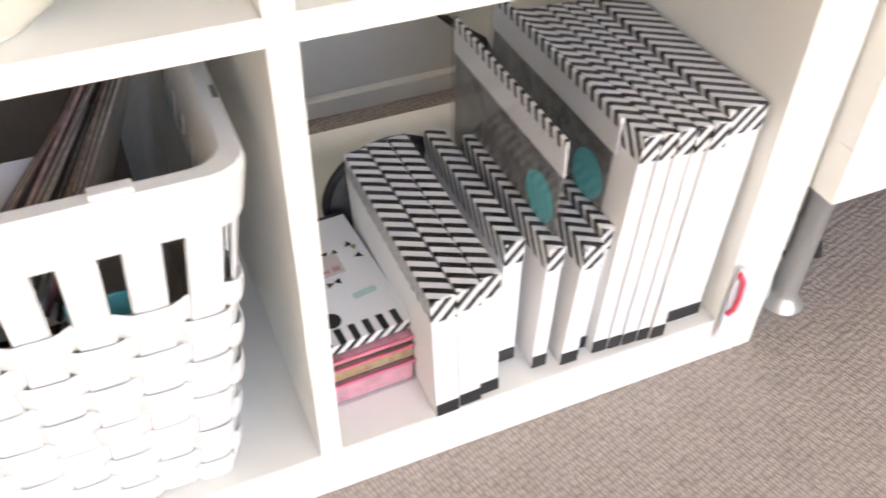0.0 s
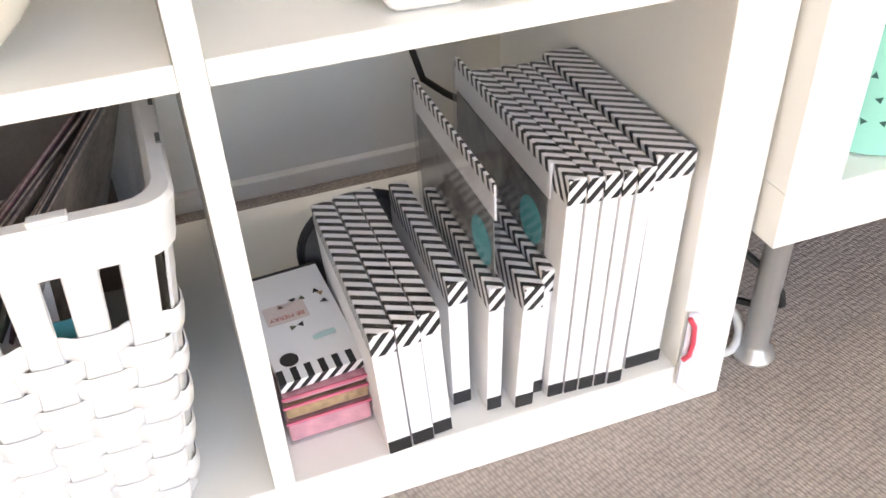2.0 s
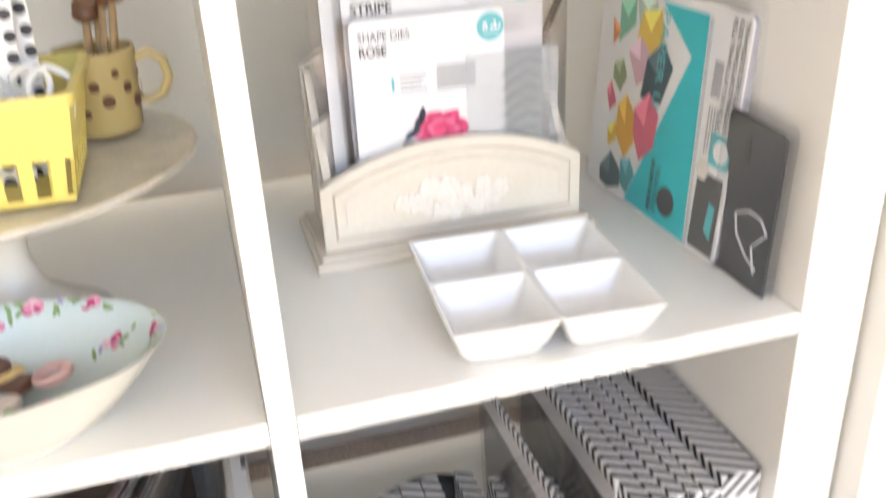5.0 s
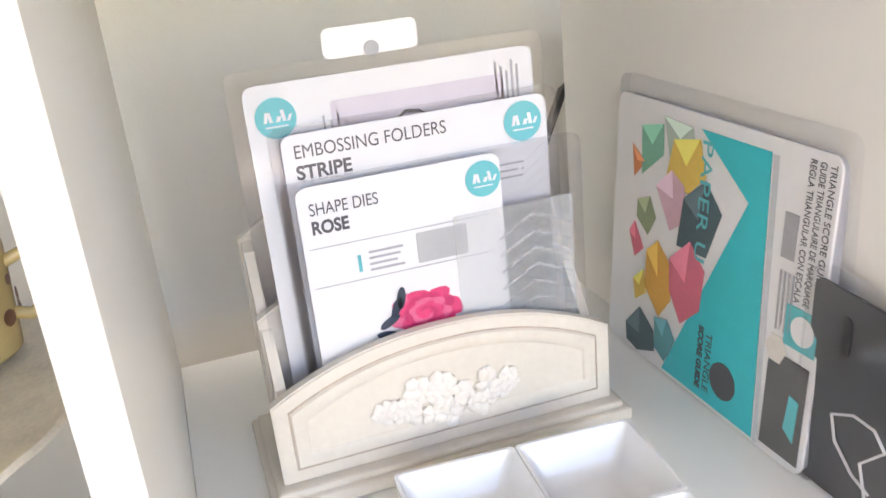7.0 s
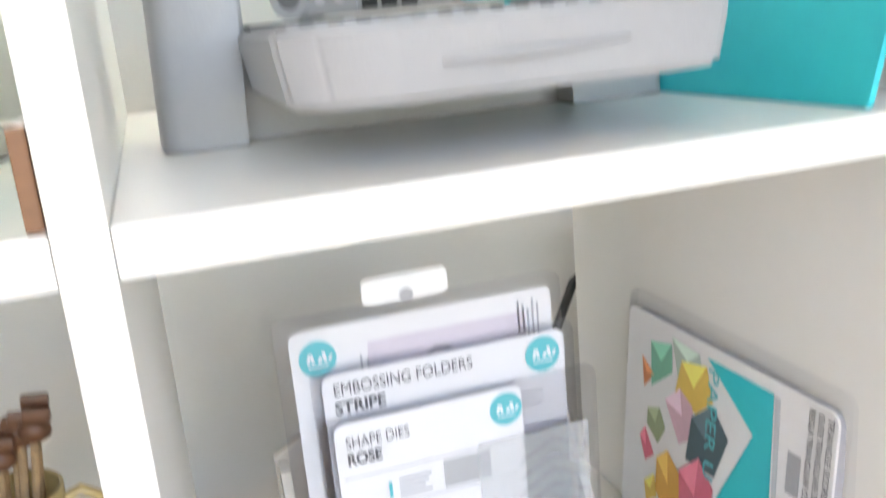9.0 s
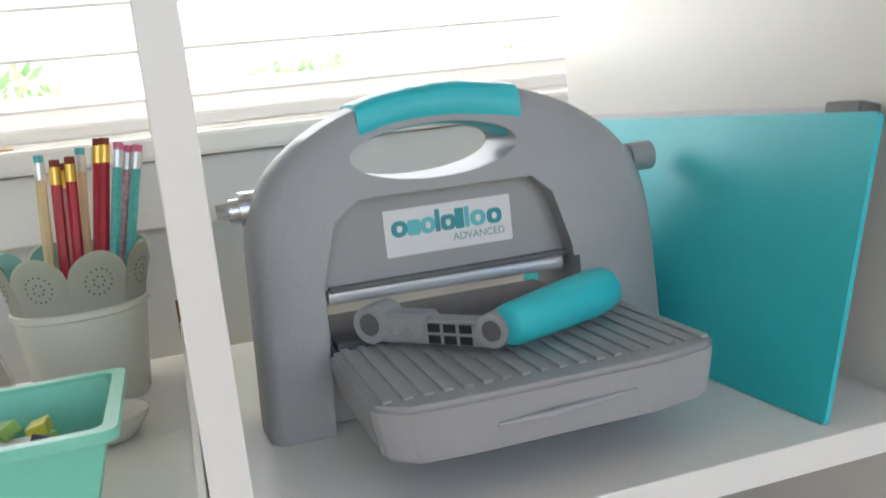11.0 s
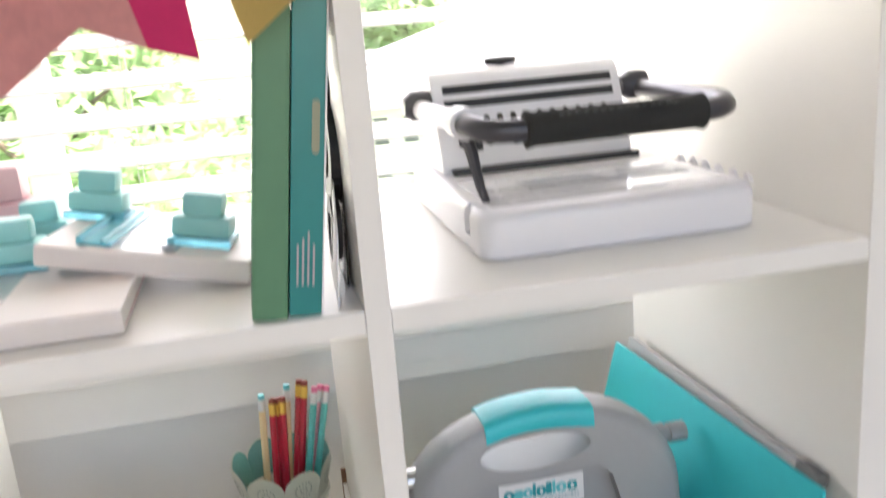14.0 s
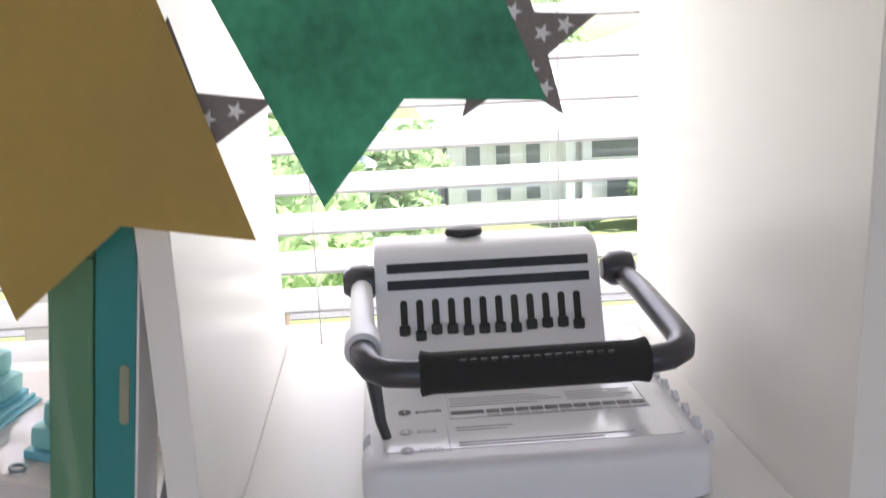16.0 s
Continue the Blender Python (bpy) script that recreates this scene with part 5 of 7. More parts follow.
BLOOM = [mat("bloom_pink", (0.72, 0.26, 0.38), 0.25, vary=0.25, scale=200), mat("bloom_pale", (0.78, 0.5, 0.56), 0.25, vary=0.2, scale=200), mat("bloom_deep", (0.55, 0.08, 0.2), 0.25, vary=0.2, scale=200)]
SPRIG = mat("sprig_green", (0.2, 0.32, 0.12), 0.3, vary=0.3, scale=150)
LILAC = mat("bud_lilac", (0.4, 0.36, 0.6), 0.3, vary=0.2)
rnd = random.Random(12)
for a, t in ((0.15, 0.3), (0.62, 0.52), (0.95, 0.22), (1.35, 0.25), (1.62, 0.36), (2.0, 0.24), (2.5, 0.4), (3.0, 0.26), (-0.5, 0.4), (-1.2, 0.3), (-2.0, 0.3)):
    for k in range(9):
        da, dt, pr = rnd.uniform(-0.07, 0.07), rnd.uniform(-0.06, 0.06), rnd.uniform(0.0026, 0.0042) * (1 - 0.05 * k)
        glaze_print("rose_petal", a + da * (1 - k / 10), t + dt * (1 - k / 10), disc(pr, 11), BLOOM[k % 3], 0.00004 * k)
    for k in range(5):
        turn = rnd.uniform(0, 6.28)
        lf = [(0.0042 * math.cos(q) * math.cos(turn) - 0.0015 * math.sin(q) * math.sin(turn), 0.0042 * math.cos(q) * math.sin(turn) + 0.0015 * math.sin(q) * math.cos(turn)) for q in [i * 0.785 for i in range(8)]]
        glaze_print("printed_leaf", a + rnd.choice((-1, 1)) * rnd.uniform(0.08, 0.17), max(0.03, t + rnd.uniform(-0.13, 0.13)), lf, LILAC if k == 4 else SPRIG, 0.0)
rnd = random.Random(8)
TRINKET = [mat(f"trinket_{k}", c, 0.4, vary=0.2, scale=100) for k, c in enumerate(((0.75, 0.55, 0.25), (0.15, 0.07, 0.05), (0.72, 0.45, 0.42), (0.35, 0.5, 0.52), (0.75, 0.66, 0.6)))]
for k in range(14):
    a, q = rnd.uniform(0, 6.28), rnd.uniform(0.1, 0.8)
    px, py = -0.165 + 0.052 * q * math.cos(a), 0.043 + 0.03 * q * math.sin(a)
    bm = bmesh.new()
    if k % 3 == 0:
        lathe(bm, [(0.011, 0), (0.0125, 0.002), (0.0125, 0.006), (0.01, 0.008)], 18)
    elif k % 3 == 1:
        tube(bm, [(0.009 * math.cos(t), 0.009 * math.sin(t), 0.004) for t in [i * 0.4189 for i in range(16)]], 0.0032, 8)
    else:
        box(bm, -0.012, -0.008, 0, 0.012, 0.008, 0.007, 0.0025)
    ob = mesh("trinket", bm, TRINKET[k % 5], True)
    ob.matrix_world = pose(px, py, Z1L + 0.0105 + 0.012 * q + 0.004 * (k % 2), rnd.uniform(-14, 14), rnd.uniform(-14, 14), rnd.uniform(0, 360))
    tagged(ob, "small coloured craft trinket lying in the bowl", "trinket", "trinkets in the floral bowl")

LACE = mat("distressed_plate", (0.75, 0.7, 0.61), 0.4, vary=0.22, scale=45, bump=0.3, bump_scale=120)
stand = thing("cake_stand", pose(-0.163, 0.166, Z1L), "mottled cream cake stand with a lacy scalloped plate", "cake stand")
bm = bmesh.new()
lathe(bm, [(0.02, 0.107), (0.09, 0.11), (0.118, 0.113), (0.131, 0.1185), (0.1335, 0.1205), (0.131, 0.1225), (0.118, 0.1195), (0.02, 0.1175)], 72, wobble=lambda a, z: 1 + 0.011 * abs(math.cos(13 * a)))
part("plate", bm, LACE, stand, "scalloped plate", True)
bm = bmesh.new()
lathe(bm, [(0.058, 0.0), (0.06, 0.004), (0.045, 0.014), (0.022, 0.03), (0.014, 0.055), (0.017, 0.085), (0.03, 0.105), (0.03, 0.108)], 36)
part("pedestal", bm, mat("cream_stand", (0.75, 0.72, 0.66), 0.35, vary=0.05), stand, soft=True)
ZP = Z1L + 0.1225
YEL = mat("yellow_plastic", (0.82, 0.67, 0.19), 0.35, vary=0.05, scale=20)
bb = thing("berry_basket", pose(-0.143, 0.116, ZP), "yellow plastic berry basket filled with tags and twine", "basket")
bb.matrix_world = pose(-0.143, 0.116, ZP) @ Matrix.Diagonal((1.04, 1.04, 1.26, 1))


def taper_box(bm, w0, d0, w1, d1, h, t, slots=True):
    """A tapered open box of wall thickness t with slots low on each side."""
    def wall(z, off):
        f = z / h
        return w0 + (w1 - w0) * f - off, d0 + (d1 - d0) * f - off
    for ax_ in range(4):
        for k in range(6):
            a0, a1 = -1 + k / 3, -1 + (k + 1) / 3
            gap = 0.09 if slots else 0
            for z0, z1, g in ((0.0, 0.06 * h, 0), (0.06 * h, 0.42 * h, gap), (0.42 * h, h, 0)):
                quad = []
                for off in (0, t):
                    for u, z in ((a0 + g, z0), (a1 - g, z0), (a1 - g, z1), (a0 + g, z1)):
                        hw, hd = wall(z, off)
                        p = {0: (u * hw, -hd), 1: (hw, u * hd), 2: (-u * hw, hd), 3: (-hw, -u * hd)}[ax_]
                        quad.append(bm.verts.new((p[0], p[1], z)))
                a, b = quad[:4], quad[4:]
                bm.faces.new(a), bm.faces.new(b[::-1])
                for i in range(4):
                    bm.faces.new((a[i], b[i], b[(i + 1) % 4], a[(i + 1) % 4]))
    box(bm, -w0 + t, -d0 + t, 0, w0 - t, d0 - t, 0.002)


bm = bmesh.new()
taper_box(bm, 0.044, 0.042, 0.053, 0.05, 0.048, 0.0022)
part("body", bm, YEL, bb)
bm = bmesh.new()
rows = [[bm.verts.new((x - w, y - d, z)) for x, y in rounded(2 * w, 2 * d, 0.006, 4)] for w, d, z in ((0.0515, 0.0485, 0.044), (0.0555, 0.0525, 0.044), (0.0555, 0.0525, 0.049), (0.0515, 0.0485, 0.049))]
for a, b in zip(rows, rows[1:] + rows[:1]):
    for i in range(len(a)):
        bm.faces.new((a[i], a[(i + 1) % len(a)], b[(i + 1) % len(a)], b[i]))
part("rim", bm, YEL, bb, "rolled rim", True)


def dots_material():
    m = mat("dotted_paper", (0.82, 0.81, 0.8), 0.5, vary=0.02)
    n, l = m.node_tree.nodes, m.node_tree.links
    b = n["Principled BSDF"]
    tc, vo, lt, mix = n.new("ShaderNodeTexCoord"), n.new("ShaderNodeTexVoronoi"), n.new("ShaderNodeMath"), n.new("ShaderNodeMix")
    vo.inputs["Scale"].default_value, vo.inputs["Randomness"].default_value = 85, 0.15
    lt.operation = "LESS_THAN"
    lt.inputs[1].default_value = 0.3
    mix.data_type = "RGBA"
    l.new(tc.outputs["Object"], vo.inputs["Vector"])
    l.new(vo.outputs["Distance"], lt.inputs[0])
    l.new(lt.outputs[0], mix.inputs["Factor"])
    mix.inputs["A"].default_value, mix.inputs["B"].default_value = (0.82, 0.81, 0.8, 1), (0.03, 0.03, 0.04, 1)
    l.new(mix.outputs["Result"], b.inputs["Base Color"])
    return m


DOTS = dots_material()
for k in range(5):
    ob = thing("paper_bag", pose(-0.175 + 0.013 * k, 0.105 + 0.012 * (k % 3), ZP + 0.0025, rnd.uniform(-8, 4), rnd.uniform(-6, 6), rnd.uniform(-20, 20)), "white paper bag with black dots in yellow basket", "paper bag", "dotted bags in the berry basket")
    bm = bmesh.new()
    box(bm, -0.016, 0, 0, 0.016, 0.0012, 0.09 + 0.006 * k, 0.0004)
    part("sheet", bm, DOTS, ob)
twine = mat("white_twine", (0.82, 0.8, 0.77), 0.8, vary=0.1, scale=200, bump=0.5, bump_scale=600)
for k in range(9):
    bm = bmesh.new()
    r = rnd.uniform(0.006, 0.011)
    pts = [(r * math.cos(t) * (1 + 0.2 * math.sin(3 * t)), 0.004 * math.sin(2 * t), 0.012 + 1.5 * r * math.sin(t)) for t in [i * 0.33 for i in range(20)]]
    tube(bm, pts, 0.0021, 7)
    ob = mesh("twine_loop", bm, twine, True)
    ob.matrix_world = pose(-0.183 + 0.0105 * k, 0.084 + rnd.uniform(0, 0.02), ZP + 0.042, rnd.uniform(-25, 25), 0, rnd.uniform(-60, 60))
    tagged(ob, "loop of white twine spilling over the basket", "twine", "twine in the berry basket")
mug = thing("mug", pose(-0.086, 0.205, ZP), "pale yellow spotted mug holding brown wooden picks", "mug")
MUG = mat("pale_yellow_glaze", (0.62, 0.48, 0.22), 0.25, vary=0.04, coat=0.3)
bm = bmesh.new()
lathe(bm, [(0.021, 0), (0.023, 0.002), (0.0235, 0.008), (0.0265, 0.054), (0.0265, 0.056), (0.0245, 0.056), (0.0215, 0.01), (0.002, 0.006)], 36)
part("body", bm, MUG, mug, soft=True)
bm = bmesh.new()
tube(bm, [(0.024, 0, 0.046), (0.034, 0, 0.05), (0.043, 0, 0.044), (0.045, 0, 0.032), (0.04, 0, 0.021), (0.031, 0, 0.017), (0.0235, 0, 0.019)], 0.0033, 10)
part("handle", bm, MUG, mug, soft=True)
BROWN = mat("brown_glaze", (0.16, 0.07, 0.035), 0.4, vary=0.2)
for k in range(9):
    a = -1.9 + 0.28 * k
    z = 0.018 + 0.0035 * ((k * 5) % 8)
    patch(mug, "spot", disc(0.0028 + 0.0008 * (k % 3), 10), BROWN, pose(0.0262 * math.cos(a), 0.0262 * math.sin(a), z, 90, 0, math.degrees(a) + 90))
for k in range(6):
    ob = thing("wooden_pick", pose(-0.094 + 0.0035 * k, 0.197 + 0.005 * (k % 3), ZP + 0.008, rnd.uniform(-6, 6), rnd.uniform(3, 12), 0), "brown wooden pick with a carved top in a mug", "wooden pick", "picks in the mug")
    bm = bmesh.new()
    tube(bm, [(0, 0, 0), (0, 0, 0.066 + 0.003 * k)], 0.0022, 8)
    part("stick", bm, KRAFT, ob)
    bm = bmesh.new()
    r = bmesh.ops.create_icosphere(bm, subdivisions=2, radius=0.0085)
    bmesh.ops.scale(bm, vec=(1, 0.6, 0.8), verts=r["verts"])
    bmesh.ops.translate(bm, vec=(0, 0, 0.072 + 0.003 * k), verts=r["verts"])
    box(bm, -0.006, -0.003, 0.0775 + 0.003 * k, 0.0075, 0.003, 0.0845 + 0.003 * k, 0.0015)
    part("carved_top", bm, BROWN, ob, soft=True)

# ---- third row left ----
MINTGLAZE = mat("pale_mint_enamel", (0.83, 0.83, 0.72), 0.3, vary=0.03, coat=0.2)
pot = thing("pencil_pot", pose(-0.083, 0.315, Z2), "cream metal pot with mint inside, pierced scalloped collar and pencils", "pencil pot")
bm = bmesh.new()
lathe(bm, [(0.036, 0.0), (0.037, 0.001), (0.0435, 0.062), (0.0455, 0.0635), (0.0455, 0.067), (0.0435, 0.068), (0.042, 0.066), (0.0355, 0.004), (0.002, 0.003)], 48)
part("body", bm, MINTGLAZE, pot, soft=True)
rings = []
n = 160
bm = bmesh.new()
for f in (0.0, 0.35, 0.7, 1.0):
    ring = []
    for i in range(n):
        a = 2 * math.pi * i / n
        sc = abs(math.sin(4 * a)) ** 0.55
        z = 0.067 + f * (0.024 + 0.016 * sc)
        r = 0.0436 + 0.0065 * f ** 1.4
        ring.append((r * math.cos(a), r * math.sin(a), z))
    rings.append(ring)
rows = ring_surface(bm, rings, True, (False, False))
bmesh.ops.solidify(bm, geom=list(bm.faces), thickness=0.0008)
part("collar", bm, [MINTGLAZE], pot, "scalloped pierced collar", True)
bm = bmesh.new()
ring_surface(bm, [[(x * 0.972, y * 0.972, z - 0.0008) for x, y, z in ring] for ring in rings], True, (False, False))
part("collar_lining", bm, mat("teal_enamel", (0.16, 0.42, 0.38), 0.35, vary=0.1), pot, "teal inside of the collar", True)
HOLE = mat("pierced_hole", (0.3, 0.32, 0.26), 0.6, vary=0.3)
for k in range(8):
    a0 = math.pi / 8 + k * math.pi / 4
    for q in range(22):
        rr_, th = (0.0035, q * 0.9) if q < 7 else (0.0085, q * 0.42)
        a = a0 + rr_ * math.cos(th) / 0.047
        z = 0.0865 + rr_ * math.sin(th)
        f = (z - 0.067) / 0.036
        r = 0.0436 + 0.0065 * max(0, f) ** 1.4 + 0.0011
        patch(pot, "pierced_dot", disc(0.0008, 6), HOLE, pose(r * math.cos(a), r * math.sin(a), z, 90, 0, math.degrees(a) + 90), thick=0.0002)
PENS = {"red": mat("red_lacquer", (0.52, 0.014, 0.04), 0.3, coat=0.3), "cream": mat("cream_lacquer", (0.75, 0.6, 0.33), 0.35), "teal": mat("teal_lacquer", (0.1, 0.5, 0.47), 0.35, vary=0.25, scale=300), "pinkstripe": mat("pink_stripe", (0.7, 0.35, 0.4), 0.35, vary=0.7, scale=400)}
GOLD = mat("brass_ferrule", (0.75, 0.5, 0.12), 0.3, 0.9)
PINKE = mat("pink_rubber", (0.75, 0.2, 0.35), 0.7)
BROWNE = mat("brown_rubber", (0.25, 0.05, 0.03), 0.7)
SILV = mat("silver_ferrule", (0.7, 0.72, 0.72), 0.3, 0.7)
for px, py, tx, ty, top, col in ((-0.103, 0.31, -0.094, 0.325, 0.17, "cream"), (-0.094, 0.305, -0.084, 0.32, 0.166, "red"), (-0.09, 0.312, -0.079, 0.325, 0.163, "red"), (-0.085, 0.302, -0.074, 0.318, 0.167, "red"), (-0.083, 0.318, -0.068, 0.335, 0.172, "cream"), (-0.08, 0.315, -0.055, 0.33, 0.177, "red"), (-0.077, 0.308, -0.05, 0.325, 0.177, "red"), (-0.073, 0.3, -0.041, 0.315, 0.173, "teal"), (-0.07, 0.31, -0.035, 0.325, 0.17, "pinkstripe"), (-0.066, 0.305, -0.029, 0.32, 0.17, "teal")):
    a, b = Vector((px, py, Z2 + 0.005)), Vector((tx, ty, Z2 + top))
    d = (b - a).normalized()
    ob = thing("pencil", Matrix.Translation(a) @ d.to_track_quat("Z", "Y").to_matrix().to_4x4(), f"{'red' if col == 'red' else 'cream' if col == 'cream' else 'teal patterned' if col == 'teal' else 'pink striped'} pencil with an eraser end in a pot", "pencil", "pencils in the pot")
    ln = (b - a).length
    for nm, z0, z1, r, mm in (("shaft", 0, ln - 0.017, 0.0036, PENS[col]), ("ferrule", ln - 0.017, ln - 0.005, 0.0038, GOLD if col == "red" else SILV), ("eraser", ln - 0.005, ln, 0.0034, BROWNE if col == "red" else PINKE if col in ("teal", "pinkstripe") else AQUA)):
        bm = bmesh.new()
        tube(bm, [(0, 0, z0), (0, 0, z1)], r, 6 if nm == "shaft" else 12)
        part(nm, bm, mm, ob)
JAR = glass("jar_glass", (0.89, 0.905, 0.9), 0.03, 0.025, 0.45)
jar = thing("glass_jar", pose(-0.155, 0.215, Z2), "clear glass jar with a ground glass stopper lid", "jar")
bm = bmesh.new()
lathe(bm, [(0.034, 0.0), (0.039, 0.004), (0.0415, 0.02), (0.04, 0.045), (0.034, 0.066), (0.0285, 0.077), (0.0285, 0.084), (0.031, 0.086)], 40, caps=(True, False))
lathe(bm, [(0.031, 0.086), (0.0265, 0.084), (0.026, 0.077), (0.032, 0.064), (0.038, 0.044), (0.039, 0.02), (0.036, 0.007), (0.003, 0.006)], 40, caps=(False, True))
part("body", bm, JAR, jar, soft=True)
bm = bmesh.new()
lathe(bm, [(0.0275, 0.087), (0.0305, 0.088), (0.0305, 0.091), (0.024, 0.096), (0.0125, 0.1), (0.008, 0.103), (0.008, 0.106), (0.0135, 0.11), (0.0145, 0.114), (0.0125, 0.119), (0.006, 0.121), (0.001, 0.1212)], 36)
part("lid", bm, JAR, jar, "glass lid with a round knob", True)
for k in range(12):
    a, q = rnd.uniform(0, 6.28), rnd.uniform(0, 1) ** 0.5
    bm = bmesh.new()
    box(bm, -0.009, -0.006, 0, 0.009, 0.006, 0.004, 0.0015)
    ob = mesh("trinket", bm, TRINKET[(k + 1) % 5], True)
    ob.matrix_world = pose(-0.155 + 0.022 * q * math.cos(a), 0.215 + 0.022 * q * math.sin(a), Z2 + 0.008 + 0.0022 * k, rnd.uniform(-25, 25), rnd.uniform(-25, 25), rnd.uniform(0, 360))
    tagged(ob, "small coloured craft piece inside the jar", "trinket", "trinkets in the glass jar")
FLORAL2 = floral_material("floral_porcelain", (0.78, 0.76, 0.72), 38)
cup = thing("bowl", pose(-0.252, 0.245, Z2), "white floral bowl heaped with paper die cuts", "bowl")
bm = bmesh.new()
lathe(bm, [(0.032, 0), (0.035, 0.003), (0.05, 0.02), (0.06, 0.055), (0.0625, 0.076), (0.061, 0.0775), (0.0585, 0.076), (0.055, 0.055), (0.045, 0.02), (0.003, 0.01)], 48)
part("body", bm, FLORAL2, cup, soft=True)
PASTEL = [mat(f"pastel_{k}", c, 0.5, vary=0.2, scale=60) for k, c in enumerate(((0.62, 0.45, 0.55), (0.45, 0.5, 0.62), (0.75, 0.55, 0.5), (0.72, 0.68, 0.6), (0.45, 0.6, 0.4), (0.2, 0.08, 0.1), (0.75, 0.7, 0.66)))]
for k in range(22):
    a, q = rnd.uniform(0, 6.28), rnd.uniform(0, 1) ** 0.5
    bm = bmesh.new()
    w = rnd.uniform(0.012, 0.022)
    prism(bm, rounded(2 * w, 1.3 * w, 0.002, 3, -w, -0.65 * w), 0.0008)
    ob = mesh("paper_die_cut", bm, PASTEL[k % 7])
    ob.matrix_world = pose(-0.252 + 0.03 * q * math.cos(a), 0.245 + 0.03 * q * math.sin(a), Z2 + 0.058 + 0.0012 * k, rnd.uniform(-18, 18), rnd.uniform(-18, 18), rnd.uniform(0, 360))
    tagged(ob, "pastel paper die cut lying in the bowl", "die cut", "die cuts in the floral bowl")
ob = thing("gift_tag", pose(-0.2, 0.235, Z2 + 0.05, -10, 8, 55), "pointed pale floral paper tag standing in the bowl", "paper tag")
bm = bmesh.new()
prism(bm, [(-0.013, 0), (0.013, 0), (0.013, 0.03), (0, 0.056), (-0.013, 0.03)], 0.001, FRONT)
part("card", bm, FLORAL2, ob)
MINT = mat("mint_plastic", (0.2, 0.66, 0.5), 0.35, vary=0.04)
mb = thing("berry_basket", pose(-0.103, 0.085, Z2), "mint plastic berry basket filled with small clips", "basket")
bm = bmesh.new()
taper_box(bm, 0.034, 0.034, 0.051, 0.045, 0.06, 0.002, False)
part("body", bm, MINT, mb)
bm = bmesh.new()
rows = [[bm.verts.new((x - w, y - d, z)) for x, y in rounded(2 * w, 2 * d, 0.006, 4)] for w, d, z in ((0.0495, 0.0435, 0.057), (0.0555, 0.0495, 0.0575), (0.0555, 0.0495, 0.0625), (0.0495, 0.0435, 0.0625))]
for a, b in zip(rows, rows[1:] + rows[:1]):
    for i in range(len(a)):
        bm.faces.new((a[i], a[(i + 1) % len(a)], b[(i + 1) % len(a)], b[i]))
part("rim", bm, MINT, mb, "rolled rim", True)
CLIPC = [mat("clip_yellow", (0.7, 0.62, 0.05), 0.4), mat("clip_black", (0.03, 0.03, 0.03), 0.4), PAPER, mat("clip_green", (0.3, 0.5, 0.1), 0.4)]
for k in range(16):
    bm = bmesh.new()
    box(bm, -0.01, -0.0045, 0, 0.01, 0.0045, 0.006, 0.001)
    ob = mesh("clip", bm, CLIPC[k % 4])
    ob.matrix_world = pose(-0.103 + rnd.uniform(-0.03, 0.03), 0.085 + rnd.uniform(-0.025, 0.025), Z2 + 0.034 + 0.0011 * k, rnd.uniform(-25, 25), rnd.uniform(-25, 25), rnd.uniform(0, 360))
    tagged(ob, "small coloured clip lying in the mint basket", "clip", "clips in the mint basket")
dish = thing("dish", pose(-0.078, 0.215, Z2), "small cream boat dish holding a pink eraser", "dish")
bm = bmesh.new()
lathe(bm, [(0.022, 0), (0.025, 0.001), (0.033, 0.012), (0.0345, 0.016), (0.033, 0.016), (0.024, 0.005), (0.002, 0.003)], 36)
bmesh.ops.scale(bm, vec=(1, 0.75, 1), verts=bm.verts)
part("body", bm, mat("cream_dish", (0.78, 0.76, 0.68), 0.25), dish, soft=True)
bm = bmesh.new()
box(bm, -0.013, -0.006, 0, 0.013, 0.006, 0.006, 0.002)
ob = tagged(mesh("eraser", bm, PINKE), "pink rubber eraser lying in the dish", "eraser")
ob.matrix_world = pose(-0.078, 0.213, Z2 + 0.0055, 0, 0, 20)
frame_ = thing("picture_board", pose(-0.0215, 0.004, Z2, 0, 0, 0), "white board with brown wooden ends against the divider", "board")
bm = bmesh.new()
box(bm, 0.0005, 0.006, 0, 0.0045, 0.368, 0.03, 0.0008)
part("board", bm, WHITE, frame_)
for y0, y1, h in ((0.0, 0.006, 0.03), (0.368, 0.374, 0.046)):
    bm = bmesh.new()
    box(bm, -0.0004, y0, 0, 0.0048, y1, h, 0.0008)
    part("end_strip", bm, mat("brown_wood", (0.24, 0.12, 0.06), 0.55, vary=0.25, scale=40, stretch=(1, 1, 6)), frame_, "brown wooden end")

# ---- top row left: trimmers, boxes ----
IVORY = mat("ivory_plastic", (0.78, 0.72, 0.69), 0.4, vary=0.03)
AQUAP = mat("aqua_plastic", (0.27, 0.64, 0.63), 0.35, vary=0.03)
BLUECLEAR = mat("blue_clear_plastic", (0.3, 0.83, 0.95), 0.15, vary=0.05, trans=0.5)
BLUSH = mat("blush_plastic", (0.66, 0.4, 0.42), 0.4, vary=0.03)


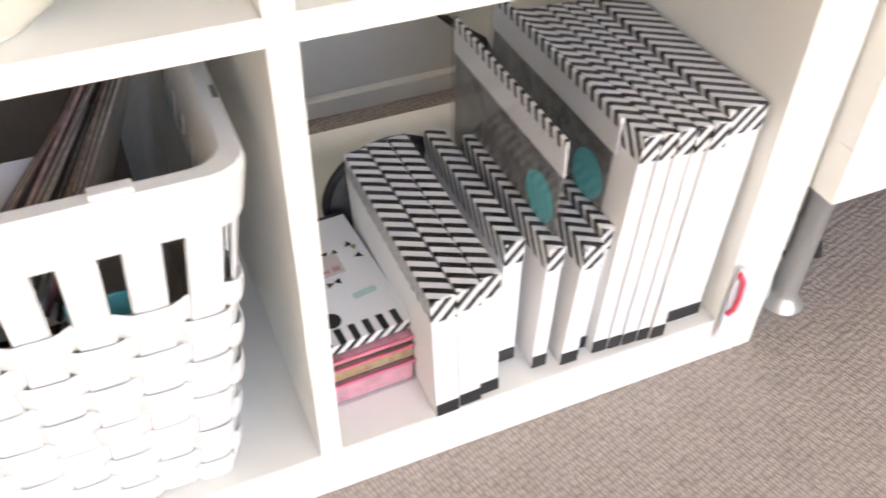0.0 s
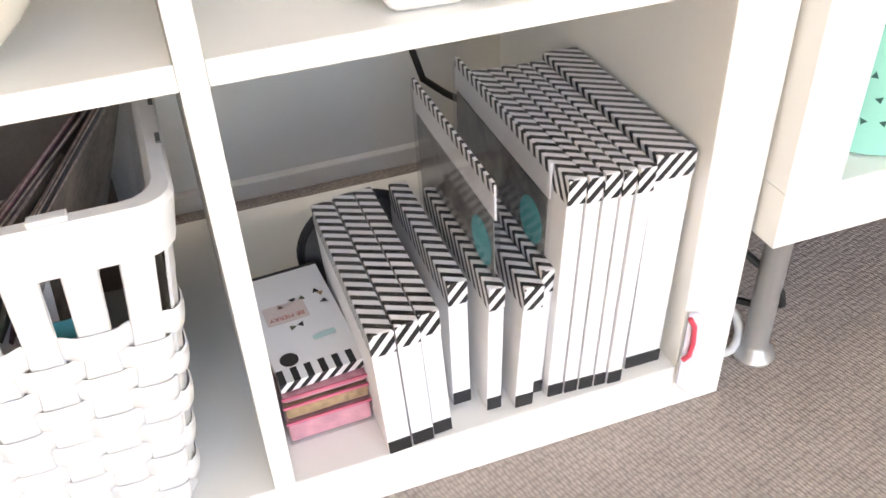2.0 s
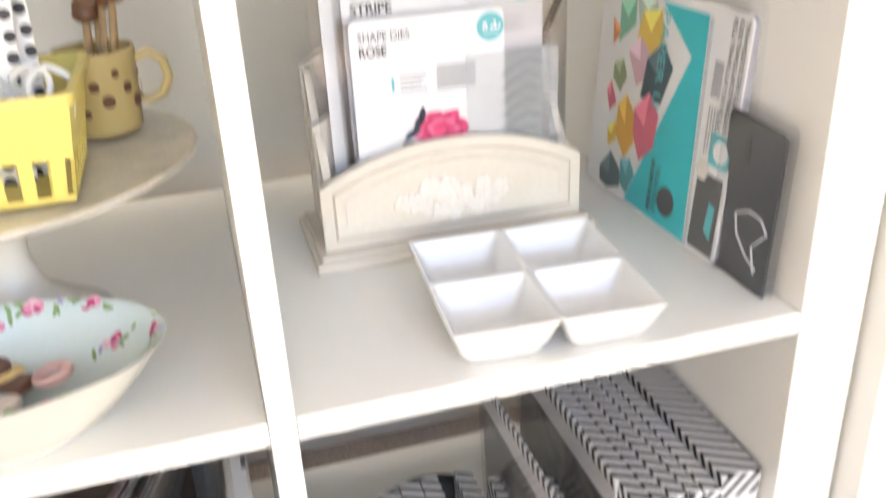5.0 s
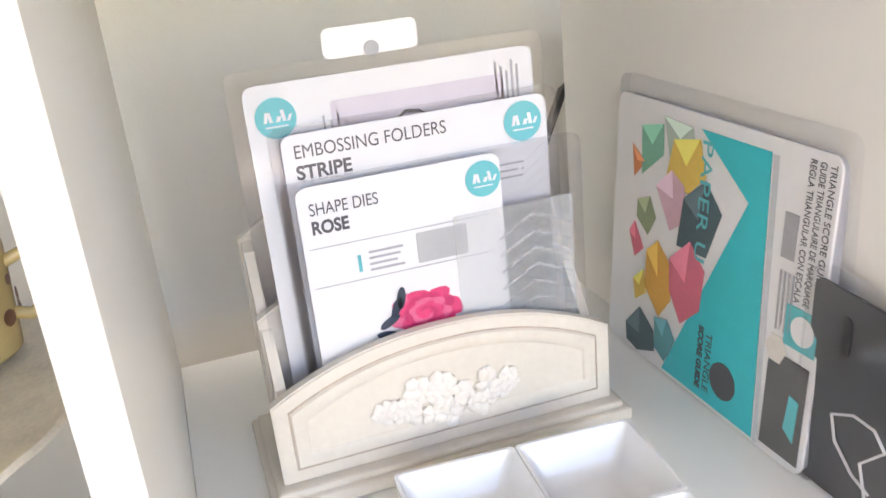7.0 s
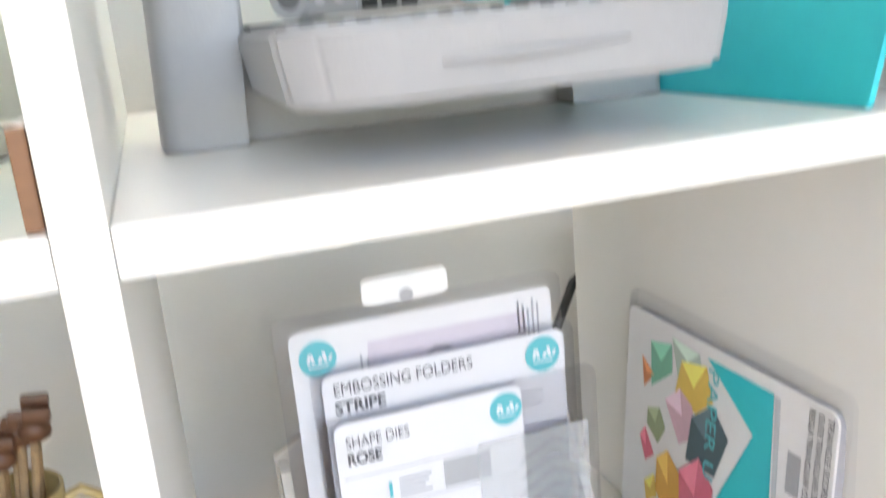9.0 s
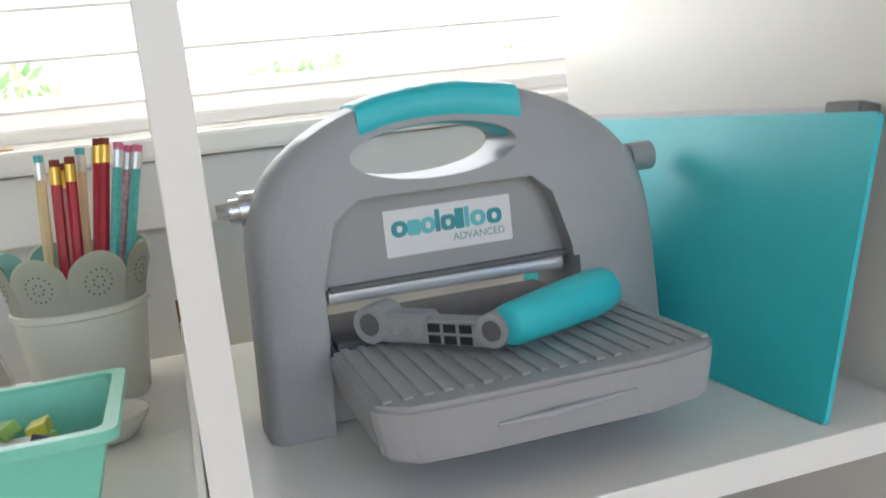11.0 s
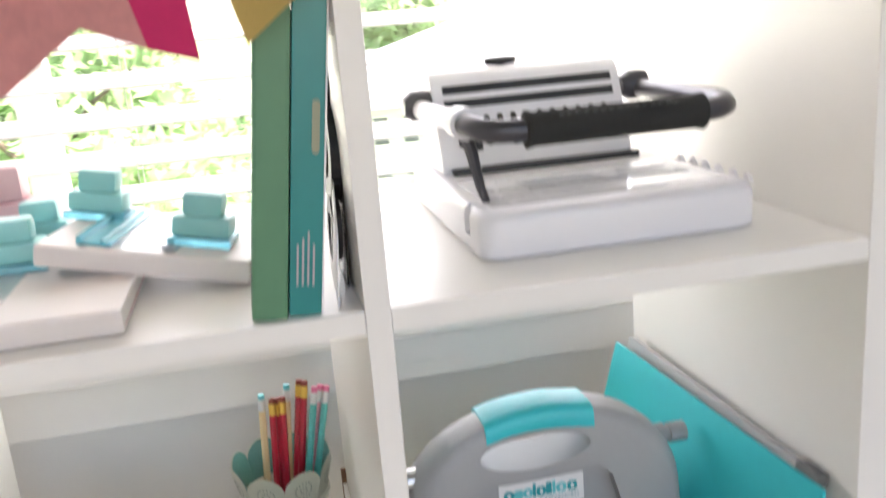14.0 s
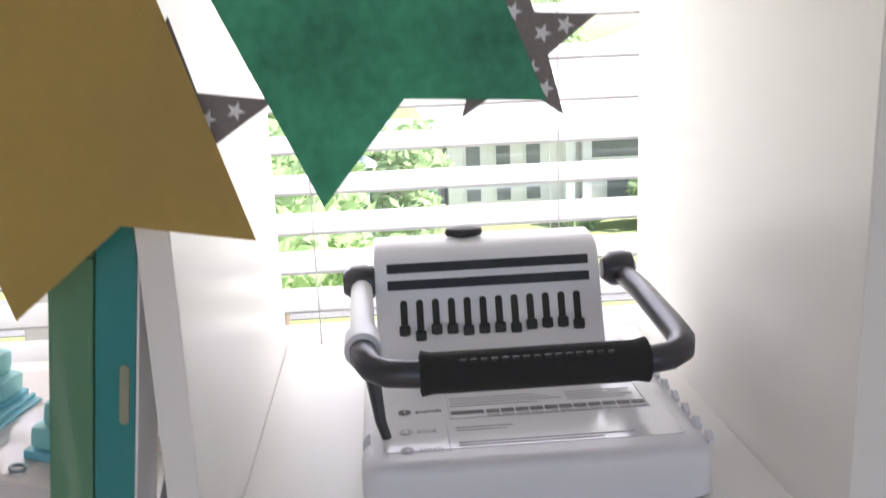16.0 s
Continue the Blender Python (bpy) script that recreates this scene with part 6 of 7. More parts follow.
def trimmer(m, w, d, rail, carriages, label):
    ob = thing("paper_trimmer", m, label, "paper trimmer", "trimmers on the top shelf")
    bm = bmesh.new()
    box(bm, -w / 2, -d / 2, 0, w / 2, d / 2, 0.016, 0.003)
    part("board", bm, IVORY, ob)
    bm = bmesh.new()
    box(bm, w / 2 - 0.0005, -d / 2 + 0.004, 0.004, w / 2 + 0.0003, d / 2 - 0.004, 0.0052)
    part("side_groove", bm, BLUSH, ob)
    bm = bmesh.new()
    box(bm, rail - 0.012, -d / 2 + 0.008, 0.0162, rail + 0.012, d / 2 - 0.006, 0.0188, 0.001)
    box(bm, rail - 0.012, -d / 2 + 0.008, 0.0186, rail - 0.008, d / 2 - 0.006, 0.0225, 0.001)
    box(bm, rail + 0.004, -d / 2 + 0.008, 0.0186, rail + 0.007, d / 2 - 0.006, 0.0215, 0.001)
    part("guide_rail", bm, BLUECLEAR, ob, "clear blue guide rail")
    bm = bmesh.new()
    box(bm, rail + 0.013, -d / 2 + 0.006, 0.0162, rail + 0.055, d / 2 - 0.02, 0.0172)
    part("ruler_plate", bm, CLEAR, ob, "clear ruler plate")
    bm = bmesh.new()
    tube(bm, [(rail + 0.05 + 0.0042 * math.cos(a), -d / 2 + 0.012 + 0.0042 * math.sin(a), 0.0185) for a in [i * 0.4189 for i in range(16)]], 0.0012, 6)
    part("swivel_ring", bm, STEELGREY, ob, "grey ring at the ruler pivot", True)
    for sx, yy in carriages:
        bm = bmesh.new()
        box(bm, sx - 0.0205, yy - 0.013, 0.0222, sx + 0.0205, yy + 0.013, 0.037, 0.003)
        box(bm, sx - 0.0145, yy - 0.01, 0.0365, sx + 0.0145, yy + 0.01, 0.054, 0.0045)
        part("blade_carriage", bm, AQUAP, ob, "aqua blade carriage", True)
        bm = bmesh.new()
        box(bm, sx - 0.0225, yy - 0.0165, 0.0162, sx + 0.0225, yy + 0.0165, 0.022, 0.001)
        part("carriage_base", bm, BLUECLEAR, ob, "clear blue base")
    return ob


STEELGREY = mat("grey_pivot", (0.3, 0.36, 0.38), 0.4, vary=0.05)
trimmer(pose(-0.251, 0.172, Z3), 0.186, 0.3, -0.04, ((0.012, 0.055), (0.006, -0.012)), "ivory paper trimmer board lying flat on the shelf")
trimmer(pose(-0.1445, 0.1555, Z3 + 0.0138, 0, 10, -11), 0.146, 0.11, -0.035, ((-0.058, 0.036), (0.032, -0.012)), "ivory paper trimmer with aqua carriages resting on another")
ob = thing("corner_punch", pose(-0.287, 0.29, Z3 + 0.0165), "blush pink corner punch standing on a trimmer board", "punch")
bm = bmesh.new()
box(bm, -0.045, -0.022, 0, 0.045, 0.022, 0.03, 0.005)
part("body", bm, BLUSH, ob, soft=True)
bm = bmesh.new()
box(bm, -0.026, -0.016, 0.0295, 0.026, 0.016, 0.06, 0.005)
part("press_button", bm, BLUSH, ob, soft=True)
SAGE = mat("sage_green_card", (0.09, 0.25, 0.14), 0.45, vary=0.05, scale=15, coat=0.15)
DTEAL = mat("deep_teal_card", (0.005, 0.235, 0.235), 0.35, vary=0.05, scale=15, coat=0.25)
for x, w, mm, nm, lab in ((-0.0835, 0.0215, SAGE, "storage_box", "sage green slim card box leaning towards the divider"), (-0.0612, 0.0195, DTEAL, "tool_box", "deep teal slim card box with a hang slot")):
    ob = thing(nm, pose(x, 0.008, Z3 + 0.0006, 0, 7.4, 0), lab, "card box")
    bm = bmesh.new()
    box(bm, 0, 0, 0.0, w, 0.042, 0.2 if mm is DTEAL else 0.186, 0.0022 if mm is SAGE else 0.0008)
    part("carton", bm, mm, ob)
    if mm is SAGE:
        bm = bmesh.new()
        box(bm, -0.0005, -0.0005, 0.1864, w + 0.0004, 0.0425, 0.2, 0.002)
        part("lid", bm, mm, ob, "sage green slip lid")
    if mm is DTEAL:
        bm = bmesh.new()
        prism(bm, rounded(0.0045, 0.031, 0.0022, 4, 0.012, 0.1), 0.0006, pose(0, -0.0002, 0, 90))
        part("hang_slot", bm, mat("slot_gold", (0.3, 0.32, 0.22), 0.4), ob, "cut hang slot")
        for k in range(4):
            bar(ob, "text_bar", 0.004 + 0.0032 * k, 0.0052 + 0.0032 * k, 0.02, 0.045 + 0.004 * (k % 3), FAINT)
        bm = bmesh.new()
        box(bm, w, 0.0005, 0.0, w + 0.0012, 0.042, 0.2)
        part("side_card", bm, PAPER, ob, "white card side")
ob = thing("tape_rolls", pose(-0.0245, 0.085, Z3 + 0.0005, 0, 3, 0), "black bundle of glossy tape rolls between box and divider", "tape rolls")
for k, (z, r, t) in enumerate(((0.03, 0.022, 0.006), (0.08, 0.034, 0.007), (0.135, 0.028, 0.006))):
    bm = bmesh.new()
    lathe(bm, [(r * 0.5, -t / 2), (r, -t / 2), (r, t / 2), (r * 0.5, t / 2)], 30, caps=(False, False))
    bmesh.ops.rotate(bm, cent=(0, 0, 0), matrix=Matrix.Rotation(radians(90), 3, "Y"), verts=bm.verts)
    bmesh.ops.translate(bm, vec=(0.0015 * k, -0.01 + 0.012 * k, z + 0.006), verts=bm.verts)
    part("roll", bm, BLACK, ob, soft=True)
bm = bmesh.new()
box(bm, 0.0045, -0.03, 0, 0.006, 0.05, 0.16)
part("backing", bm, mat("black_gloss", (0.025, 0.022, 0.022), 0.2, vary=0.4), ob)
ob = thing("paper_sheet", pose(-0.031, 0.012, Z3 + 0.0005, 0, 5, -3), "loose white paper sheet standing beside the boxes", "paper")
bm = bmesh.new()
prism(bm, [(0, 0), (0.1, 0), (0.1, 0.05), (0.05, 0.075), (0, 0.045)], 0.001, pose(0, 0, 0, 90, 0, 90))
part("sheet", bm, PAPER, ob)

# ---- banner of paper flags in front of the top row ----
banner = thing("paper_banner", pose(0, -0.02, FULL + 0.02), "string of fishtail paper flags and silver stars", "banner")
bm = bmesh.new()
tube(bm, [(-0.34 + 0.044 * k, 0.0012 * (-1) ** k, -0.03 - 0.012 * math.sin(math.pi * k / 15)) for k in range(16)], 0.0009, 6)
part("string", bm, twine, banner, "thin white string", True)


def flag_material(name, color, weave=0.0, cloud=0.1, sc=18):
    m = mat(name, color, 0.65, vary=cloud, scale=sc, bump=0.25 if weave else 0.0, bump_scale=900)
    n, l = m.node_tree.nodes, m.node_tree.links
    b = n["Principled BSDF"]
    out = n["Material Output"]
    tl, mx = n.new("ShaderNodeBsdfTranslucent"), n.new("ShaderNodeMixShader")
    l.new(b.inputs["Base Color"].links[0].from_socket, tl.inputs["Color"])
    mx.inputs[0].default_value = 0.3
    l.new(b.outputs[0], mx.inputs[1])
    l.new(tl.outputs[0], mx.inputs[2])
    l.new(mx.outputs[0], out.inputs["Surface"])
    return m


GOLDF = flag_material("mustard_paper", (0.56, 0.405, 0.12), 1, 0.06)
GREENF = flag_material("green_watercolour", (0.07, 0.42, 0.25), 0, 0.5, 16)
MAGF = flag_material("magenta_paper", (0.650, 0.026, 0.156), 0, 0.08)
DUSTF = flag_material("dusty_pink_paper", (0.650, 0.312, 0.299), 0, 0.2)
Z0B = -(FULL + 0.02)


def flag(pts, material, y, label):
    """A fishtail flag from its outline in x and world height."""
    bm = bmesh.new()
    prism(bm, [(x, z + Z0B) for x, z in pts], 0.0005, pose(0, y, 0, 90))
    return part("flag", bm, material, banner, label)


flag([(-0.0645, 1.2665), (-0.0145, 1.3065), (0.0425, 1.2968), (-0.008, 1.462), (-0.118, 1.462)], GOLDF, -0.002, "mustard linen paper flag")
flag([(0.073, 1.3095), (0.1105, 1.355), (0.1725, 1.352), (0.128, 1.462), (0.004, 1.462)], GREENF, 0.001, "green watercolour paper flag")
flag([(-0.09, 1.2605), (-0.1145, 1.268), (-0.137, 1.36), (-0.15, 1.45), (-0.108, 1.45), (-0.1005, 1.375)], MAGF, -0.003, "magenta paper flag edge")
flag([(-0.1145, 1.268), (-0.146, 1.281), (-0.195, 1.245), (-0.25, 1.45), (-0.15, 1.45), (-0.137, 1.36)], DUSTF, -0.003, "dusty pink paper flag")
SILVERG = mat("grey_glitter_card", (0.2, 0.175, 0.16), 0.45, vary=0.2, scale=400)


def star_points(cx, cz, r, turn, k=0.42):
    return [(cx + (r if i % 2 == 0 else r * k) * math.sin(radians(turn + 36 * i)), cz + (r if i % 2 == 0 else r * k) * math.cos(radians(turn + 36 * i))) for i in range(10)]


for cx, cz, r, turn, y in ((0.1585, 1.3765, 0.0385, 1, 0.0035), (0.0097, 1.3465, 0.047, 5, 0.003)):
    bm = bmesh.new()
    prism(bm, [(x, z + Z0B) for x, z in star_points(cx, cz, r, turn)][::-1], 0.0008, pose(0, y, 0, 90))
    st = part("star", bm, SILVERG, banner, "grey glitter star with small star cut-outs")
    for i in range(5):
        for q in (0.35, 0.62):
            a = radians(turn + 72 * i)
            patch(st, "star_hole", [(x, z + Z0B) for x, z in star_points(cx + r * q * math.sin(a), cz + r * q * math.cos(a), 0.0042, turn + 20)][::-1], PAPER, pose(0, y - 0.001, 0, 90))
# ---- neighbouring bench on legs ----
bench = thing("bench_unit", pose(0.388, -0.023, 0), "white open bench unit on grey metal legs", "bench unit")
BZ = 0.178
for nm, c in (("bottom_board", (0, 0, BZ, 1.2, 0.39, BZ + 0.05)), ("side_panel", (0, 0, BZ + 0.0502, 0.05, 0.39, 0.6)), ("side_panel", (1.15, 0, BZ + 0.0502, 1.2, 0.39, 0.6)), ("top_board", (0, 0, 0.6002, 1.2, 0.39, 0.65)), ("back_panel", (0.0505, 0.38, BZ + 0.0502, 1.1495, 0.39, 0.6))):
    bm = bmesh.new()
    box(bm, *c, 0.0012)
    part(nm, bm, WHITE, bench)
LEG = mat("satin_steel", (0.5, 0.5, 0.5), 0.38, 0.7, vary=0.06)
for x, y in ((0.056, 0.052), (1.15, 0.055), (0.054, 0.335), (1.15, 0.335)):
    bm = bmesh.new()
    lathe(bm, [(0.019, 0), (0.0205, 0.003), (0.019, 0.007), (0.014, 0.012), (0.0118, 0.018), (0.0118, 0.17), (0.015, 0.1775)], 28, (x, y, 0))
    part("leg", bm, LEG, bench, "grey metal leg", True)
DRUM = mat("mint_metal", (0.3, 0.7, 0.58), 0.4, vary=0.03)
drum = thing("pierced_drum", pose(0.521, 0.052, BZ + 0.0505), "mint drum basket pierced with small triangles", "basket")
bm = bmesh.new()
lathe(bm, [(0.066, 0), (0.069, 0.002), (0.071, 0.28), (0.069, 0.28), (0.067, 0.004), (0.002, 0.003)], 64)
part("body", bm, DRUM, drum, soft=True)
# dark mint patches paint the shaded inside seen through the triangles
DK = mat("triangle_hole_shade", (0.03, 0.12, 0.1), 0.7)
tri = [(-0.0028, -0.002), (0.0028, -0.002), (0, 0.0032)]
for row in range(13):
    for k in range(15):
        a = math.radians(140 + 12 * k + 6 * (row % 2))
        z = 0.03 + 0.019 * row
        r = 0.0693 + 0.002 * z / 0.28
        ob = patch(drum, "triangle_cut", tri, DK, pose(r * math.cos(a), r * math.sin(a), z, 90, 0, math.degrees(a) + 90) @ pose(0, 0, 0, 0, 0, 40 * ((row + k) % 3)), thick=0.0003)
CORD = mat("black_cord", (0.02, 0.02, 0.02), 0.5)
bm = bmesh.new()
tube(bm, [(0.405, 0.08, 0.13), (0.42, 0.06, 0.12), (0.44, 0.035, 0.1), (0.452, 0.02, 0.08), (0.456, 0.02, 0.066), (0.448, 0.03, 0.056), (0.43, 0.06, 0.05), (0.41, 0.12, 0.045), (0.4, 0.2, 0.02), (0.4, 0.28, 0.006), (0.42, 0.4, 0.005)], 0.0035, 8)
tagged(mesh("power_cord", bm, CORD, True), "black power cord looping round the bench leg", "cord")
bm = bmesh.new()
tube(bm, [(0.418 + 0.017 * math.cos(t), 0.045 + 0.01 * math.sin(t), 0.026 + 0.02 * math.sin(t)) for t in [i * 0.4189 for i in range(16)]], 0.0045, 10)
tagged(mesh("cable_ring", bm, mat("white_cable", (0.7, 0.7, 0.69), 0.4), True), "coiled white cable standing beside the bench leg", "cable")
bm = bmesh.new()
tube(bm, [(0.42, 0.45, 0.6), (0.39, 0.44, 0.575), (0.352, 0.43, 0.555), (0.318, 0.43, 0.48), (0.28, 0.445, 0.38), (0.254, 0.45, 0.27), (0.249, 0.45, 0.18), (0.262, 0.45, 0.135), (0.29, 0.45, 0.11), (0.33, 0.455, 0.08), (0.37, 0.46, 0.004)], 0.0042, 8)
tagged(mesh("power_cord", bm, CORD, True), "black power cord hanging behind the shelving unit", "cord")
bm = bmesh.new()
box(bm, XL, 0.486, 0.0, XR, 0.4995, 0.024, 0.002)
tagged(mesh("baseboard", bm, TRIM), "low white painted baseboard strip", "baseboard", kind="structure")

# ---- window frame, catches ----
win = thing("window_1", pose(0, 0, 0), "white framed window behind the blind", "window", kind="structure")
for c in ((WX0, 0.615, 0.926, WX1, 0.65, 0.962), (WX0, 0.615, WZ1 - 0.04, WX1, 0.65, WZ1), (WX0, 0.615, 0.9622, WX0 + 0.04, 0.65, WZ1 - 0.0402), (WX1 - 0.04, 0.615, 0.9622, WX1, 0.65, WZ1 - 0.0402), (-0.335, 0.615, 0.9622, -0.295, 0.65, WZ1 - 0.0402)):
    bm = bmesh.new()
    box(bm, *c, 0.003)
    part("window_frame", bm, TRIM, win)
for x0, x1 in ((WX0 + 0.041, -0.336), (-0.294, WX1 - 0.041)):
    bm = bmesh.new()
    box(bm, x0, 0.63, 0.9625, x1, 0.634, WZ1 - 0.041)
    pn = part("pane", bm, PANE, win, "clear glass pane")
    pn.visible_shadow = False
bm = bmesh.new()
box(bm, WX0 + 0.005, -0.025, 0.93, WX1 - 0.005, 0.02, 0.944, 0.003)
part("bottom_rail", bm, SLAT, blind, "white bottom rail")
for x in (-0.2, 0.02, 0.29, 0.5):
    for dy in (-0.024, 0.024):
        bm = bmesh.new()
        tube(bm, [(x, dy, 0.94), (x, dy, 2.0)], 0.0007, 5)
        part("ladder_cord", bm, twine, blind)
CATCH = mat("brass_catch", (0.5, 0.38, 0.25), 0.4, 0.5)
for x in (-0.33, -0.14, 0.245):
    ob = thing("window_catch", pose(x, 0.49, 0.9262), "small brass cord cleat on the window sill", "cleat", "cleats on the sill")
    bm = bmesh.new()
    lathe(bm, [(0.008, 0), (0.0085, 0.002), (0.005, 0.0045), (0.001, 0.005)], 16)
    part("base", bm, CATCH, ob, soft=True)
    if x < -0.3:
        bm = bmesh.new()
        tube(bm, [(0, 0, 0.004), (-0.006, 0.002, 0.022), (-0.014, 0.004, 0.046)], [0.004, 0.0028, 0.0022], 8)
        part("lever", bm, CATCH, ob, soft=True)

# ---- outside ----
GZ = -2.95
GRASS = mat("lawn", (0.26, 0.31, 0.12), 0.9, vary=0.35, scale=1.5)
ROAD = mat("asphalt", (0.22, 0.22, 0.22), 0.9, vary=0.1, scale=2)
bm = bmesh.new()
bmesh.ops.create_grid(bm, x_segments=8, y_segments=8, size=400)
bmesh.ops.translate(bm, vec=(0, 402, GZ), verts=bm.verts)
tagged(mesh("ground", bm, GRASS), "bright green lawn reaching far beyond the street", "lawn", kind="structure")
bm = bmesh.new()
box(bm, -80, 13.2, GZ - 0.2, 80, 15.4, GZ + 0.02)
tagged(mesh("road", bm, ROAD), "pale grey asphalt street between lawns", "road", kind="structure")
HW = mat("white_weatherboard", (0.8, 0.79, 0.76), 0.6, vary=0.04, scale=2)
ROOF = mat("pale_metal_roof", (0.72, 0.72, 0.72), 0.45, vary=0.05, scale=1)
DARKG = mat("dark_window", (0.15, 0.17, 0.19), 0.12, vary=0.2)
house = thing("house", pose(3.8, 20.0, GZ + 0.2), "white single storey house with dark windows and pale roof", "house")
bm = bmesh.new()
box(bm, -2.2, 0, -0.3, 14, 9, 2.1)
part("wall", bm, HW, house)
bm = bmesh.new()
vs = [bm.verts.new(p) for p in ((-2.6, -0.5, 2.05), (14.5, -0.5, 2.05), (14.5, 9.5, 2.05), (-2.6, 9.5, 2.05), (4.0, 4.5, 4.35), (10, 4.5, 4.35))]
for f in ((0, 1, 5, 4), (1, 2, 5), (2, 3, 4, 5), (3, 0, 4), (3, 2, 1, 0)):
    bm.faces.new([vs[i] for i in f])
part("roof", bm, ROOF, house, "pale metal roof")
bm = bmesh.new()
box(bm, -2.62, -0.58, 2.0, 14.5, -0.5, 2.14)
part("gutter", bm, TRIM, house, "white gutter along the eave")
FRAMEW = mat("white_window_frame", (0.8, 0.8, 0.79), 0.5)
for x0, x1, z0, z1 in [(-1.765 + 0.71 * k, -1.435 + 0.71 * k, z0, z1) for k in range(3) for z0, z1 in ((1.13, 1.75), (0.34, 0.62))] + [(1.15, 2.7, 1.25, 1.85), (1.6, 2.7, 0.1, 0.85), (3.6, 5.0, 0.9, 1.8), (6.2, 7.8, 0.9, 1.8)]:
    bm = bmesh.new()
    box(bm, x0 - 0.05, -0.05, z0 - 0.05, x1 + 0.05, -0.005, z1 + 0.05)
    w_ = part("window", bm, FRAMEW, house, "white framed dark window")
    bm = bmesh.new()
    box(bm, x0, -0.07, z0, x1, -0.051, z1)
    part("pane", bm, DARKG, w_)
for x in (0.55, 0.95):
    bm = bmesh.new()
    box(bm, x, -0.3, -0.25, x + 0.22, -0.02, 1.99)
    part("porch_post", bm, HW, house)
garage = thing("garage", pose(-2.3, 20.5, GZ + 0.2), "grey garage beside the white house", "garage")
bm = bmesh.new()
box(bm, -2.2, 0, -0.3, 3.85, 5, 1.7)
part("wall", bm, mat("grey_render", (0.42, 0.42, 0.43), 0.7, vary=0.06, scale=1), garage)
bm = bmesh.new()
box(bm, -2.5, -0.4, 1.71, 3.9, 5.2, 1.85)
part("roof", bm, ROOF, garage)
bm = bmesh.new()
box(bm, -1.2, -0.05, 0.05, 1.6, -0.01, 1.5)
part("door", bm, mat("dark_door", (0.16, 0.16, 0.17), 0.5), garage, "dark roller door")
bin_ = thing("wheelie_bin", pose(1.05, 19.9, GZ), "dark green wheelie bin beside the garage", "bin")
bm = bmesh.new()
ring_surface(bm, [[(x - w, y - w, z) for x, y in rounded(2 * w, 2 * w, 0.04, 3)] for w, z in ((0.2, 0.0), (0.26, 0.85))])
part("body", bm, mat("bin_green", (0.1, 0.26, 0.16), 0.5), bin_)
bm = bmesh.new()
box(bm, -0.28, -0.3, 0.85, 0.28, 0.28, 0.92, 0.02)
part("lid", bm, mat("bin_lid", (0.1, 0.22, 0.14), 0.5), bin_)
post = thing("street_lamp", pose(-0.2, 13.9, GZ), "slate blue street lamp post with a flat cap", "street lamp")
POLE = mat("slate_paint", (0.22, 0.27, 0.34), 0.5, vary=0.05)
bm = bmesh.new()
tube(bm, [(0, 0, 0), (0, 0, 0.3), (0, 0, 2.3)], [0.06, 0.045, 0.04], 10)
part("pole", bm, POLE, post, soft=True)
bm = bmesh.new()
lathe(bm, [(0.05, 2.3), (0.2, 2.34), (0.17, 2.42), (0.05, 2.5), (0.001, 2.51)], 20)
part("cap", bm, POLE, post, soft=True)

LEAF = mat("leaf_green", (0.42, 0.58, 0.3), 0.8, vary=0.25, scale=2.5)
ln_, ll_ = LEAF.node_tree.nodes, LEAF.node_tree.links
tl_, mx_ = ln_.new("ShaderNodeBsdfTranslucent"), ln_.new("ShaderNodeMixShader")
ll_.new(ln_["Principled BSDF"].inputs["Base Color"].links[0].from_socket, tl_.inputs["Color"])
mx_.inputs[0].default_value = 0.55
ll_.new(ln_["Principled BSDF"].outputs[0], mx_.inputs[1])
ll_.new(tl_.outputs[0], mx_.inputs[2])
ll_.new(mx_.outputs[0], ln_["Material Output"].inputs["Surface"])
BARK = mat("bark", (0.16, 0.12, 0.09), 0.9, vary=0.3, scale=20)


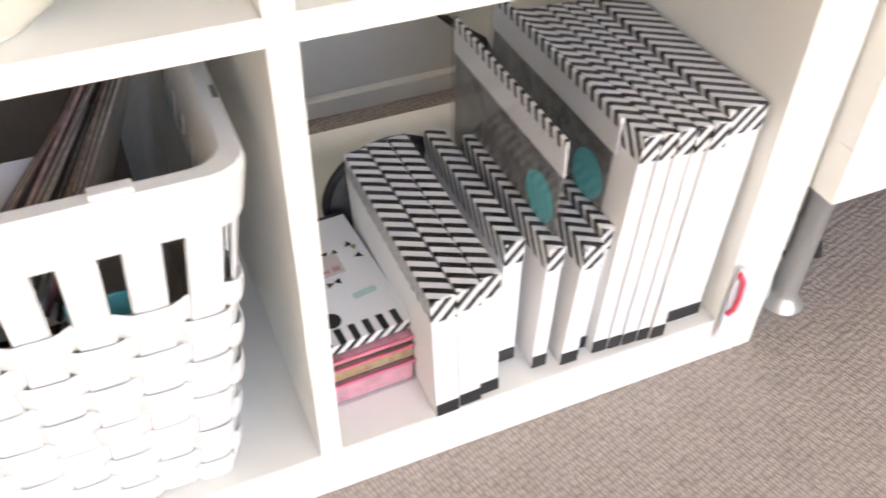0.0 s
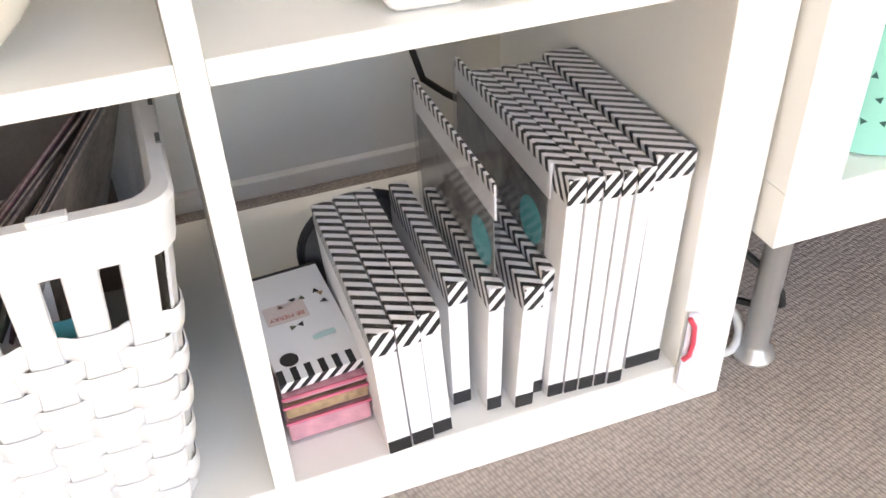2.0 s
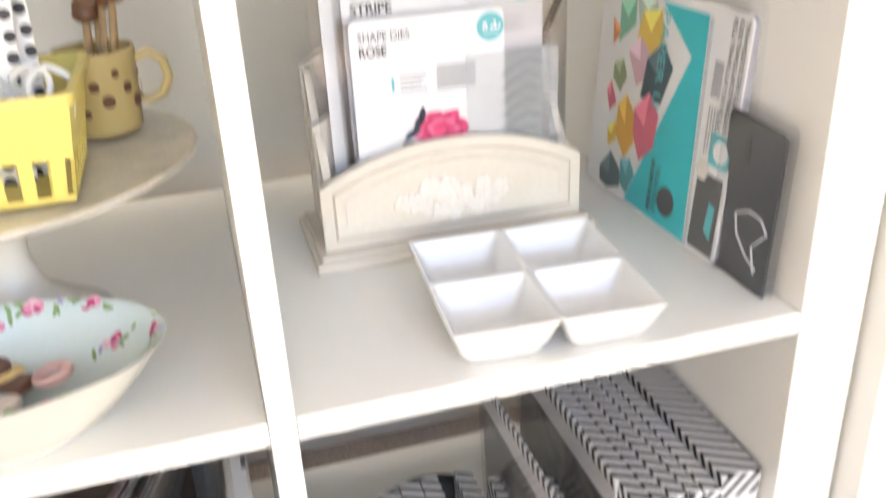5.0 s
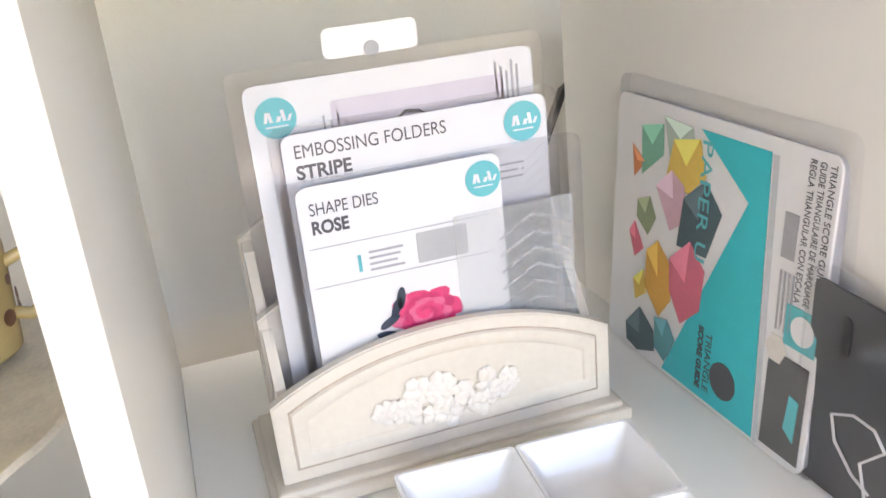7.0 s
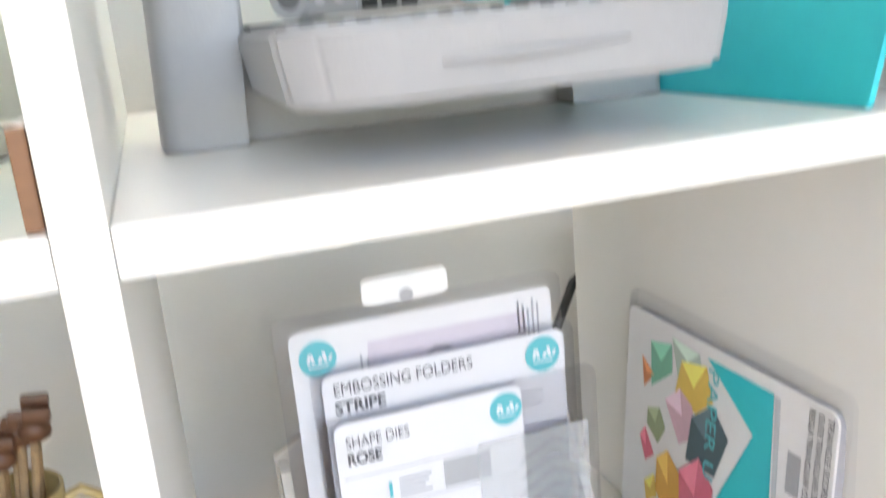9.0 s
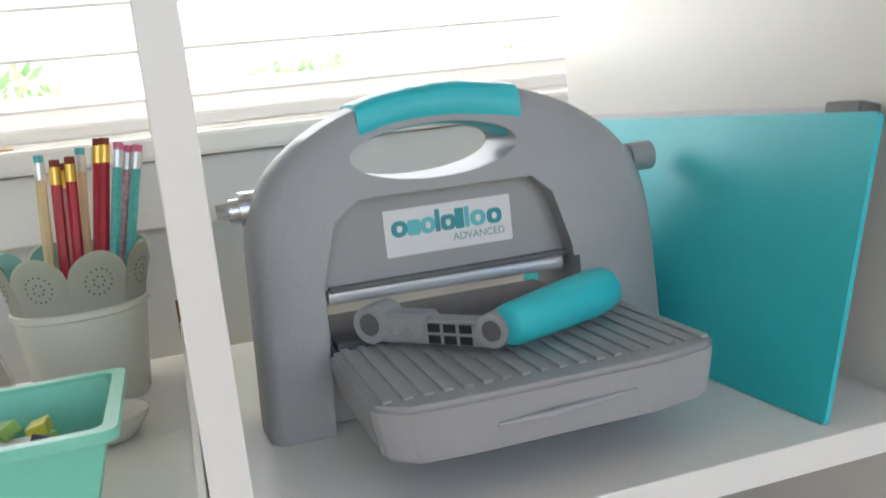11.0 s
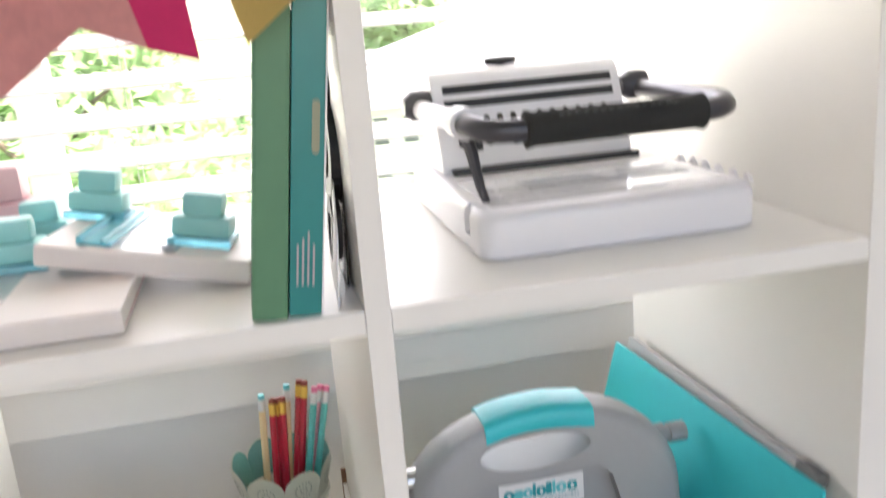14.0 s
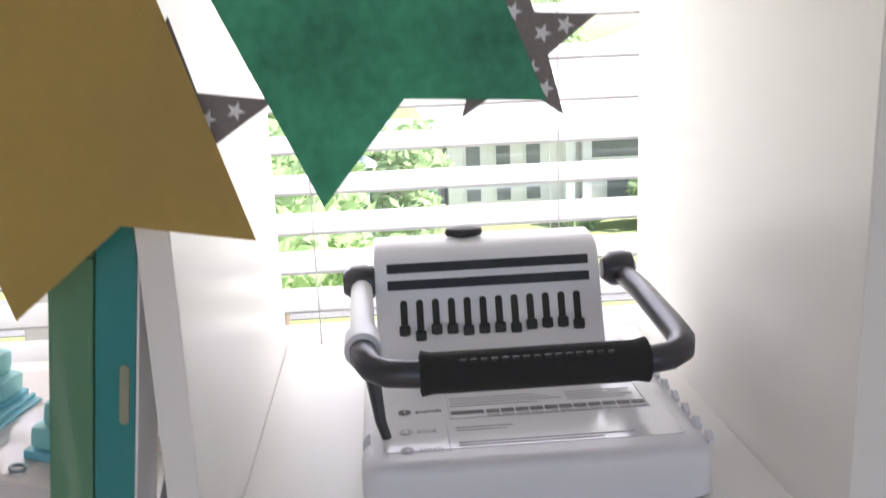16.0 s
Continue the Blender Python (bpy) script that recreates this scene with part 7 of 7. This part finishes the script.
def leafy(name, x, y, z0, height, spread, seed, count, label, category, trunk=True, size=0.16):
    rnd_ = random.Random(seed)
    ob = thing(name, pose(x, y, z0), label, category)
    if trunk:
        bm = bmesh.new()
        tube(bm, [(0, 0, 0), (0.05, 0.02, height * 0.3), (-0.03, 0.05, height * 0.6), (0.02, 0, height * 0.85)], [0.14, 0.11, 0.07, 0.02], 8)
        for k in range(6):
            a = k * 1.1
            tube(bm, [(0.02, 0.02, height * (0.35 + 0.06 * k)), (spread * 0.35 * math.cos(a), spread * 0.35 * math.sin(a), height * (0.5 + 0.06 * k)), (spread * 0.65 * math.cos(a), spread * 0.65 * math.sin(a), height * (0.6 + 0.055 * k))], [0.05, 0.03, 0.008], 6)
        part("trunk", bm, BARK, ob)
    verts, faces = [], []
    blobs = [(spread * 0.62 * rnd_.uniform(-1, 1), spread * 0.62 * rnd_.uniform(-1, 1), height * rnd_.uniform(0.35 if trunk else 0.12, 0.9), spread * rnd_.uniform(0.25, 0.45)) for _ in range(16)]
    for _ in range(count):
        bx, by, bz, br = rnd_.choice(blobs)
        d = Vector((rnd_.gauss(0, 1), rnd_.gauss(0, 1), rnd_.gauss(0, 0.8))).normalized() * br * rnd_.uniform(0.55, 1.05)
        c = Vector((bx, by, max(0.05, bz + d.z))) + Vector((d.x, d.y, 0))
        u = Vector((rnd_.gauss(0, 1), rnd_.gauss(0, 1), rnd_.gauss(0, 1))).normalized()
        v = u.orthogonal().normalized()
        s = size * rnd_.uniform(0.5, 1.2)
        i = len(verts)
        verts += [c - u * s, c + v * s * 0.4, c + u * s, c - v * s * 0.4]
        faces.append((i, i + 1, i + 2, i + 3))
    me = bpy.data.meshes.new("crown")
    me.from_pydata([tuple(p) for p in verts], [], faces)
    me.materials.append(LEAF)
    cr = new("crown", me)
    cr.parent = ob
    return ob


leafy("tree", -2.2, 9.5, GZ, 4.5, 2.4, 1, 11000, "leafy green tree in the front garden", "tree")
leafy("tree", -1.6, 12.5, GZ, 3.2, 1.5, 2, 3800, "young leafy tree by the street", "tree")
leafy("tree", 0.2, 16.2, GZ, 2.8, 1.35, 3, 3400, "leafy tree across the street", "tree")
leafy("tree", 13.5, 33, GZ, 5.3, 3.6, 4, 4500, "leafy tree behind the white house", "tree")
leafy("tree", -8, 24, GZ, 7.5, 3.8, 5, 6000, "tall leafy tree behind the houses", "tree", size=0.3)
leafy("tree", 5.4, 33, GZ, 5.5, 3.6, 6, 6000, "tall leafy tree behind the houses", "tree", size=0.35)
leafy("shrub", 4.6, 19.2, GZ, 0.45, 0.6, 7, 1200, "low green shrub before the house wall", "shrub", False)
leafy("shrub", 6.4, 18.7, GZ, 1.3, 0.8, 8, 1500, "low green shrub before the house wall", "shrub", False)
leafy("shrub", -3.2, 18.7, GZ, 1.2, 1.1, 9, 1500, "low green shrub beside the garage", "shrub", False)
